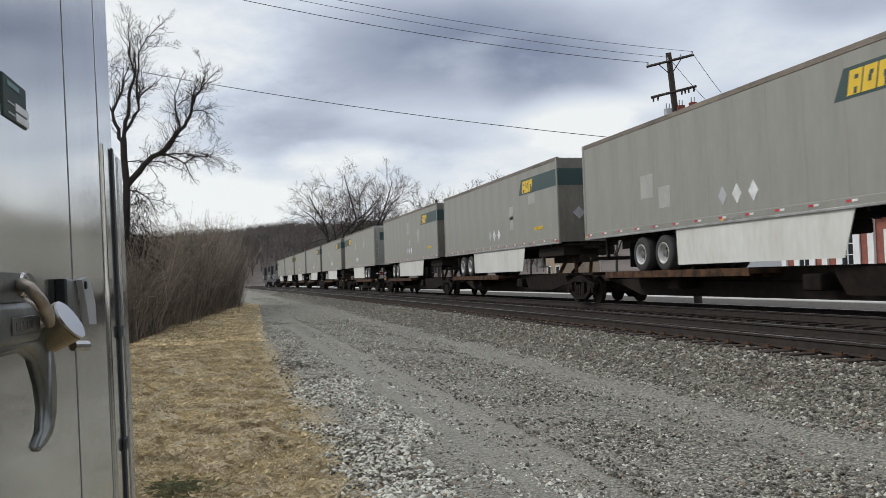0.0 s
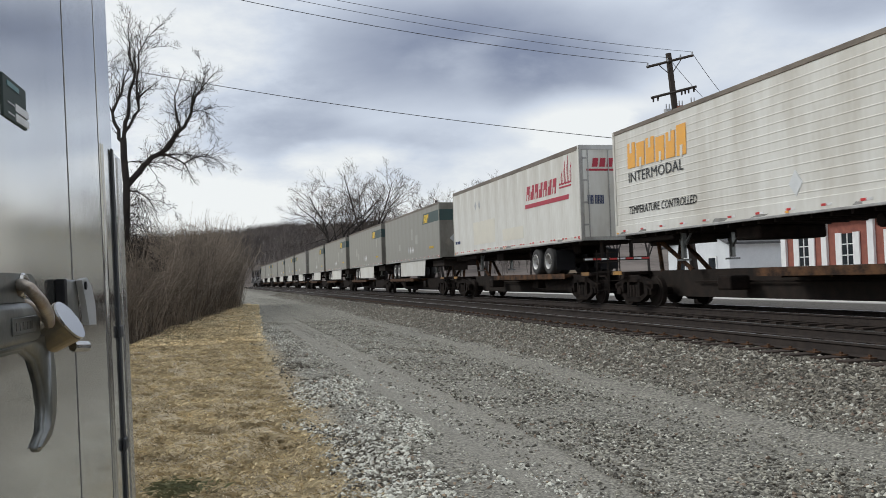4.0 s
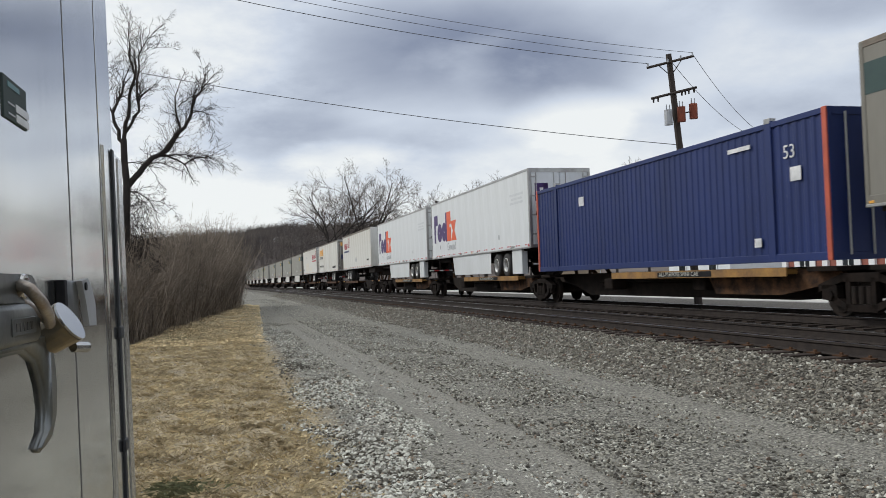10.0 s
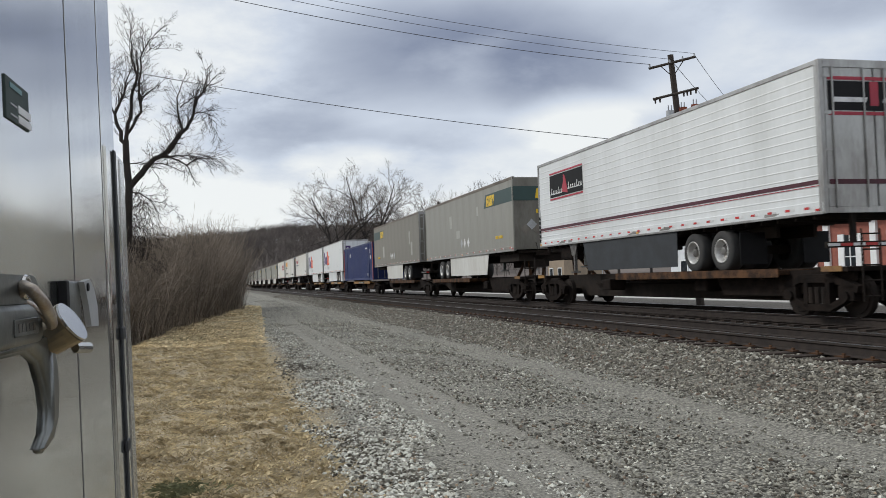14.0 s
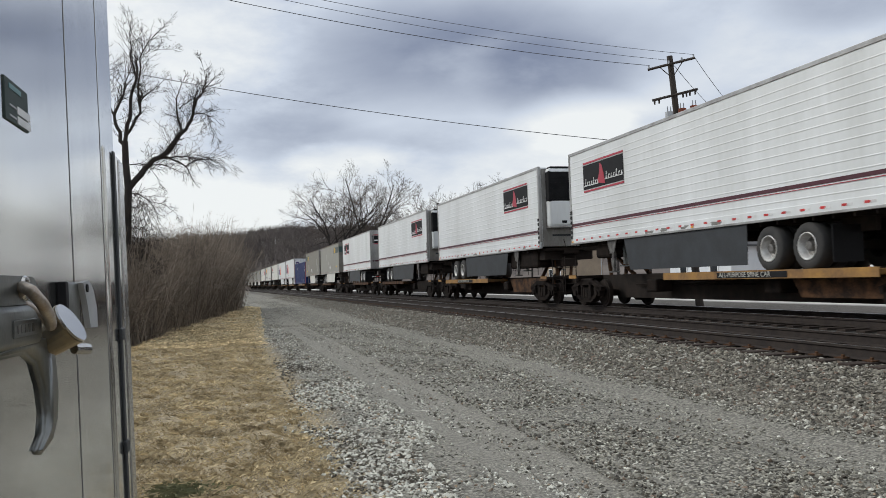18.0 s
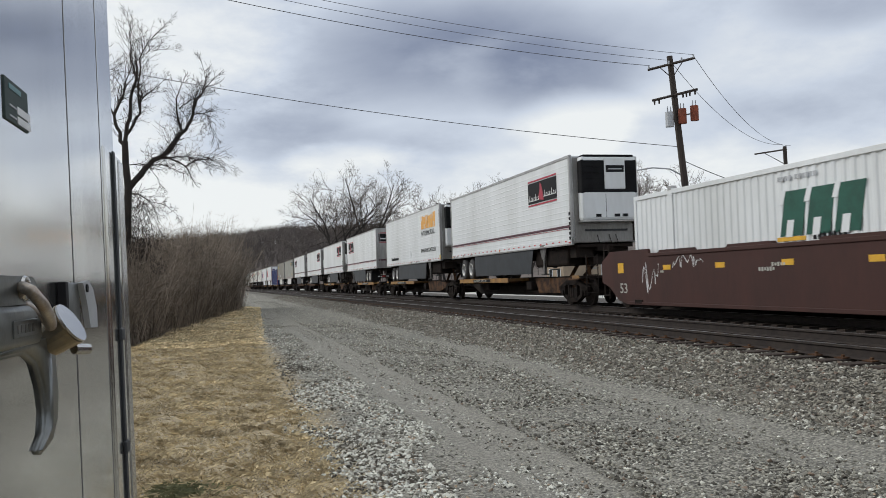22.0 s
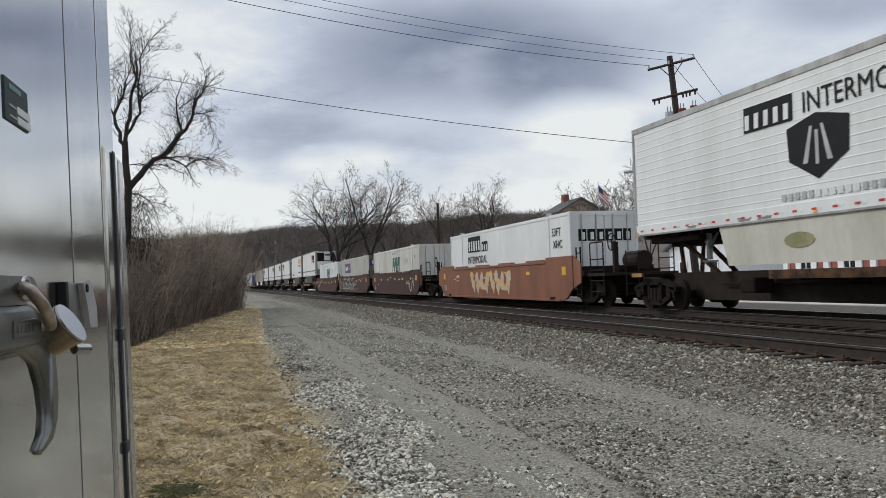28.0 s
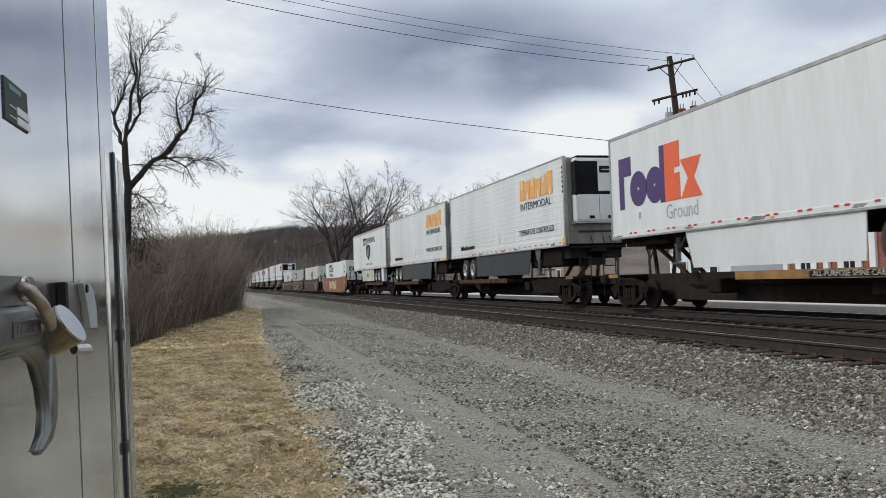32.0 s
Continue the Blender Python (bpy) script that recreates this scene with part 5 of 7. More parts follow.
def well_wagon(far, near, paint, z1=1.68, ends=(), label="brown well wagon with a deep side sill, graffiti on it", platform=()):
    """A low well between two ends, its side sills hanging close to the rails."""
    mid, half = (far + near) / 2, (far - near) / 2
    w = thing("well_wagon", label, "rail wagon", "well wagons of the train")
    ins = 1.5
    for sx in (-1, 1):
        x0, x1 = (-1.5, -1.42) if sx < 0 else (1.42, 1.5)
        o = [(-half + 0.75, 0.62), (-half + ins - 0.2, 0.26), (-half + ins + 0.3, 0.17), (half - ins - 0.3, 0.17), (half - ins + 0.2, 0.26), (half - 0.75, 0.62), (half - 0.75, z1 + 0.05), (half - 3.2, z1 + 0.05), (half - 3.25, z1 - 0.1), (-half + 3.25, z1 - 0.1), (-half + 3.2, z1 + 0.05), (-half + 0.75, z1 + 0.05)]
        part("side_sill", prism(o, "x", x0, x1), M[paint], w)
        part("top_chord", boxes((x0 - 0.03, x1 + 0.03, -half + 3.25, half - 3.25, z1 - 0.17, z1 - 0.08, 0.01)), M[paint], w)
        part("bottom_chord", boxes((x0 - 0.03, x1 + 0.03, -half + ins + 0.4, half - ins - 0.4, 0.15, 0.24, 0.01)), M[paint], w)
    part("floor", boxes((-1.4, 1.4, -half + 2.2, half - 2.2, 0.4, 0.5)), M["black"], w)
    for g in (-1, 1):
        part("end_deck", boxes((-1.42, 1.42, g * (half - 1.1) - 1.1, g * (half - 1.1) + 1.1, 1.0, 1.22, 0.02)), M["gear"], w)
        part("bulkhead", boxes((-1.42, 1.42, g * (half - 2.2) - 0.05, g * (half - 2.2) + 0.05, 0.5, z1 + 0.02)), M[paint], w)
        part("end_sill", boxes((-0.3, 0.3, g * (half - 0.6) - 0.8, g * (half - 0.6) + 0.8, 0.7, 1.0, 0.02)), M["black"], w)
        mark("yellow_patch", w, g * (half - 1.5), 1.22, 0.36, 0.3, M["brightyellow"], -1.5)
    for k in range(4):
        yy = half - 4.6 - k * (2 * half - 9.2) / 3
        part("lift_flap", prism([(yy + 0.9, z1 - 0.1), (yy - 0.9, z1 - 0.1), (yy - 0.8, z1 - 0.01), (yy + 0.8, z1 - 0.01)], "x", -1.47, -1.3), M[paint], w)
    for g in (-1, 1):
        part("end_wall", boxes((-1.4, 1.4, g * (half - 0.5) - 0.06, g * (half - 0.5) + 0.06, 0.55, 1.35, 0.01)), M["gear"], w)
        bm = bmesh.new()
        for ly in (half - 0.55, half - 0.2):
            tube(bm, (-1.42, g * ly, 0.3), (-1.42, g * ly, 2.0), 0.025, n=6)
        for k in range(5):
            tube(bm, (-1.42, g * (half - 0.55), 0.4 + 0.35 * k), (-1.42, g * (half - 0.2), 0.4 + 0.35 * k), 0.018, n=6)
        part("ladder", bm, M["black"], w)
    for g in (-1, 1):
        part("end_gusset", prism([(g * (half - 0.75), 0.62), (g * (half - 0.75), z1 + 0.05), (g * (half - 0.12), z1 - 0.25), (g * (half - 0.12), 0.8)], "x", -1.47, -1.42), M[paint], w)
        part("jacking_pad", boxes((-1.53, -1.44, g * (half - 2.6) - 0.22, g * (half - 2.6) + 0.22, 0.17, 0.3, 0.01)), M["gear"], w)
    lettering("number", "53", 0.42, M["beige"], w, (-1.505, half - 1.4, 0.48), wide=1.25)
    for k in range(5):
        mark("yellow_patch", w, half - 4.25 - k * 2.55, 1.19, 0.4, 0.13, M["brightyellow"], -1.5)
    rnd = random.Random(int(-far * 10))
    for k in range(7):
        y, z = half - 2.4 - rnd.random() * (2 * half - 5), 0.85 + 0.5 * rnd.random()
        for q in range(rnd.randint(2, 6)):
            mark("stencil_bar", w, y - 0.1 * q, z, 0.06, rnd.choice((0.06, 0.09)), M["beige"], -1.501)
    for y in ends:
        truck(w, y - mid)
    for g in platform:
        e = g * (half + 0.7)
        part("end_platform", boxes((-1.3, 1.3, e - 0.7, e + 0.7, 1.0, 1.1, 0.01)), M["black"], w)
        for sx in (-1.25, 1.25):
            rail = part("handrail", pipe([(sx, e - 0.5, 0.4), (sx, e - 0.5, 2.05), (sx, e - 0.45, 2.1), (sx, e + 0.45, 2.1), (sx, e + 0.5, 2.05), (sx, e + 0.5, 0.4)], 0.025, 6), M["black"], w)
            for k in range(4):
                part("rung", tube(bmesh.new(), (sx, e - 0.5, 0.5 + 0.35 * k), (sx, e + 0.5, 0.5 + 0.35 * k), 0.02, n=6), M["black"], rail)
        bw = part("brake_stand", boxes((-0.75, -0.6, e + g * 0.2 - 0.08, e + g * 0.2 + 0.08, 1.1, 2.1, 0.01)), M["black"], w)
        bm = bmesh.new()
        c = Vector((-0.8, e + g * 0.2, 2.1))
        pts = [c + Vector((0, 0.28 * math.cos(a * math.tau / 16), 0.28 * math.sin(a * math.tau / 16))) for a in range(16)]
        for i in range(16):
            tube(bm, pts[i], pts[(i + 1) % 16], 0.02, n=5)
        for i in range(0, 16, 4):
            tube(bm, pts[i], c, 0.015, n=5)
        part("brake_wheel", bm, M["black"], bw)
        bm = bmesh.new()
        tube(bm, (0.2, e - 0.5, 1.5), (0.2, e + 0.5, 1.5), 0.3, n=14)
        part("air_tank", bm, M["black"], w)
    return rides(w, mid), mid, half


def ribbon(pts, wd, x):
    """A flat curved band through the points, on a side sill."""
    bm = bmesh.new()
    n = len(pts)
    fine = []
    for i in range(n - 1):
        p0, p1, p2, p3 = (Vector(pts[max(i - 1, 0)]), Vector(pts[i]), Vector(pts[i + 1]), Vector(pts[min(i + 2, n - 1)]))
        for k in range(5):
            t = k / 5
            fine.append(0.5 * (2 * p1 + (p2 - p0) * t + (2 * p0 - 5 * p1 + 4 * p2 - p3) * t * t + (3 * p1 - p0 - 3 * p2 + p3) * t ** 3))
    fine.append(Vector(pts[-1]))
    rows = []
    for i, p in enumerate(fine):
        d = (fine[min(i + 1, len(fine) - 1)] - fine[max(i - 1, 0)]).normalized()
        w = wd * (0.75 + 0.35 * math.sin(i * 0.7))
        rows.append((bm.verts.new((x, p.x - d.y * w, p.y + d.x * w)), bm.verts.new((x, p.x + d.y * w, p.y - d.x * w))))
    for a, b in zip(rows, rows[1:]):
        bm.faces.new((a[0], a[1], b[1], b[0]))
    return bm


FLOURISH = (((0.7, 1.0), (0.2, 0.78), (0.75, 0.5), (0.25, 0.25), (0.6, 0.0)),
            ((0.1, 0.85), (0.5, 1.0), (0.45, 0.5), (0.8, 0.35), (0.5, 0.0)),
            ((0.9, 0.9), (0.35, 0.8), (0.3, 0.45), (0.6, 0.4), (0.2, 0.0)),
            ((0.3, 1.0), (0.55, 0.7), (0.2, 0.55), (0.7, 0.2), (0.95, 0.3)))


def graffiti(w, mid, y0, y1, z0, z1, seed, fill, rim, n=14, wd=0.11):
    """Sprayed flourishes as curved bands on a side sill: outlined ones side by side, or one thin scrawl."""
    rnd = random.Random(seed)
    span = (y1 - y0) / n
    if rim is fill:
        pts = []
        for k in range(n * 3 + 1):
            pts.append((y0 + span * (k / 3 + rnd.uniform(-0.45, 0.45)), z0 + (z1 - z0) * (rnd.uniform(0.45, 1.0) if k % 2 else rnd.uniform(0.0, 0.6))))
        part("graffiti_stroke", ribbon(pts, wd * 0.7, -1.503), fill, w)
        return
    m = wd * 0.8
    lo, h = z0 + m, z1 - z0 - 2 * m
    lift = 0.0
    for k in range(n):
        grow, drop, lean = rnd.uniform(0.85, 1.0), rnd.uniform(0.0, 0.12), rnd.uniform(-0.5, -0.1)
        line = FLOURISH[(k * 3 + seed) % 4]
        pts = [(y0 + span * (k + 0.5 + 1.1 * (a - 0.5) + lean * (b - 0.5)), lo + h * (drop + (grow - drop) * b)) for a, b in line]
        lift += 0.0006
        part("graffiti_stroke", ribbon(pts, wd + 0.075, -1.503 - lift), rim, w)
        part("graffiti_stroke", ribbon(pts, wd, -1.5033 - lift), fill, w)
        hi = [(a + span * 0.1, lo + (b - lo) * 0.85 + 0.04) for a, b in pts[1:4]]
        part("graffiti_stroke", ribbon(hi, 0.035, -1.5036 - lift), rim, w)


def locomotive(far, near, label):
    mid, half = (far + near) / 2, (far - near) / 2
    lo = thing("locomotive", label, "locomotive", "locomotives at the head")
    part("frame", boxes((-1.5, 1.5, -half, half, 1.1, 1.6, 0.05)), M["locoblack"], lo)
    part("hood", boxes((-0.95, 0.95, -half + 0.8, half - 6.0, 1.6, 4.4, 0.12)), M["locoblack"], lo)
    part("radiator", boxes((-1.5, 1.5, -half + 0.8, -half + 4.2, 3.4, 4.7, 0.15)), M["locoblack"], lo)
    part("cab", boxes((-1.5, 1.5, half - 6.0, half - 3.2, 1.6, 4.6, 0.15)), M["locoblack"], lo)
    part("short_hood", boxes((-0.95, 0.95, half - 3.2, half - 0.9, 1.6, 3.3, 0.15)), M["locoblack"], lo)
    part("fuel_tank", boxes((-1.4, 1.4, -3.0, 3.0, 0.35, 1.1, 0.15)), M["locoblack"], lo)
    part("end_panel", boxes((-0.9, 0.9, -half + 0.77, -half + 0.8, 1.7, 3.3)), M["whitemark"], lo)
    bm = bmesh.new()
    for k in range(9):
        y = -half + 0.3 + k * (2 * half - 0.6) / 8
        tube(bm, (-1.45, y, 1.6), (-1.45, y, 2.6), 0.02, n=5)
    tube(bm, (-1.45, -half + 0.3, 2.6), (-1.45, half - 0.3, 2.6), 0.02, n=5)
    part("handrail", bm, M["whitemark"], lo)
    for y in (-half + 3.6, half - 3.6):
        for k in (-1, 1):
            truck(lo, y + k * 1.1)
    return rides(lo, mid)


# ---- the train, from its head to its tail ----
def build_train():
    locomotive(215.0, 194.4, "black diesel locomotive leading the train")
    locomotive(193.4, 172.6, "black diesel locomotive with a pale end panel")
    # far end, near end, nose, builder
    R = [(170.6, 154.5, 1, "grey", 3.2), (152.8, 136.7, -1, "grey", 3.2), (135.0, 118.9, 1, "grey", 3.2), (117.2, 101.1, -1, "grey", 3.2), (99.4, 83.3, -1, "grey", 3.2),
         (80.7, 64.6, 1, "grey", 3.2), (60.5, 44.4, -1, "grey", 3.2), (42.8, 26.7, -1, "grey", 3.2), (24.4, 8.2, -1, "grey", 3.75), (6.55, -9.4, -1, "grey", 3.0),
         (-12.4, -28.6, 1, "redmark", 3.25), (-31.2, -47.7, 1, "ambdry", 3.2), (-51.7, -67.5, -1, "redmark", 3.0), (-70.7, -86.8, 1, "parcel", 3.2), (-88.0, -104.1, 1, "parcel", 3.2),
         (-104.9, -121.2, 1, "blue", 0), (-122.2, -138.2, 1, "grey", 3.3), (-140.1, -155.9, -1, "grey", 3.25), (-158.9, -174.9, 1, "strip", 3.8), (-178.6, -194.7, -1, "strip", 3.3),
         (-197.4, -213.2, -1, "strip", 3.3), (-216.2, -232.1, 1, "strip", 3.6), (-236.3, -252.3, -1, "amb", 2.1), (-254.7, -270.7, -1, "strip", 2.0), None, None, None, None,
         (-357.6, -373.4, 1, "shield", 3.4), (-374.9, -390.9, -1, "amb", 2.0), (-391.8, -407.4, -1, "amb", 2.4), (-411.1, -427.2, 1, "parcel", 3.2)]
    for k, row in enumerate(R):
        if row is None:
            continue
        far, near, nose, kind, gap = row
        prev = R[k - 1] if k else None
        nxt = R[k + 1] if k + 1 < len(R) else None
        gf = (prev[1] - far) if prev else 9.0
        gn = (near - nxt[0]) if nxt else 9.0
        uf, un = far + min(gf / 2, 1.0), near - min(gn / 2, 1.0)
        ends = []
        if gf >= 2.5:
            ends.append((far - 0.6, "end"))
        else:
            ends.append((far + gf / 2, "joint"))
        if gn >= 2.5:
            ends.append((near + 0.6, "end"))
        rear = near if nose > 0 else far
        wa, wb = (near + 1.6, near + 9.4) if nose > 0 else (far - 9.0, far - 1.6)
        hitch = far - 0.9 if nose > 0 else near + 0.9
        bright = -275 < near < -196 or kind == "parcel"
        if kind == "blue":
            spine_unit(uf, un, near + 1.5, near + 9.8, far - 1.2, ends, "yellow", "rusty black skeleton flat wagon carrying a blue container")
        else:
            spine_unit(uf, un, wa, wb, hitch, ends, "yellow" if bright else "rust", "black skeleton flat wagon with yellow wheel decks" if bright else "rusty black skeleton flat wagon carrying a trailer")
        if kind == "grey":
            grey_trailer(far, near, nose, gap, "greydirty" if far == -122.2 else "grey")
        elif kind == "redmark":
            red_mark_trailer(far, near, nose, gap)
        elif kind == "ambdry":
            amber_reefer(far, near, nose, False, gap)
        elif kind == "amb":
            amber_reefer(far, near, nose, True, gap)
        elif kind == "parcel":
            parcel_trailer(far, near, nose, gap)
        elif kind == "strip":
            striped_reefer(far, near, nose, gap)
        elif kind == "shield":
            shield_trailer(far, near, nose)
        elif kind == "blue":
            co, mid, half = container(far, near, 1.15, 4.22, "blue", label="blue corrugated freight container with orange end posts", posts="redorange", inset=1.0, back="blue")
            lettering("number", "53", 0.42, M["whitemark"], co, (NEARX - 0.0, -half + 1.4, 3.35))
            mark("notice", co, -half + 1.0, 3.0, 0.35, 0.3, M["whitemark"], NEARX)
            mark("notice", co, half - 4.2, 3.45, 0.4, 0.3, M["whitemark"], NEARX)
            mark("text_bar", co, -half + 3.0, 3.8, 0.9, 0.1, M["whitemark"], NEARX)
            mark("notice", co, -half + 2.4, 1.6, 0.25, 0.2, M["whitemark"], NEARX)
    # well wagons with their containers
    def boxed(far, near, body, smooth, lab, back=None):
        return container(far, near, 0.55, 3.28, body, smooth, lab, back=back)
    w, mid, half = well_wagon(-273.3, -292.4, "brown", ends=(-274.6, -292.9), platform=())
    c, cm, ch = boxed(-275.4, -291.3, "white", False, "white corrugated freight container with a green mark")
    green_mark(c, ch)
    graffiti(w, mid, half - 2.9, half - 3.8, 0.45, 1.45, 3, M["whitemark"], M["whitemark"], 3, 0.022)
    graffiti(w, mid, half - 4.6, half - 6.0, 1.15, 1.5, 4, M["whitemark"], M["whitemark"], 6, 0.018)
    w, mid, half = well_wagon(-293.0, -311.7, "brown", ends=(-312.3,))
    c, cm, ch = boxed(-294.3, -310.4, "beige", False, "grey-beige corrugated freight container with a purple panel", "grimyend")
    mark("panel", c, ch - 4.2, 2.42, 3.4, 0.9, M["purple"], NEARX + 0.022)
    for k in range(5):
        mark("panel_bar", c, ch - 2.95 - 0.3 * k, 2.4, 0.21, 0.42 if k in (0, 2, 3) else 0.28, M["whitemark"], NEARX + 0.014)
    for k in range(5):
        mark("panel_bar", c, ch - 4.6 - 0.22 * k, 2.37, 0.1, 0.24, M["patch"], NEARX + 0.014)
    for k in (0.0, 0.72):
        diamond(c, -ch + 5.2 - k, 2.0, 0.26, M["can"], NEARX + 0.022)
    mark("faded_text", c, -ch + 4.9, 2.5, 1.5, 0.14, M["can"], NEARX + 0.024)
    lettering("number", "53", 0.34, M["ink"], c, (NEARX + 0.01, -ch + 2.2, 2.72))
    end_mark("panel", c, -0.2, 2.7, 1.9, 0.55, M["purple"], -ch - 0.03)
    end_mark("panel_bar", c, -0.6, 2.7, 0.8, 0.3, M["whitemark"], -ch - 0.036)
    graffiti(w, mid, half - 3.7, half - 10.9, 0.2, 1.5, 11, M["ink"], M["whitemark"], 11, 0.26)
    graffiti(w, mid, half - 2.4, half - 3.6, 0.8, 1.15, 13, M["can"], M["can"], 5, 0.016)
    graffiti(w, mid, half - 2.5, half - 3.5, 0.4, 0.75, 14, M["can"], M["can"], 4, 0.016)
    graffiti(w, mid, half - 11.05, half - 12.2, 0.75, 1.1, 12, M["can"], M["can"], 4, 0.02)
    graffiti(w, mid, half - 11.0, half - 12.4, 0.3, 0.7, 16, M["can"], M["can"], 4, 0.02)
    w, mid, half = well_wagon(-312.9, -330.4, "brown", ends=(-331.0,), platform=(-1,))
    c, cm, ch = boxed(-313.0, -329.0, "cream", False, "off-white corrugated freight container with a green mark")
    green_mark(c, ch, 7.4)
    graffiti(w, mid, half - 13.2, half - 15.4, 0.35, 1.4, 21, M["whitemark"], M["whitemark"], 4, 0.035)
    w, mid, half = well_wagon(-334.4, -354.0, "orangebrown", ends=(-335.4, -353.6), platform=(-1,), label="faded orange well wagon with pale graffiti")
    c, cm, ch = boxed(-336.6, -352.7, "white", True, "smooth white freight container with black block lettering")
    for k in range(8):
        wide, tall = (0.4, 0.74) if k < 5 else (0.24, 0.44)
        yy = ch - 3.5 - (0.4 * k if k < 5 else 1.9 + 0.3 * (k - 4))
        mark("black_letter", c, yy, 2.32 + tall / 2, wide, tall, M["ink"], NEARX, 0.03)
        mark("letter_face", c, yy - 0.05, 2.32 + tall * 0.4, wide * 0.5, tall * 0.62, M["white"], NEARX - 0.006)
    lettering("word", "INTERMODAL", 0.5, M["ink"], c, (NEARX + 0.005, ch - 3.2, 1.78))
    lettering("number", "53FT", 0.42, M["ink"], c, (NEARX + 0.005, -ch + 1.75, 2.5))
    lettering("code", "XHC", 0.42, M["ink"], c, (NEARX + 0.005, -ch + 1.65, 2.05))
    for k in range(6):
        end_mark("black_letter", c, -0.85 + 0.34 * k, 2.45, 0.3, 0.42, M["ink"], -ch - 0.03)
        end_mark("letter_face", c, -0.82 + 0.34 * k, 2.42, 0.13, 0.26, M["white"], -ch - 0.036)
    graffiti(w, mid, half - 6.5, half - 12.5, 0.35, 1.35, 33, M["beige"], M["amber"], 8, 0.15)


def green_mark(c, ch, at=6.75):
    """A slanted green mark of three signs; at: how far from the far end it starts."""
    y, z, x = ch - at, 1.74, NEARX + 0.022
    for k in range(3):
        yy = y - 0.85 * k - 0.35
        mark("green_stroke", c, yy, z + 0.48, 0.72, 0.96, M["logogreen"], x, 0.22)
        mark("stroke_slot", c, yy + 0.06, z + 0.16, 0.22, 0.36, M["white"], x - 0.006, 0.08)
        mark("stroke_slot", c, yy + 0.3, z + 0.84, 0.16, 0.3, M["white"], x - 0.006, 0.12)
    mark("yellow_stripe", c, y - 0.35, 1.68, 0.95, 0.09, M["brightyellow"], x)
    for k in range(7):
        mark("text_bar", c, y - 1.1 - 0.15 * k, 1.7 + (0.03 if k in (0, 6) else 0.0), 0.1, 0.2 if k in (0, 6) else 0.14, M["ink"], x)
    for k in (0, 0.62):
        diamond(c, y - 4.35 - k, 2.38, 0.27, M["can"], x)
    lettering("number", "53'", 0.34, M["ink"], c, (NEARX + 0.01, -ch + 1.5, 2.45))
    mark("number_bar", c, y - 0.6, 2.98, 1.3, 0.1, M["can"], x)


def motions():
    times = [2.0 * k for k in range(17)]
    for ob, s0 in MOVING:
        rows = []
        for t in times:
            y = s0 + travel(t)
            rows.append((t, pose(line_x(CENTRE, y), y, RAIL_Z, 0, 0, line_turn(y))))
        walk(ob, rows)


# ---- bare trees ----
def limb(verts, faces, pts, r0, r1, n):
    base = len(verts)
    pts = [Vector(p) for p in pts]
    side = None
    for i, p in enumerate(pts):
        d = (pts[min(i + 1, len(pts) - 1)] - pts[max(i - 1, 0)]).normalized()
        if side is None:
            side = d.orthogonal().normalized()
        side = (side - d * side.dot(d)).normalized()
        up = d.cross(side)
        r = r0 + (r1 - r0) * i / (len(pts) - 1)
        for k in range(n):
            verts.append(p + (side * math.cos(k * math.tau / n) + up * math.sin(k * math.tau / n)) * r)
    for i in range(len(pts) - 1):
        for k in range(n):
            a = base + i * n
            faces.append((a + k, a + (k + 1) % n, a + n + (k + 1) % n, a + n + k))


def sprout(rnd, wood, twigs, p, d, length, r, depth, up=0.25, open_=0.8, kids=6, wander=0.16, least=0.006):
    """A branch that strives upward, with side branches placed alternately round it and shorter towards its tip."""
    segs = 5 if depth > 1 else 3
    pts, q, dd = [p.copy()], p.copy(), d.normalized()
    for _ in range(segs):
        dd = (dd + Vector((rnd.gauss(0, 1), rnd.gauss(0, 1), rnd.gauss(0, 0.7))) * wander + Vector((0, 0, up * 0.3))).normalized()
        q = q + dd * (length / segs)
        pts.append(q.copy())
    verts, faces = wood if r > least * 3.5 else twigs
    limb(verts, faces, pts, r, max(r * 0.3, least * 0.6), 5 if r > least * 3.5 else 3)
    if depth == 0:
        return
    turn = rnd.uniform(0, math.tau)
    for k in range(kids):
        f = 0.22 + 0.76 * (k + rnd.random()) / kids
        i = min(int(f * segs), segs - 1)
        at = pts[i].lerp(pts[i + 1], f * segs - i)
        along = (pts[i + 1] - pts[i]).normalized()
        side = along.orthogonal().normalized()
        turn += 2.4 + rnd.uniform(-0.4, 0.4)
        out = side * math.cos(turn) + along.cross(side) * math.sin(turn)
        way = (along + out * open_ * rnd.uniform(0.6, 1.15)).normalized()
        sprout(rnd, wood, twigs, at, way, length * (0.72 - 0.42 * f) * rnd.uniform(0.75, 1.2), max(r * (1 - 0.65 * f) * 0.55, least), depth - 1, up, open_, max(3, kids - 1), wander * 1.15, least)


def tree_parts(tree, trunk, wood, twigs, twig_mat):
    for nm, (v, f), mt in (("trunk", trunk, M["bark"]), ("branchwork", wood, M["bark"]), ("crown", twigs, twig_mat)):
        me = sheet_mesh(nm, v, f)
        me.materials.append(mt)
        ob = new(nm, me)
        ob.parent = tree


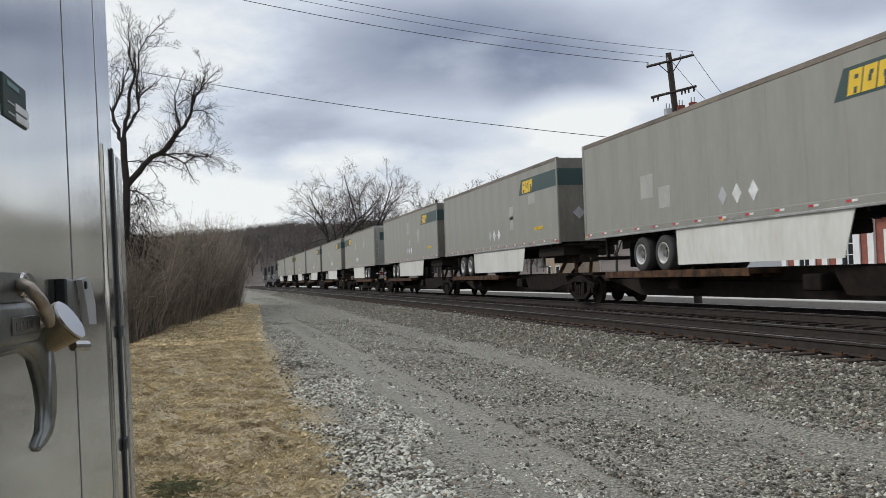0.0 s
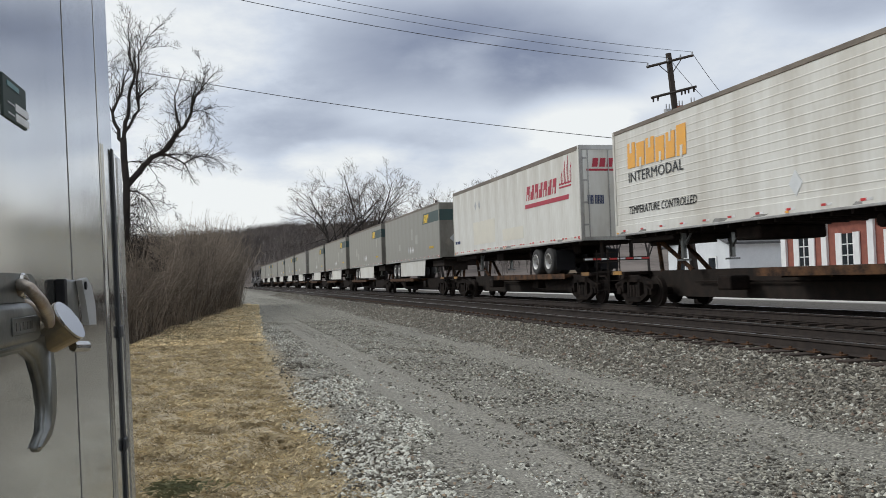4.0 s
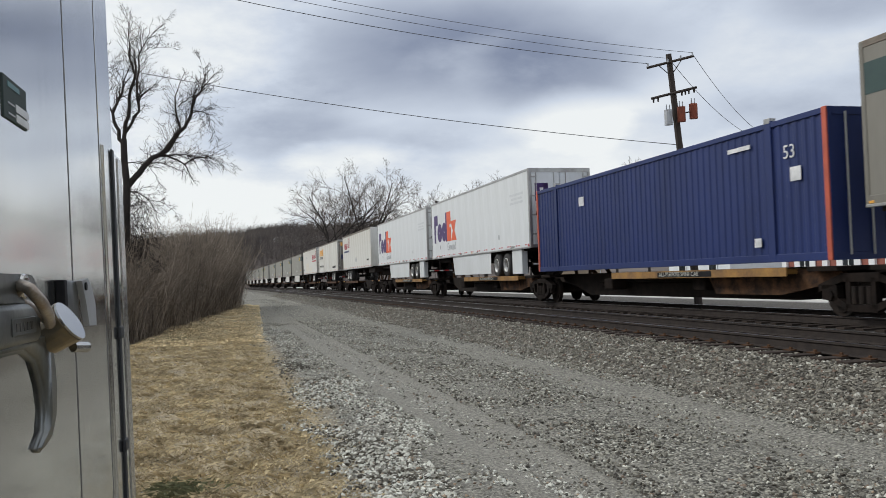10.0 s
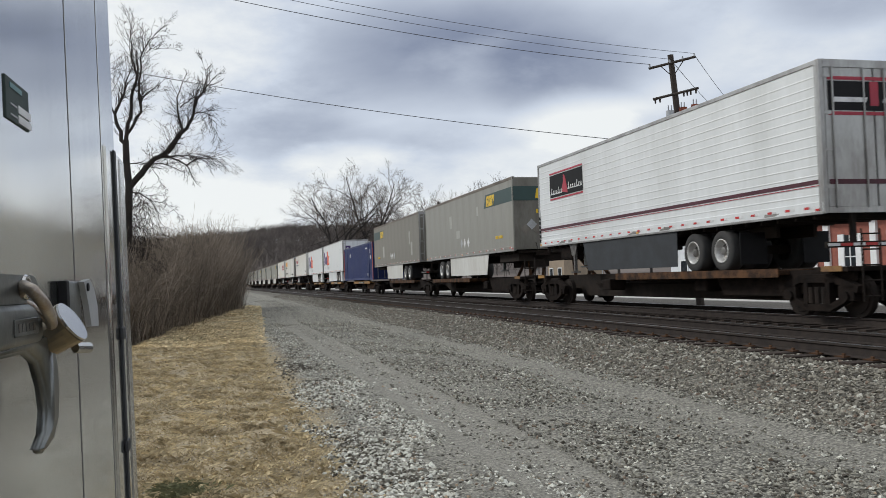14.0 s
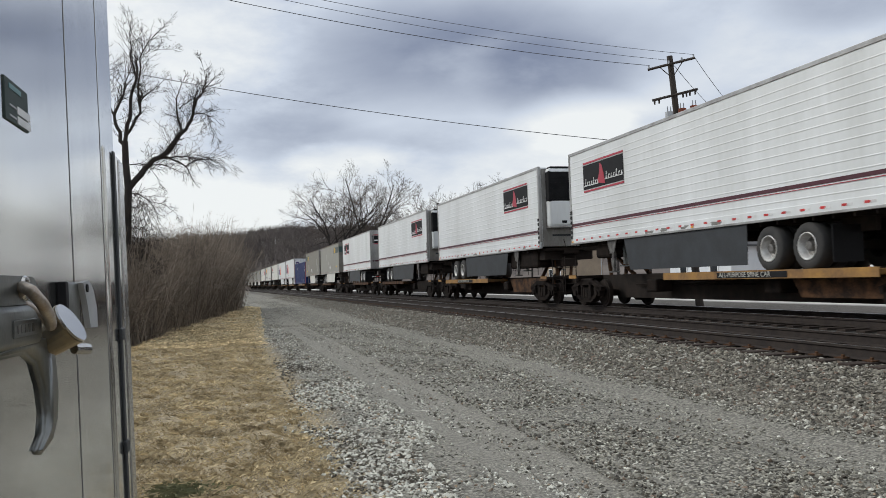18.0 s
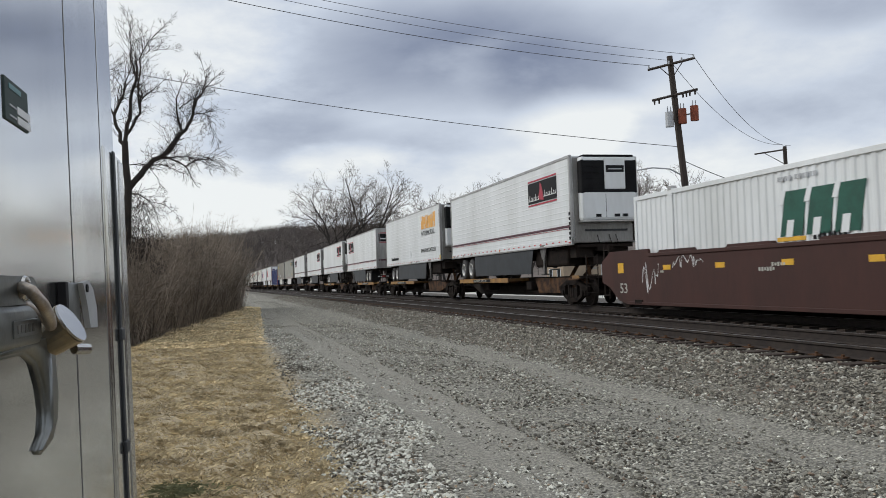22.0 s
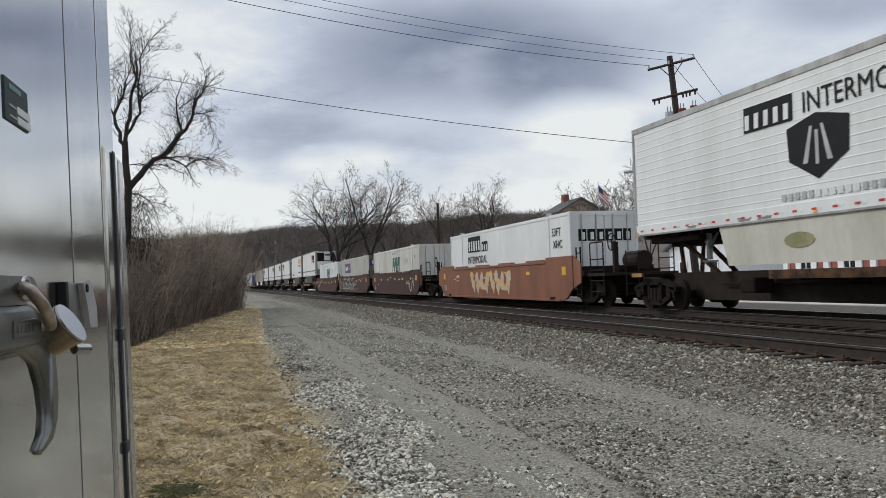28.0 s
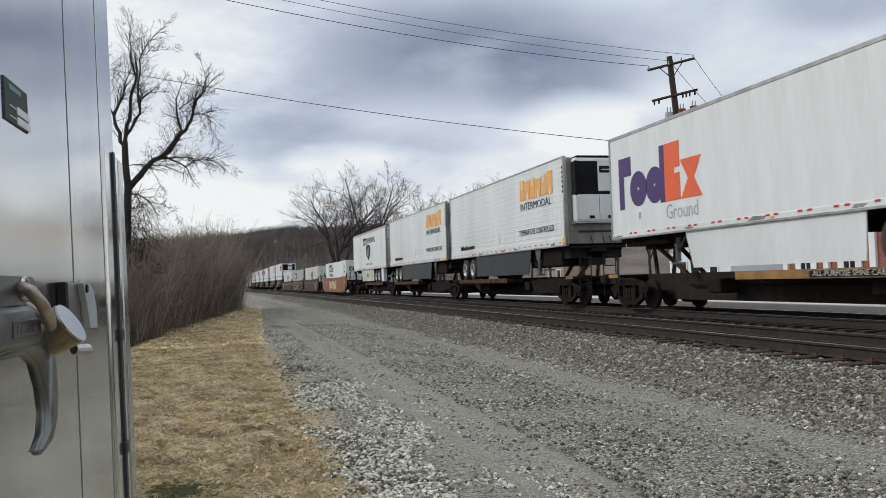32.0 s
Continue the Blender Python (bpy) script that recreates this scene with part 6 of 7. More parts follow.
def bare_tree(seed, x, y, z, height, trunk_r, depth, label, lean=(0, 0), fork=0.3, wide=0.5):
    rnd = random.Random(seed)
    tree = thing("bare_tree", label, "tree", "bare trees")
    tree.location = (x, y, z)
    trunk, wood, twigs = ([], []), ([], []), ([], [])
    top = Vector((lean[0], lean[1], height * fork))
    limb(*trunk, [(0, 0, -0.3), (lean[0] * 0.3 + 0.05, 0, height * fork * 0.4), (lean[0] * 0.7, lean[1] * 0.6, height * fork * 0.75), top], trunk_r, trunk_r * 0.75, 8)
    n = rnd.randint(4, 5)
    for k in range(n):
        a = math.tau * (k + rnd.random() * 0.7) / n
        tilt = wide * rnd.uniform(0.45, 1.0)
        d = Vector((math.cos(a) * tilt + lean[0] * 0.06, math.sin(a) * tilt, 1.0))
        sprout(rnd, wood, twigs, top * rnd.uniform(0.75, 1.0), d, height * rnd.uniform(0.5, 0.7), trunk_r * 0.5, min(depth, 3), 0.12, 0.95, 8 if depth > 3 else 6, 0.19, 0.014)
    tree_parts(tree, trunk, wood, twigs, M["hazetwig"])
    return tree


def left_tree():
    """The big crooked tree by the brush: a forked trunk, a long leaning limb and drooping twigs."""
    rnd = random.Random(5)
    tree = thing("bare_tree", "tall crooked bare tree with a long leaning limb and drooping twigs", "tree", "bare trees")
    tree.location = (-3.05, 29.8, -0.15)
    trunk, wood, twigs = ([], []), ([], []), ([], [])

    # right of the picture lies along (0.97, -0.25)
    def at(u, h, w=0.0):
        return Vector((0.97 * u + 0.25 * w, -0.25 * u + 0.97 * w, h))

    def bough(a, b, bow, r0, r1, n=8, sprigs=1.0, up=0.3, long=0.8):
        """A bent bough from a to b, bowed to its left side, with sprigs along it."""
        a, b = at(*a), at(*b)
        d = b - a
        left = Vector((-d.z * 0.97, d.z * 0.25, d.x)).normalized()
        pts = []
        for k in range(n + 1):
            f = k / n
            jag = Vector((rnd.gauss(0, 1), rnd.gauss(0, 1), rnd.gauss(0, 1))) * (0.022 * d.length ** 0.5 if 0 < k < n else 0.0)
            pts.append(a.lerp(b, f) + left * bow * math.sin(math.pi * f) + jag)
        limb(*wood, pts, r0 * 0.82, r1 * 0.75, 7)
        for i in range(1, n + 1):
            for k in range(max(1, round(sprigs * rnd.uniform(1.8, 3.8)))):
                p = pts[i - 1].lerp(pts[i], rnd.random())
                way = (pts[i] - pts[i - 1]).normalized()
                out = Vector((rnd.uniform(-1, 1), rnd.uniform(-1, 1), rnd.uniform(-0.35, 1.0)))
                sprout(rnd, wood, twigs, p, way * 0.7 + out, long * rnd.uniform(0.5, 1.55), 0.011, 1 + (k + i) % 2, up, 1.0, 4, 0.25, 0.0046)
        tip = (pts[-1] - pts[-2]).normalized()
        sprout(rnd, wood, twigs, pts[-1], tip, long * 1.3, r1 * 0.7, 2, up, 0.95, 6, 0.2, 0.0046)

    limb(*trunk, [at(-0.1, -0.3), at(-0.1, 1.6), at(-0.07, 3.1), at(-0.02, 4.2), at(0.02, 5.1), at(-0.05, 5.9), at(-0.06, 6.65)], 0.15, 0.1, 10)
    # leaders above the fork
    bough((-0.06, 6.5), (-0.4, 7.55), 0.04, 0.09, 0.06, 5, 0.4)
    bough((-0.4, 7.5), (0.0, 8.6), -0.05, 0.05, 0.03, 5, 1.0, 0.3, 0.7)
    bough((-0.4, 7.5), (-0.75, 9.2), 0.1, 0.04, 0.018, 6, 1.2)
    bough((-0.06, 6.6), (0.38, 8.8), 0.06, 0.085, 0.055, 8, 0.6, 0.3, 0.6)
    bough((0.38, 8.75), (0.16, 10.2), 0.08, 0.045, 0.014, 7, 1.1, 0.3, 0.7)
    bough((0.0, 6.85), (0.47, 7.8), -0.07, 0.06, 0.05, 5, 0.6, 0.3, 0.5)
    bough((0.45, 7.75), (0.58, 9.6), 0.06, 0.05, 0.022, 7, 1.0, 0.3, 0.6)
    bough((0.58, 9.55), (1.05, 10.2), 0.06, 0.02, 0.01, 4, 1.0, 0.2, 0.6)
    bough((0.6, 9.5), (1.35, 9.65), 0.08, 0.014, 0.007, 5, 0.6, 0.1, 0.4)
    bough((0.46, 7.8), (1.0, 8.4), 0.12, 0.035, 0.014, 5, 1.0, 0.2, 0.5)
    # the leaning limb and its side boughs
    bough((0.0, 5.05), (1.3, 6.23), 0.1, 0.135, 0.1, 8, 0.7, 0.3, 0.6)
    bough((1.28, 6.2), (2.22, 7.5), -0.08, 0.1, 0.06, 8, 1.2, 0.2, 0.7)
    bough((2.2, 7.48), (2.52, 8.15), 0.05, 0.055, 0.03, 5, 1.0, 0.1, 0.7)
    bough((2.45, 8.0), (2.6, 8.9), -0.08, 0.025, 0.01, 5, 0.8, 0.25, 0.5)
    bough((1.85, 6.85), (1.75, 8.2), 0.12, 0.05, 0.02, 6, 0.8, 0.3, 0.5)
    bough((1.75, 7.65), (2.5, 8.05), 0.06, 0.025, 0.012, 5, 0.6, 0.1, 0.4)
    bough((0.9, 6.05), (1.95, 5.72), 0.14, 0.05, 0.03, 7, 0.8, -0.1, 0.5)
    bough((1.9, 5.72), (2.95, 5.88), 0.16, 0.028, 0.008, 8, 1.2, -0.35, 0.6)
    bough((1.1, 6.05), (2.3, 5.95), 0.06, 0.035, 0.012, 7, 1.0, -0.15, 0.55)
    bough((0.6, 5.8), (1.65, 5.62), 0.12, 0.03, 0.01, 6, 0.8, -0.1, 0.45)
    bough((2.25, 7.45), (2.8, 7.2), 0.15, 0.022, 0.007, 6, 1.1, -0.35, 0.6)
    bough((0.02, 4.92), (0.72, 4.6), 0.1, 0.035, 0.02, 5, 0.6, -0.2, 0.4)
    bough((0.72, 4.62), (1.5, 4.27), 0.1, 0.016, 0.007, 6, 0.6, -0.2, 0.35)
    bough((0.0, 5.85), (1.0, 5.4), 0.22, 0.022, 0.008, 6, 0.6, -0.1, 0.4)
    # vines and hanging twigs about the lower trunk
    for k in range(170):
        p = at(rnd.uniform(-0.1, 0.75), rnd.uniform(2.6, 5.2), rnd.uniform(-0.4, 0.4))
        d = Vector((rnd.uniform(-0.6, 0.7), rnd.uniform(-0.6, 0.6), rnd.uniform(-1.0, 0.1)))
        sprout(rnd, wood, twigs, p, d, rnd.uniform(0.5, 1.0), 0.009, 1, -0.4, 0.8, 4, 0.3, 0.006)
    tree_parts(tree, trunk, wood, twigs, M["twig"])


def build_brush():
    """The thicket of brambles and saplings beside the grass."""
    rnd = random.Random(8)
    verts, faces = [], []
    for k in range(8200):
        y = 27.6 + 36 * rnd.random() ** 1.15
        edge = -2.7 + 0.105 * (y - 28.2) + rnd.uniform(-0.35, 0.35) + 0.5 * noise.noise((y * 0.35, 1.0, 2.0))
        x = edge - abs(rnd.gauss(0, 2.0))
        lump = noise.noise((x * 0.45, y * 0.3, 5.0))
        tall = (3.8 + 0.075 * (y - 28)) * (1.0 + 0.16 * lump)
        h = tall * rnd.uniform(0.55, 1.05) * min(1.0, 0.82 + 0.25 * (edge - x + 0.3))
        if rnd.random() < 0.03:
            h *= 1.18
        lean = Vector((rnd.gauss(0.0, 0.2), rnd.gauss(0.0, 0.2), 1.0)).normalized()
        p = Vector((x, y, -0.5))
        a = p + lean * h * 0.5 + Vector((rnd.uniform(-0.2, 0.2), rnd.uniform(-0.2, 0.2), 0))
        b = p + lean * h + Vector((rnd.gauss(0, 0.4), rnd.gauss(0, 0.3), -h * rnd.uniform(0, 0.12)))
        limb(verts, faces, [p, a, b], rnd.uniform(0.008, 0.019), 0.004, 3)
        for j in range(5):
            f = rnd.random()
            q = (p.lerp(a, f) if rnd.random() < 0.3 else a.lerp(b, f))
            e = q + Vector((rnd.uniform(-0.6, 0.6), rnd.uniform(-0.5, 0.5), rnd.uniform(-0.3, 0.6)))
            limb(verts, faces, [q, e], 0.007, 0.003, 3)
    me = sheet_mesh("brush", verts, faces)
    me.materials.append(M["bramble"])
    tagged(new("brush", me), "dense thicket of brown leafless brambles", "brush", kind="stuff")


def hill_z(x, y):
    r = math.hypot(x, y)
    a = math.degrees(math.atan2(x, y))
    crest = 21 + 0.42 * max(-12.0, min(a, 24.0)) + 1.6 * noise.noise((a * 0.2, 0, 2)) + 2.6 * math.exp(-((a - 4.0) / 3.0) ** 2)
    f = min(1.0, max(0.0, (r - 270) / 230.0))
    return -0.5 + crest * f * f * (3 - 2 * f) + 1.5 * noise.noise((x * 0.012, y * 0.012, 7)) * f


def build_hill():
    """The wooded ridge behind the line."""
    verts, faces = [], []
    na, nr = 90, 16
    for i in range(na):
        a = radians(-60 + 140 * i / (na - 1))
        for j in range(nr):
            r = 270 + 700 * j / (nr - 1)
            x, y = r * math.sin(a), r * math.cos(a)
            verts.append((x, y, hill_z(x, y)))
    for i in range(na - 1):
        for j in range(nr - 1):
            faces.append((i * nr + j, (i + 1) * nr + j, (i + 1) * nr + j + 1, i * nr + j + 1))
    me = sheet_mesh("hill", verts, faces)
    me.materials.append(M["woods"])
    tagged(new("hill", me), "low wooded ridge, brown in winter", "hill", kind="structure")
    rnd = random.Random(3)
    tv, tf = [], []
    for k in range(3800):
        a = radians(rnd.uniform(-9, 25))
        r = 285 + 235 * math.sqrt(rnd.random())
        x, y = r * math.sin(a), r * math.cos(a)
        if abs(x - line_x(11, y)) < 12 and r < 330:
            continue
        z = hill_z(x, y)
        h = rnd.uniform(8, 13)
        p = Vector((x, y, z - 0.5))
        limb(tv, tf, [p, p + Vector((rnd.uniform(-1, 1), 0, h * 0.8))], 0.19, 0.06, 3)
        for j in range(15):
            f = rnd.uniform(0.3, 0.75)
            q = p + Vector((0, 0, h * f))
            w = rnd.uniform(0, math.tau)
            up = rnd.uniform(-0.1, 1.0)
            s = h * 0.3 * math.sqrt(max(0.05, 1 - up * up))
            e = p + Vector((math.cos(w) * s, math.sin(w) * s, h * (0.66 + 0.34 * up)))
            limb(tv, tf, [q, e], 0.09, 0.03, 3)
    me = sheet_mesh("winter_woods", tv, tf)
    me.materials.append(M["woods"])
    tagged(new("winter_woods", me), "far leafless woods covering the ridge", "woods", kind="stuff")


# ---- across the tracks ----
def utility_pole():
    p = thing("utility_pole", "leaning dark wooden utility pole with two crossarms and transformers", "utility pole")
    base = Vector((19.2, 32.25, 0.0))
    top = Vector((18.2, 32.12, 10.62))
    bm = bmesh.new()
    tube(bm, base, top, 0.17, 0.12, n=12)
    part("pole", bm, M["polewood"], p)
    ax = Vector((0.93, -0.36, 0.2)).normalized()
    d = (top - base).normalized()

    def on(h):
        return base + d * h
    for h, half in ((10.3, 0.98), (9.0, 0.95)):
        c = on(h) + Vector((-0.06, -0.16, 0))
        bm = bmesh.new()
        tube(bm, c - ax * half, c + ax * half, 0.055, n=4)
        arm = part("crossarm", bm, M["polewood"], p)
        for k in ((-0.95, -0.1, 0.45, 0.95) if h > 10 else (-0.9, -0.7, 0.35, 0.5, 0.65, 0.88)):
            bm = bmesh.new()
            q = c + ax * half * k
            z = Vector((0, 0, 0.16 if h > 10 else -0.2))
            tube(bm, q, q + z, 0.045, 0.03, n=6)
            part("insulator", bm, M["polewood"] if h < 10 else M["can"], arm)
    bm = bmesh.new()
    c = on(10.3) + Vector((-0.06, -0.16, 0))
    for k in (-0.5, 0.5):
        tube(bm, c + ax * k, on(9.75), 0.02, n=5)
    part("brace", bm, M["polewood"], p)
    for k, mt in ((-0.42, "can"), (0.12, "rustcan"), (0.62, "rustcan")):
        q = on(7.75) + ax * k + Vector((-0.05, -0.25, 0))
        bm = bmesh.new()
        tube(bm, q, q + Vector((0, 0, 0.62)), 0.17, n=14)
        can = part("transformer", bm, M[mt], p)
        bm = bmesh.new()
        for e in (-0.07, 0.07):
            tube(bm, q + Vector((e, 0, 0.62)), q + Vector((e, 0, 0.85)), 0.03, 0.02, n=6)
        part("bushing", bm, M["can"], can)
    bm = bmesh.new()
    tube(bm, on(8.1) - ax * 0.4, on(8.1) + ax * 0.6, 0.03, n=5)
    part("bracket", bm, M["black"], p)
    a = on(5.6)
    lamp = part("lamp_arm", pipe([a, a + Vector((-0.5, 0.25, 0.35)), a + Vector((-1.1, 0.6, 0.45)), a + Vector((-1.7, 0.95, 0.38))], 0.03, 6), M["can"], p)
    e = a + Vector((-1.75, 0.98, 0.36))
    bm = bmesh.new()
    tube(bm, e, e + Vector((-0.4, 0.22, -0.03)), 0.09, 0.05, n=8)
    part("lamp_head", bm, M["can"], lamp)
    return on, ax


def cable(name, a, b, sag, r, label):
    a, b = Vector(a), Vector(b)
    pts = [a.lerp(b, k / 24) - Vector((0, 0, sag * 4 * (k / 24) * (1 - k / 24))) for k in range(25)]
    tagged(part(name, pipe(pts, r, 5), M["wire"]), label, "cable", "overhead cables")


def brick_house():
    """The long brick building with white pilasters, windows and cornice."""
    h = thing("brick_building", "one-storey red brick building with white pilasters and cornice", "building")
    x, y0, y1, z0, z1 = 30.0, 14.8, 41.2, 0.08, 3.75
    bays = 8
    L = y1 - y0
    part("wall", boxes((x, x + 7, y0, y1, z0, z1)), M["brick"], h)
    part("cornice", boxes((x - 0.35, x + 7.2, y0 - 0.2, y1 + 0.2, z1, z1 + 0.42, 0.05)), M["trim"], h)
    part("roof", prism([(x - 0.4, z1 + 0.42), (x + 3.5, z1 + 1.5), (x + 7.4, z1 + 0.42)], "y", y0 - 0.3, y1 + 0.3), M["shingle"], h)
    part("base", boxes((x - 0.06, x + 0.1, y0, y1, z0, z0 + 0.4)), M["trim"], h)
    for k in range(bays + 1):
        y = y0 + L * k / bays
        part("pilaster", boxes((x - 0.14, x + 0.05, y - 0.2, y + 0.2, z0 + 0.4, z1)), M["trim"], h)
    for k in range(bays):
        y = y0 + L * (k + 0.5) / bays
        w = part("window", boxes((x - 0.05, x + 0.05, y - 0.45, y + 0.45, 1.0, 3.1)), M["glass"], h)
        for g in (-1, 1):
            part("shutter", boxes((x - 0.09, x - 0.02, y + g * 0.62 - 0.22, y + g * 0.62 + 0.22, 0.95, 3.15)), M["trim"], w)
        part("mullion", boxes((x - 0.08, x - 0.03, y - 0.03, y + 0.03, 1.0, 3.1)), M["trim"], w)
        for z in (1.5, 2.0, 2.55):
            part("mullion", boxes((x - 0.08, x - 0.03, y - 0.4, y + 0.4, z, z + 0.05)), M["trim"], w)


def gabled_house(x, y, w, d, wall_h, roof_h, wallmat, label, chimney=False, ridge_along="y"):
    h = thing("house", label, "house", "houses beyond the line")
    part("wall", boxes((x, x + w, y, y + d, 0.05, wall_h)), M[wallmat], h)
    if ridge_along == "x":
        o = [(y - 0.4, wall_h - 0.15), (y + d / 2, wall_h + roof_h), (y + d + 0.4, wall_h - 0.15), (y + d + 0.4, wall_h), (y + d / 2, wall_h + roof_h + 0.2), (y - 0.4, wall_h)]
        part("gable", prism([(y, wall_h), (y + d / 2, wall_h + roof_h), (y + d, wall_h)], "x", x + 0.02, x + w - 0.02), M[wallmat], h)
        roof = part("roof", prism(o, "x", x - 0.4, x + w + 0.4), M["shingle"], h)
    else:
        o = [(x - 0.4, wall_h - 0.15), (x + w / 2, wall_h + roof_h), (x + w + 0.4, wall_h - 0.15), (x + w + 0.4, wall_h), (x + w / 2, wall_h + roof_h + 0.2), (x - 0.4, wall_h)]
        part("gable", prism([(x, wall_h), (x + w / 2, wall_h + roof_h), (x + w, wall_h)], "y", y + 0.02, y + d - 0.02), M[wallmat], h)
        roof = part("roof", prism(o, "y", y - 0.4, y + d + 0.4), M["shingle"], h)
    if chimney:
        part("chimney", boxes((x + w * 0.4, x + w * 0.4 + 0.7, y + d * 0.75, y + d * 0.75 + 0.7, wall_h, wall_h + roof_h + 0.9)), M["brick"], roof)
    for k in range(max(2, int(d / 3))):
        yy = y + d * (k + 0.5) / max(2, int(d / 3))
        for zz in ([1.0] if wall_h < 4 else [1.0, 3.7]):
            wn_ = part("window", boxes((x - 0.04, x + 0.04, yy - 0.45, yy + 0.45, zz, zz + 1.3)), M["glass"], h)
            part("frame", boxes((x - 0.07, x - 0.02, yy - 0.55, yy - 0.45, zz - 0.1, zz + 1.4), (x - 0.07, x - 0.02, yy + 0.45, yy + 0.55, zz - 0.1, zz + 1.4), (x - 0.07, x - 0.02, yy - 0.45, yy + 0.45, zz + 1.3, zz + 1.4), (x - 0.07, x - 0.02, yy - 0.45, yy + 0.45, zz - 0.1, zz)), M["trim"], wn_)
    return h


def build_far_side():
    on, ax = utility_pole()
    c = on(10.3) + Vector((-0.06, -0.16, 0.16))
    cable("power_line", c + ax * 0.9, (-6.41, 28.21, 12.75), 0.5, 0.009, "thin black power line on the upper crossarm")
    cable("power_line", c - ax * 0.05, (-6.42, 28.26, 12.6), 0.5, 0.009, "thin black power line on the upper crossarm")
    cable("power_line", c - ax * 0.9, (-6.45, 28.39, 12.24), 0.5, 0.012, "thin black power line on the upper crossarm")
    cable("telephone_line", on(6.85), (-11.0, 42.5, 13.1), 0.5, 0.014, "black telephone line crossing over the tracks")
    cable("power_line", c + ax * 0.9, (36, 48.5, 9.6), 1.0, 0.012, "thin wire to the next pole")
    cable("power_line", c - ax * 0.05, (35, 48.0, 9.6), 1.0, 0.012, "thin wire to the next pole")
    cable("telephone_line", on(6.3), (30, 38.0, 5.2), 0.4, 0.018, "black service wire hanging from the pole")
    p = thing("utility_pole", "wooden utility pole with one side arm", "utility pole")
    bm = bmesh.new()
    tube(bm, (35.6, 48.4, 0), (35.3, 48.2, 9.5), 0.15, 0.12, n=10)
    part("pole", bm, M["polewood"], p)
    bm = bmesh.new()
    tube(bm, (33.6, 49.0, 9.1), (35.4, 48.1, 9.3), 0.05, n=4)
    part("crossarm", bm, M["polewood"], p)
    bm = bmesh.new()
    tube(bm, (34.2, 48.8, 9.15), (35.4, 48.25, 8.3), 0.025, n=5)
    part("brace", bm, M["polewood"], p)
    brick_house()
    gabled_house(33.0, 51.3, 8.0, 8.2, 3.3, 1.6, "siding", "pale grey house with a gabled dark roof", ridge_along="x")
    gabled_house(36.3, 89.0, 4.7, 5.0, 8.8, 1.3, "tan", "tan house with a low gabled roof and chimney", True, "y")
    gabled_house(38.0, 33.0, 8.0, 10.6, 4.6, 2.9, "siding", "pale house with a grey shingle roof and brick chimney", True, "y")
    p = thing("utility_pole", "short dark wooden pole beyond the train", "utility pole")
    bm = bmesh.new()
    tube(bm, (26.6, 106.4, 0), (26.5, 106.3, 11.4), 0.22, 0.17, n=10)
    part("pole", bm, M["polewood"], p)
    f = thing("flag_pole", "slim flag pole with a striped flag", "flag pole")
    bm = bmesh.new()
    tube(bm, (24.1, 52.5, 0), (24.1, 52.5, 7.75), 0.04, 0.025, n=8)
    part("pole", bm, M["can"], f)
    for k in range(7):
        o = [(24.13, 7.5 - 0.11 * k), (24.8, 6.85 - 0.11 * k), (24.8, 6.75 - 0.11 * k), (24.13, 7.44 - 0.11 * k)]
        part("flag_stripe", prism(o, "y", 52.49, 52.51), M["crimson"] if k % 2 == 0 else M["whitemark"], f)
    part("flag_canton", prism([(24.12, 7.5), (24.42, 7.2), (24.42, 6.85), (24.12, 7.1)], "y", 52.48, 52.52), M["navy"], f)


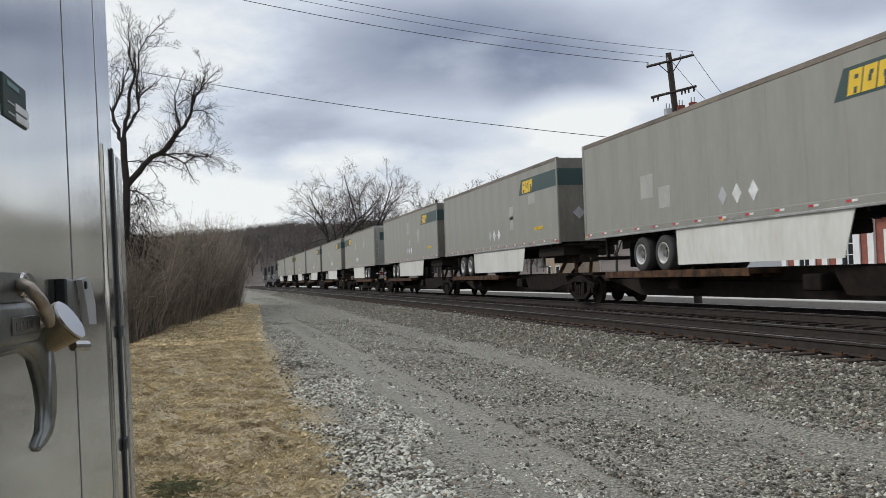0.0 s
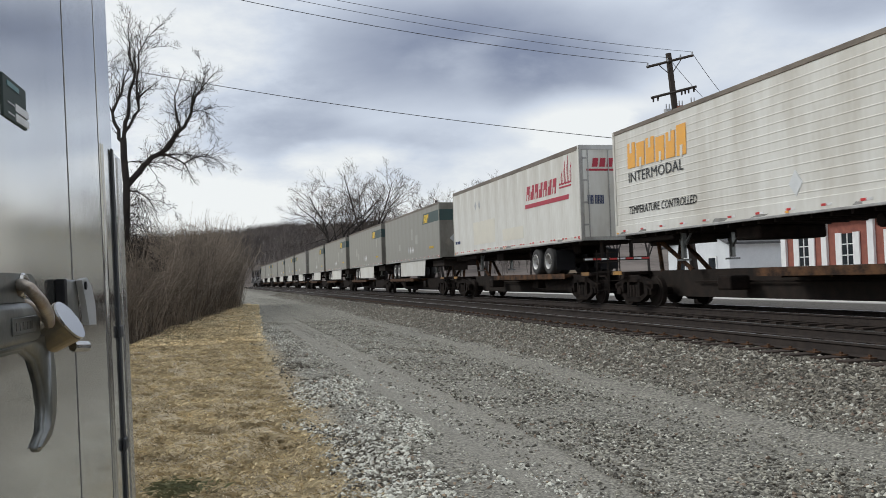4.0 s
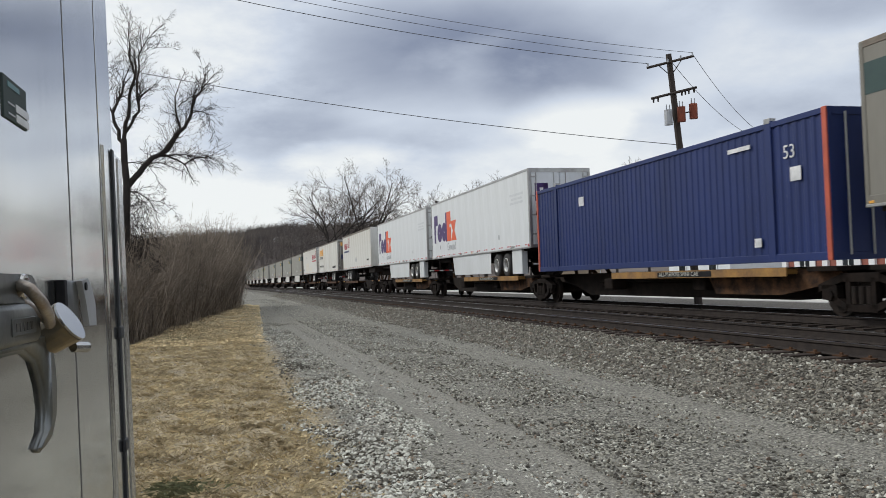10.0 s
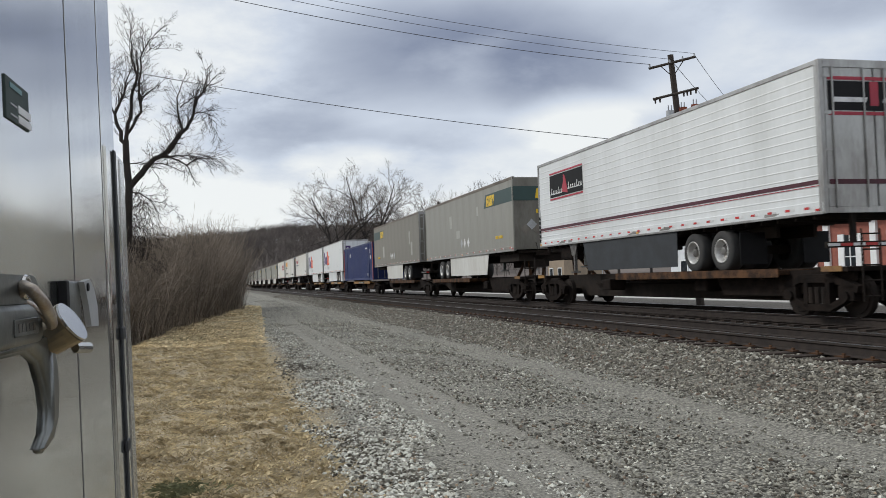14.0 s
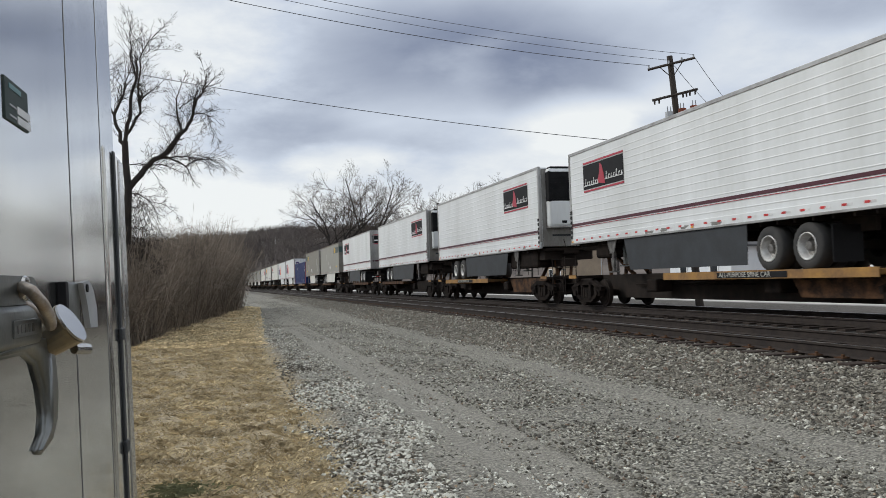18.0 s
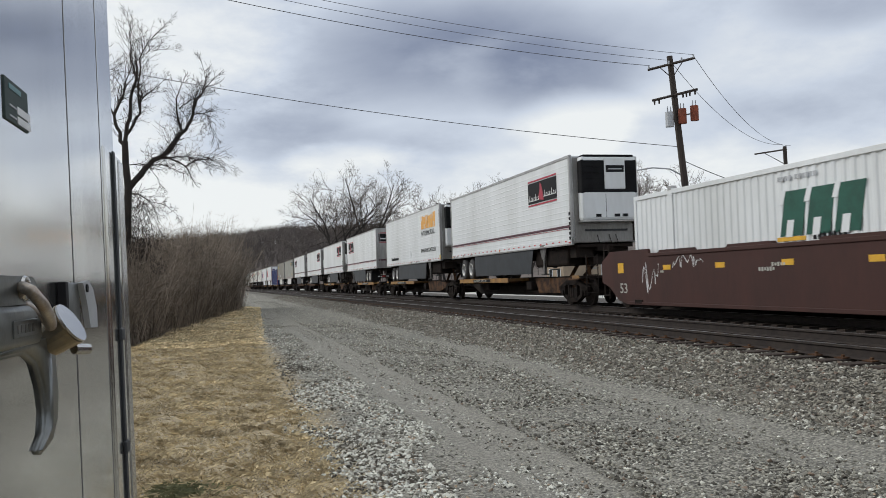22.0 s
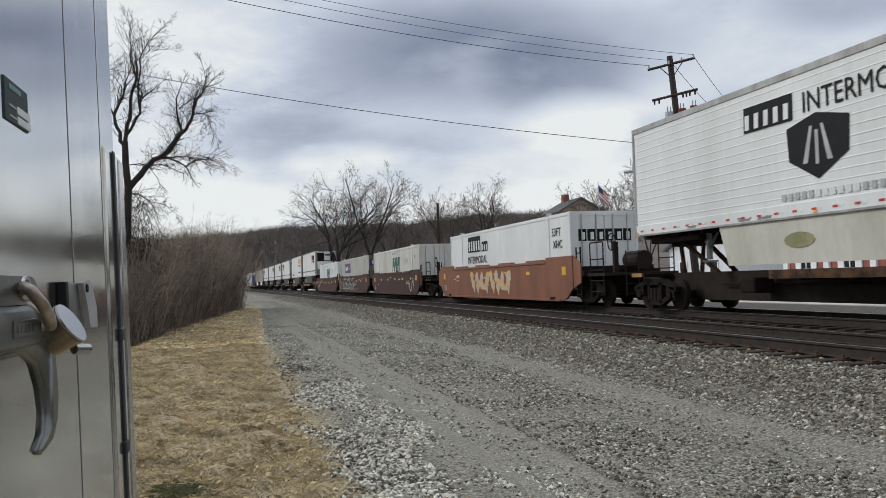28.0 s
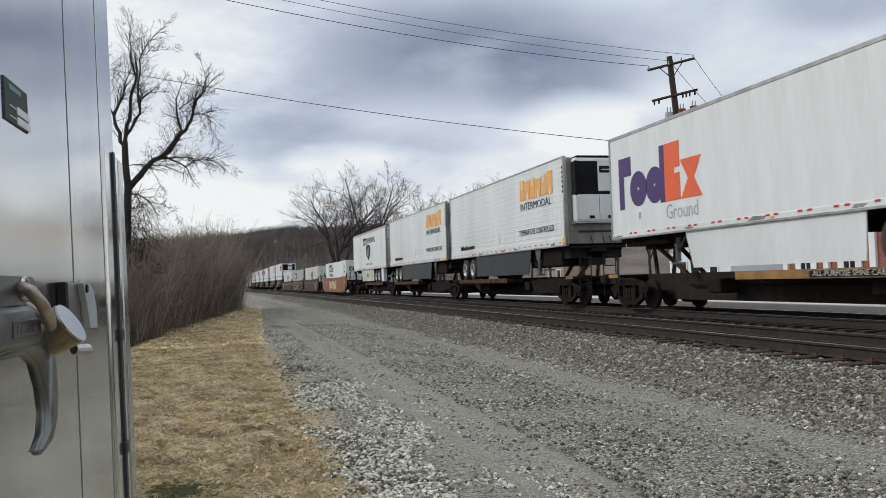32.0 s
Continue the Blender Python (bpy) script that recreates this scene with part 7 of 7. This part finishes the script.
# ---- the parked box body beside the camera ----
def metal_body():
    """A sheet-metal box with a door, latch, padlock and handle close to the camera."""
    b = thing("equipment_cabinet", "brushed sheet-metal box body with a padlocked door handle", "metal cabinet")
    # local x: out of the face, y: along the face away from the eye, z: up from eye level
    b.matrix_world = Matrix.Translation((-0.265, 0.0, 1.6)) @ pose(0, 0, 0, 0, -1.3, -1.87)
    sheet = M["steelsheet"]
    part("shell", boxes((-1.3, -0.004, -0.6, 1.80, -1.62, 1.5, 0.004)), sheet, b)
    part("door", boxes((-0.003, 0.002, -0.5, 1.3705, -1.35, 1.45, 0.0015)), sheet, b)
    part("door_frame", boxes((-0.003, 0.002, 1.3785, 1.6475, -1.5, 1.45, 0.0015)), sheet, b)
    part("edge_trim", boxes((-0.003, 0.0025, 1.6555, 1.802, -1.5, 1.45, 0.0015)), sheet, b)
    # Strips fill the door gaps; the gaps' shade is put into their dark colour.
    for y in (1.3745, 1.6515):
        part("seam", boxes((-0.0035, 0.0022, y - 0.0028, y + 0.0028, -1.35, 1.45)), M["gapshade"], b)
    post = part("corner_post", boxes((-0.06, 0.006, 1.675, 1.87, -1.62, 0.268, 0.004)), sheet, b)
    part("gasket", boxes((0.006, 0.010, 1.752, 1.772, -1.6, 0.268, 0.001)), M["darkgrey"], post)
    part("lip", boxes((-0.03, 0.008, 1.83, 1.885, -1.6, 0.262, 0.002)), M["chrome"], post)
    for z in (-0.085, -0.3):
        part("screw", boxes((0.006, 0.013, 1.745, 1.78, z - 0.012, z + 0.012, 0.003)), M["darkgrey"], post)
    plate = part("data_plate", boxes((0.001, 0.004, 1.034, 1.134, 0.1945, 0.2435, 0.001)), M["plate"], b, "dark green data plate with pale fields")
    for z in (0.213, 0.2015):
        part("field", boxes((0.004, 0.0048, 1.083, 1.140, z - 0.0045, z + 0.0045)), M["whitemark"], plate)
    part("print_bar", boxes((0.004, 0.0048, 1.05, 1.10, 0.232, 0.238)), M["teal"], plate)
    part("print_bar", boxes((0.004, 0.0048, 1.05, 1.078, 0.2125, 0.2145)), M["can"], plate)
    part("print_bar", boxes((0.004, 0.0048, 1.05, 1.078, 0.2005, 0.2025)), M["can"], plate)
    # latch housing with its lever
    h = part("latch_housing", boxes((0.0, 0.045, 0.70, 0.985, -0.054, -0.011, 0.008)), M["castzinc"], b, "grey cast latch with a curved lever", True)
    part("stamped_panel", boxes((0.045, 0.0462, 0.868, 0.955, -0.043, -0.026, 0.001)), M["castzinc"], h)
    for k in range(5):
        part("print_bar", boxes((0.0462, 0.0468, 0.88 + 0.013 * k, 0.888 + 0.013 * k, -0.039, -0.031)), M["hubgrey"], h)
    edge = [(0.80, -0.05), (1.045, -0.046), (1.055, -0.058), (1.066, -0.085), (1.07, -0.114), (1.06, -0.145), (1.034, -0.165), (0.992, -0.1714), (0.98, -0.168), (0.978, -0.163), (1.008, -0.151), (1.018, -0.13), (1.009, -0.104), (0.985, -0.076), (0.94, -0.062), (0.80, -0.06)]
    bm = prism(edge, "x", 0.026, 0.040)
    bmesh.ops.bevel(bm, geom=[e for e in bm.edges if abs(e.verts[0].co.x - e.verts[1].co.x) < 1e-6], offset=0.004, segments=3, affect="EDGES")
    part("lever", bm, M["castzinc"], h, "grey cast lever, curved and tapering", True)
    tab = [(0.70, -0.012), (0.70, 0.016), (0.955, 0.016)] + [(0.955 + 0.026 * math.sin(a * 0.3927), -0.002 + 0.018 * math.cos(a * 0.3927)) for a in range(1, 8)] + [(0.955, -0.02), (0.93, -0.012)]
    part("hasp_tab", prism(tab, "x", 0.036, 0.042), M["castzinc"], b)
    ring = bmesh.new()
    c = Vector((0.043, 0.925, 0.004))
    loop = [c + Vector((0, 0.013 * math.cos(a * 0.5236), 0.010 * math.sin(a * 0.5236))) for a in range(12)]
    for k in range(12):
        tube(ring, loop[k], loop[(k + 1) % 12], 0.003, n=6)
    part("eyelet", ring, M["chrome"], b)
    lock = thing("padlock", "round brass padlock with a steel shackle", "padlock")
    lock.matrix_world = b.matrix_world.copy()
    ax = Vector((0.80, -0.12, 0.5)).normalized()
    c = Vector((0.062, 1.036, -0.036))
    bm = bmesh.new()
    tube(bm, c - ax * 0.034, c, 0.021, 0.0255, n=28)
    bmesh.ops.bevel(bm, geom=[e for e in bm.edges if len(e.link_faces) == 2 and e.calc_face_angle(0) > 0.8], offset=0.002, segments=2, affect="EDGES")
    body = part("lock_body", bm, M["brass"], lock)
    bm = bmesh.new()
    tube(bm, c - ax * 0.001, c + ax * 0.0015, 0.0242, n=28)
    part("face", bm, M["chrome"], body, "bright steel face")
    arc = [(0.034, 0.915, -0.006), (0.046, 0.905, 0.005), (0.058, 0.884, 0.001), (0.062, 0.908, -0.012), (0.060, 0.945, -0.026), (0.052, 0.985, -0.036)]
    part("shackle", pipe(arc, 0.0062, 10), M["wornsteel"], lock, "rust-stained steel shackle", True)
    part("shackle", pipe([(0.034, 0.915, -0.006), (0.038, 0.945, -0.014), (0.044, 0.978, -0.024), (0.048, 1.005, -0.034)], 0.006, 10), M["wornsteel"], lock, "rust-stained steel shackle", True)
    bm = bmesh.new()
    tube(bm, c + Vector((0.0, 0.012, -0.03)), c + Vector((0.012, 0.03, -0.032)), 0.006, n=10)
    part("keyway", bm, M["chrome"], body)
    # keeper on the frame
    k = part("keeper", boxes((0.0, 0.012, 1.277, 1.36, -0.055, 0.013, 0.003)), M["castzinc"], b, "pale cast keeper with a curved cam", True)
    part("keeper_cam", prism([(1.34, 0.012), (1.385, 0.016), (1.418, 0.002), (1.442, -0.026), (1.444, -0.057), (1.385, -0.055), (1.366, -0.02)], "x", 0.0125, 0.021), M["can"], k)
    part("keeper_slot", boxes((0.002, 0.014, 1.256, 1.275, -0.024, 0.014, 0.002)), M["ink"], k)
    bm = bmesh.new()
    tube(bm, (0.021, 1.362, 0.004), (0.0235, 1.362, 0.004), 0.006, n=10)
    part("rivet", bm, M["ink"], k)
    return b


def scatter(name, pts, sizes, mat, label, category, seed, flat=0.65):
    """Angular stones, one mesh: a broken eight-faced lump at every point."""
    rng = np.random.default_rng(seed)
    n = len(pts)
    corner = np.array([(1, 0, 0), (0, 1, 0), (-1, 0, 0), (0, -1, 0), (0, 0, 1), (0, 0, -1)], float)
    v = (corner[None] + rng.uniform(-0.33, 0.33, (n, 6, 3))) * rng.uniform(0.75, 1.15, (n, 6, 1)) * sizes[:, None, None] * np.array([1.0, 0.8, flat])[None, None]
    yaw, tip = rng.uniform(0, math.tau, n), rng.uniform(-0.7, 0.7, n)
    cy, sy, ct, st = np.cos(yaw)[:, None], np.sin(yaw)[:, None], np.cos(tip)[:, None], np.sin(tip)[:, None]
    x, y, z = v[..., 0], v[..., 1], v[..., 2]
    y, z = y * ct - z * st, y * st + z * ct
    x, y = x * cy - y * sy, x * sy + y * cy
    v = np.stack([x, y, z], -1) + pts[:, None, :]
    tris = np.array([(0, 1, 4), (1, 2, 4), (2, 3, 4), (3, 0, 4), (1, 0, 5), (2, 1, 5), (3, 2, 5), (0, 3, 5)])
    f = (tris[None] + (np.arange(n) * 6)[:, None, None]).reshape(-1)
    me = bpy.data.meshes.new(name)
    me.vertices.add(n * 6)
    me.vertices.foreach_set("co", v.reshape(-1))
    me.loops.add(n * 24)
    me.loops.foreach_set("vertex_index", f.astype(np.int32))
    me.polygons.add(n * 8)
    me.polygons.foreach_set("loop_start", np.arange(0, n * 24, 3, dtype=np.int32))
    me.update(calc_edges=True)
    me.shade_flat()
    me.materials.append(mat)
    return tagged(new(name, me), label, category, kind="stuff")


def build_stones():
    rng = np.random.default_rng(4)

    def lay(n, x0, x1, y0, y1, power, lo, hi, edge=0.25, patch=0.0):
        """Stones strewn between x0 and x1 with ragged edges, thicker towards y0; patch thins them out in spots."""
        y = y0 + (y1 - y0) * rng.random(n) ** power
        x = x0 + (x1 - x0) * rng.random(n) + edge * rng.standard_normal(n)
        w = np.array([0.30 * noise.noise((b * 0.55, x0, 3.0)) + 0.22 * noise.noise((b * 1.7, x1, 9.0)) for b in y])
        x = x + w * (edge / 0.25) - y * y / 21000.0
        if patch:
            keep = np.array([noise.noise((a * 1.3, b * 0.7, x0)) > patch * rng.uniform(-0.6, 0.6) for a, b in zip(x, y)])
            x, y = x[keep], y[keep]
        n = len(x)
        s = (lo + (hi - lo) * rng.random(n) ** 2.0) * (1 + 0.006 * y)
        z = np.array([ground_z(a, b) for a, b in zip(x, y)])
        return np.stack([x, y, z + s * 0.3 * rng.uniform(-0.3, 1.2, n)], -1), s

    def joined(rows):
        return np.concatenate([q[0] for q in rows]), np.concatenate([q[1] for q in rows])
    # bank and shoulder of the ballast
    scatter("ballast", *joined([lay(50000, 5.95, 8.05, 5.0, 40, 1.5, 0.018, 0.044, 0.12), lay(8000, 6.1, 8.0, 40, 110, 1.2, 0.02, 0.042, 0.12)]), M["stone"], "grey-brown crushed stone ballast along the track", "gravel", 5)
    scatter("track_stones", *joined([lay(6000, 8.1, 9.6, 6, 45, 1.4, 0.015, 0.034, 0.05)]), M["trackstone"], "dark oily stones between the rails", "gravel", 15)
    # drive: loose gravel heaped between the wheel ways
    scatter("drive_gravel", *joined([lay(24000, 2.9, 4.8, 4.2, 34, 1.7, 0.009, 0.032, 0.25, 0.5), lay(13000, 5.2, 6.3, 4.6, 34, 1.6, 0.009, 0.032, 0.2, 0.4), lay(20000, 1.2, 6.3, 4.2, 36, 1.6, 0.007, 0.022, 0.3), lay(7000, 1.0, 2.1, 7.0, 36, 1.2, 0.012, 0.036, 0.2, 0.4), lay(5000, 1.2, 6.3, 34, 90, 1.1, 0.012, 0.026, 0.2)]), M["gravel"], "loose grey gravel lying on the drive", "gravel", 6)
    # pale stones along the grass
    scatter("pale_gravel", *joined([lay(17000, 0.95, 2.2, 4.2, 14, 1.5, 0.010, 0.036, 0.2, 0.35), lay(7000, 1.3, 2.5, 4.3, 7.5, 1.2, 0.006, 0.024, 0.2, 0.3), lay(2600, 1.0, 2.0, 9, 34, 1.2, 0.010, 0.026, 0.2), lay(5000, 2.0, 7.6, 4.2, 28, 1.5, 0.006, 0.022), lay(1500, -3.5, 0.9, 4.5, 18, 1.3, 0.006, 0.018), lay(260, -2.6, -0.9, 20.5, 26, 1.0, 0.010, 0.03)]), M["palestone"], "pale crushed stones edging the dry grass", "gravel", 7)
    scatter("dark_gravel", *joined([lay(5200, 0.95, 1.5, 6.5, 24, 1.4, 0.010, 0.032, 0.16, 0.5), lay(2200, 2.9, 4.4, 5, 20, 1.5, 0.010, 0.03, 0.2, 0.4)]), M["darkstone"], "dark damp stones along the edge of the drive", "gravel", 12)
    scatter("dead_leaves", *joined([lay(3200, -3.6, 1.0, 4.4, 24, 1.6, 0.008, 0.022, 0.1, 0.5)]), M["leaf"], "brown dead leaves and clods in the dry grass", "leaves", 8, 0.3)


def build_grass():
    rng = np.random.default_rng(9)

    def blades(name, x, y, tall, wide, mat, label):
        n = len(x)
        z = np.array([ground_z(a, b) for a, b in zip(x, y)])
        ang, lean = rng.uniform(0, math.tau, n), rng.uniform(0.2, 2.2, n)
        h = tall * rng.uniform(0.4, 1.2, n)
        w = wide * rng.uniform(0.6, 1.3, n) * (1 + 0.05 * y)
        dx, dy = np.cos(ang), np.sin(ang)
        a = np.stack([x - dy * w, y + dx * w, z - 0.004], -1)
        b = np.stack([x + dy * w, y - dx * w, z - 0.004], -1)
        m = np.stack([x + dx * h * lean * 0.5, y + dy * h * lean * 0.5, z + h * 0.7], -1)
        c = np.stack([x + dx * h * lean * 1.2, y + dy * h * lean * 1.2, z + h * 0.75], -1)
        v = np.stack([a, b, m, c], 1).reshape(-1, 3)
        k = np.arange(n) * 4
        f = np.stack([k, k + 1, k + 2, k + 1, k + 3, k + 2], -1).reshape(-1)
        me = bpy.data.meshes.new(name)
        me.vertices.add(n * 4)
        me.vertices.foreach_set("co", v.reshape(-1))
        me.loops.add(n * 6)
        me.loops.foreach_set("vertex_index", f.astype(np.int32))
        me.polygons.add(n * 2)
        me.polygons.foreach_set("loop_start", np.arange(0, n * 6, 3, dtype=np.int32))
        me.update(calc_edges=True)
        me.materials.append(mat)
        tagged(new(name, me), label, "grass", kind="stuff")
    n = 210000
    y = 4.3 + 31 * rng.random(n) ** 1.9
    x = -3.6 + 4.6 * rng.random(n) + 0.18 * rng.standard_normal(n)
    thick = np.array([noise.noise((a * 1.4, b * 0.9, 1.5)) + 0.6 * noise.noise((a * 4.5, b * 3.5, 8.5)) for a, b in zip(x, y)])
    edge = np.array([0.25 * noise.noise((b * 0.6, 2.0, 3.0)) + 0.2 * noise.noise((b * 2.1, 5.0, 1.0)) for b in y])
    keep = (thick > rng.uniform(-0.95, 0.2, n)) & (x < 1.05 + edge + 0.12 * rng.standard_normal(n))
    blades("dry_grass", x[keep], y[keep], 0.024, 0.0028, M["grass"], "short straw-coloured winter grass")
    # taller withered tufts standing in clumps
    m = 1500
    ty = 4.4 + 24 * rng.random(m) ** 1.6
    tx = -3.6 + 4.4 * rng.random(m)
    n = m * 22
    x = np.repeat(tx, 22) + 0.035 * rng.standard_normal(n)
    y = np.repeat(ty, 22) + 0.035 * rng.standard_normal(n)
    keep = x < 1.0
    blades("grass_tufts", x[keep], y[keep], 0.052, 0.0022, M["grass"], "withered taller tufts in the short grass")
    n = 16000
    y = 24 + 44 * rng.random(n) ** 1.3
    x = -2.6 + 3.6 * rng.random(n) + (y - 24) * 0.035
    blades("far_dry_grass", x, y, 0.06, 0.006, M["grass"], "straw-coloured grass beside the thicket")
    n = 1300
    x = np.concatenate([-0.36 + 0.13 * rng.standard_normal(n // 2), -1.9 + 0.7 * rng.standard_normal(n // 2)])
    y = np.concatenate([7.02 + 0.16 * rng.standard_normal(n // 2), 27.3 + 0.5 * rng.standard_normal(n // 2)])
    blades("green_grass", x, y, 0.045, 0.0024, M["greengrass"], "few green tufts in the dry grass")


def build_ties():
    """Wooden ties: those passed nearest one by one, the rest joined."""
    t = part("tie", boxes((-1.3, 1.3, -0.115, 0.115, -0.17, 0.0, 0.012)), M["tie"])
    bed = tagged(new("track_bed"), "weathered wooden ties of the empty track", "track", kind="structure")
    t.parent = bed
    y, k = 3.0, 0
    rnd = random.Random(2)
    while y < 95:
        m = pose(line_x(NEAR_CENTRE, y) + rnd.uniform(-0.05, 0.05), y + rnd.uniform(-0.03, 0.03), RAIL_Z - 0.172, 0, 0, line_turn(y) + rnd.uniform(-1, 1))
        if k == 0:
            t.matrix_basis = m
        else:
            share("tie", t, bed, m)
        y += 0.53
        k += 1
    bm = bmesh.new()
    for centre, a, b in ((NEAR_CENTRE, 95.5, 230), (CENTRE, -20, 200)):
        y = a
        while y < b:
            cx = line_x(centre, y)
            box(bm, cx - 1.3, cx + 1.3, y - 0.115, y + 0.115, RAIL_Z - 0.34, RAIL_Z - 0.172)
            y += 0.53
    tagged(part("far_ties", bm, M["tie"]), "dark wooden ties under the rails", "ties", kind="stuff")
    # spikes and tie plates on the nearest rail
    pl = part("tie_plate", boxes((-0.17, 0.17, -0.09, 0.09, 0.0, 0.02), (-0.11, -0.08, -0.02, 0.02, 0.0, 0.05), (0.08, 0.11, -0.02, 0.02, 0.0, 0.05)), M["rust"], bed)
    y, k = 3.0, 0
    while y < 70:
        m = pose(line_x(NEAR_CENTRE, y) - 0.7525, y, RAIL_Z - 0.172)
        if k == 0:
            pl.matrix_basis = m
        else:
            share("tie_plate", pl, bed, m)
        y += 0.53
        k += 1


# ---- build ----
build_ground()
build_rails()
build_stones()
build_grass()
build_hill()
build_brush()
left_tree()
for seed, x, y, hh, r, dep, lean, wide in ((21, 14.6, 109.0, 15.2, 0.34, 4, -1.2, 0.45), (22, 17.2, 107.5, 16.4, 0.3, 4, 0.6, 0.42), (31, 15.2, 114.0, 13.5, 0.2, 4, -0.3, 0.5), (23, 21.5, 112.0, 11.5, 0.14, 3, 0.1, 0.35), (24, 24.6, 110.0, 9.5, 0.13, 3, 0.2, 0.4),
                                           (25, 27.6, 108.0, 13.0, 0.2, 4, -0.4, 0.5), (26, 32.2, 105.0, 14.6, 0.28, 4, 0.5, 0.55), (32, 30.2, 112.0, 13.0, 0.2, 4, 0.0, 0.45), (27, 38.0, 104.0, 10.5, 0.15, 3, 0.2, 0.4), (28, 36.5, 76.0, 11.0, 0.16, 4, 0.2, 0.5), (29, 40.0, 76.0, 11.5, 0.16, 4, 0.0, 0.5), (30, 43.5, 75.0, 10.5, 0.16, 3, 0.0, 0.45)):
    bare_tree(seed, x, y, 0.0, hh, r, dep, "leafless tree with a wide twiggy crown, greyed for haze", (lean, 0), wide=wide)
build_far_side()
metal_body()
build_train()
build_ties()
motions()
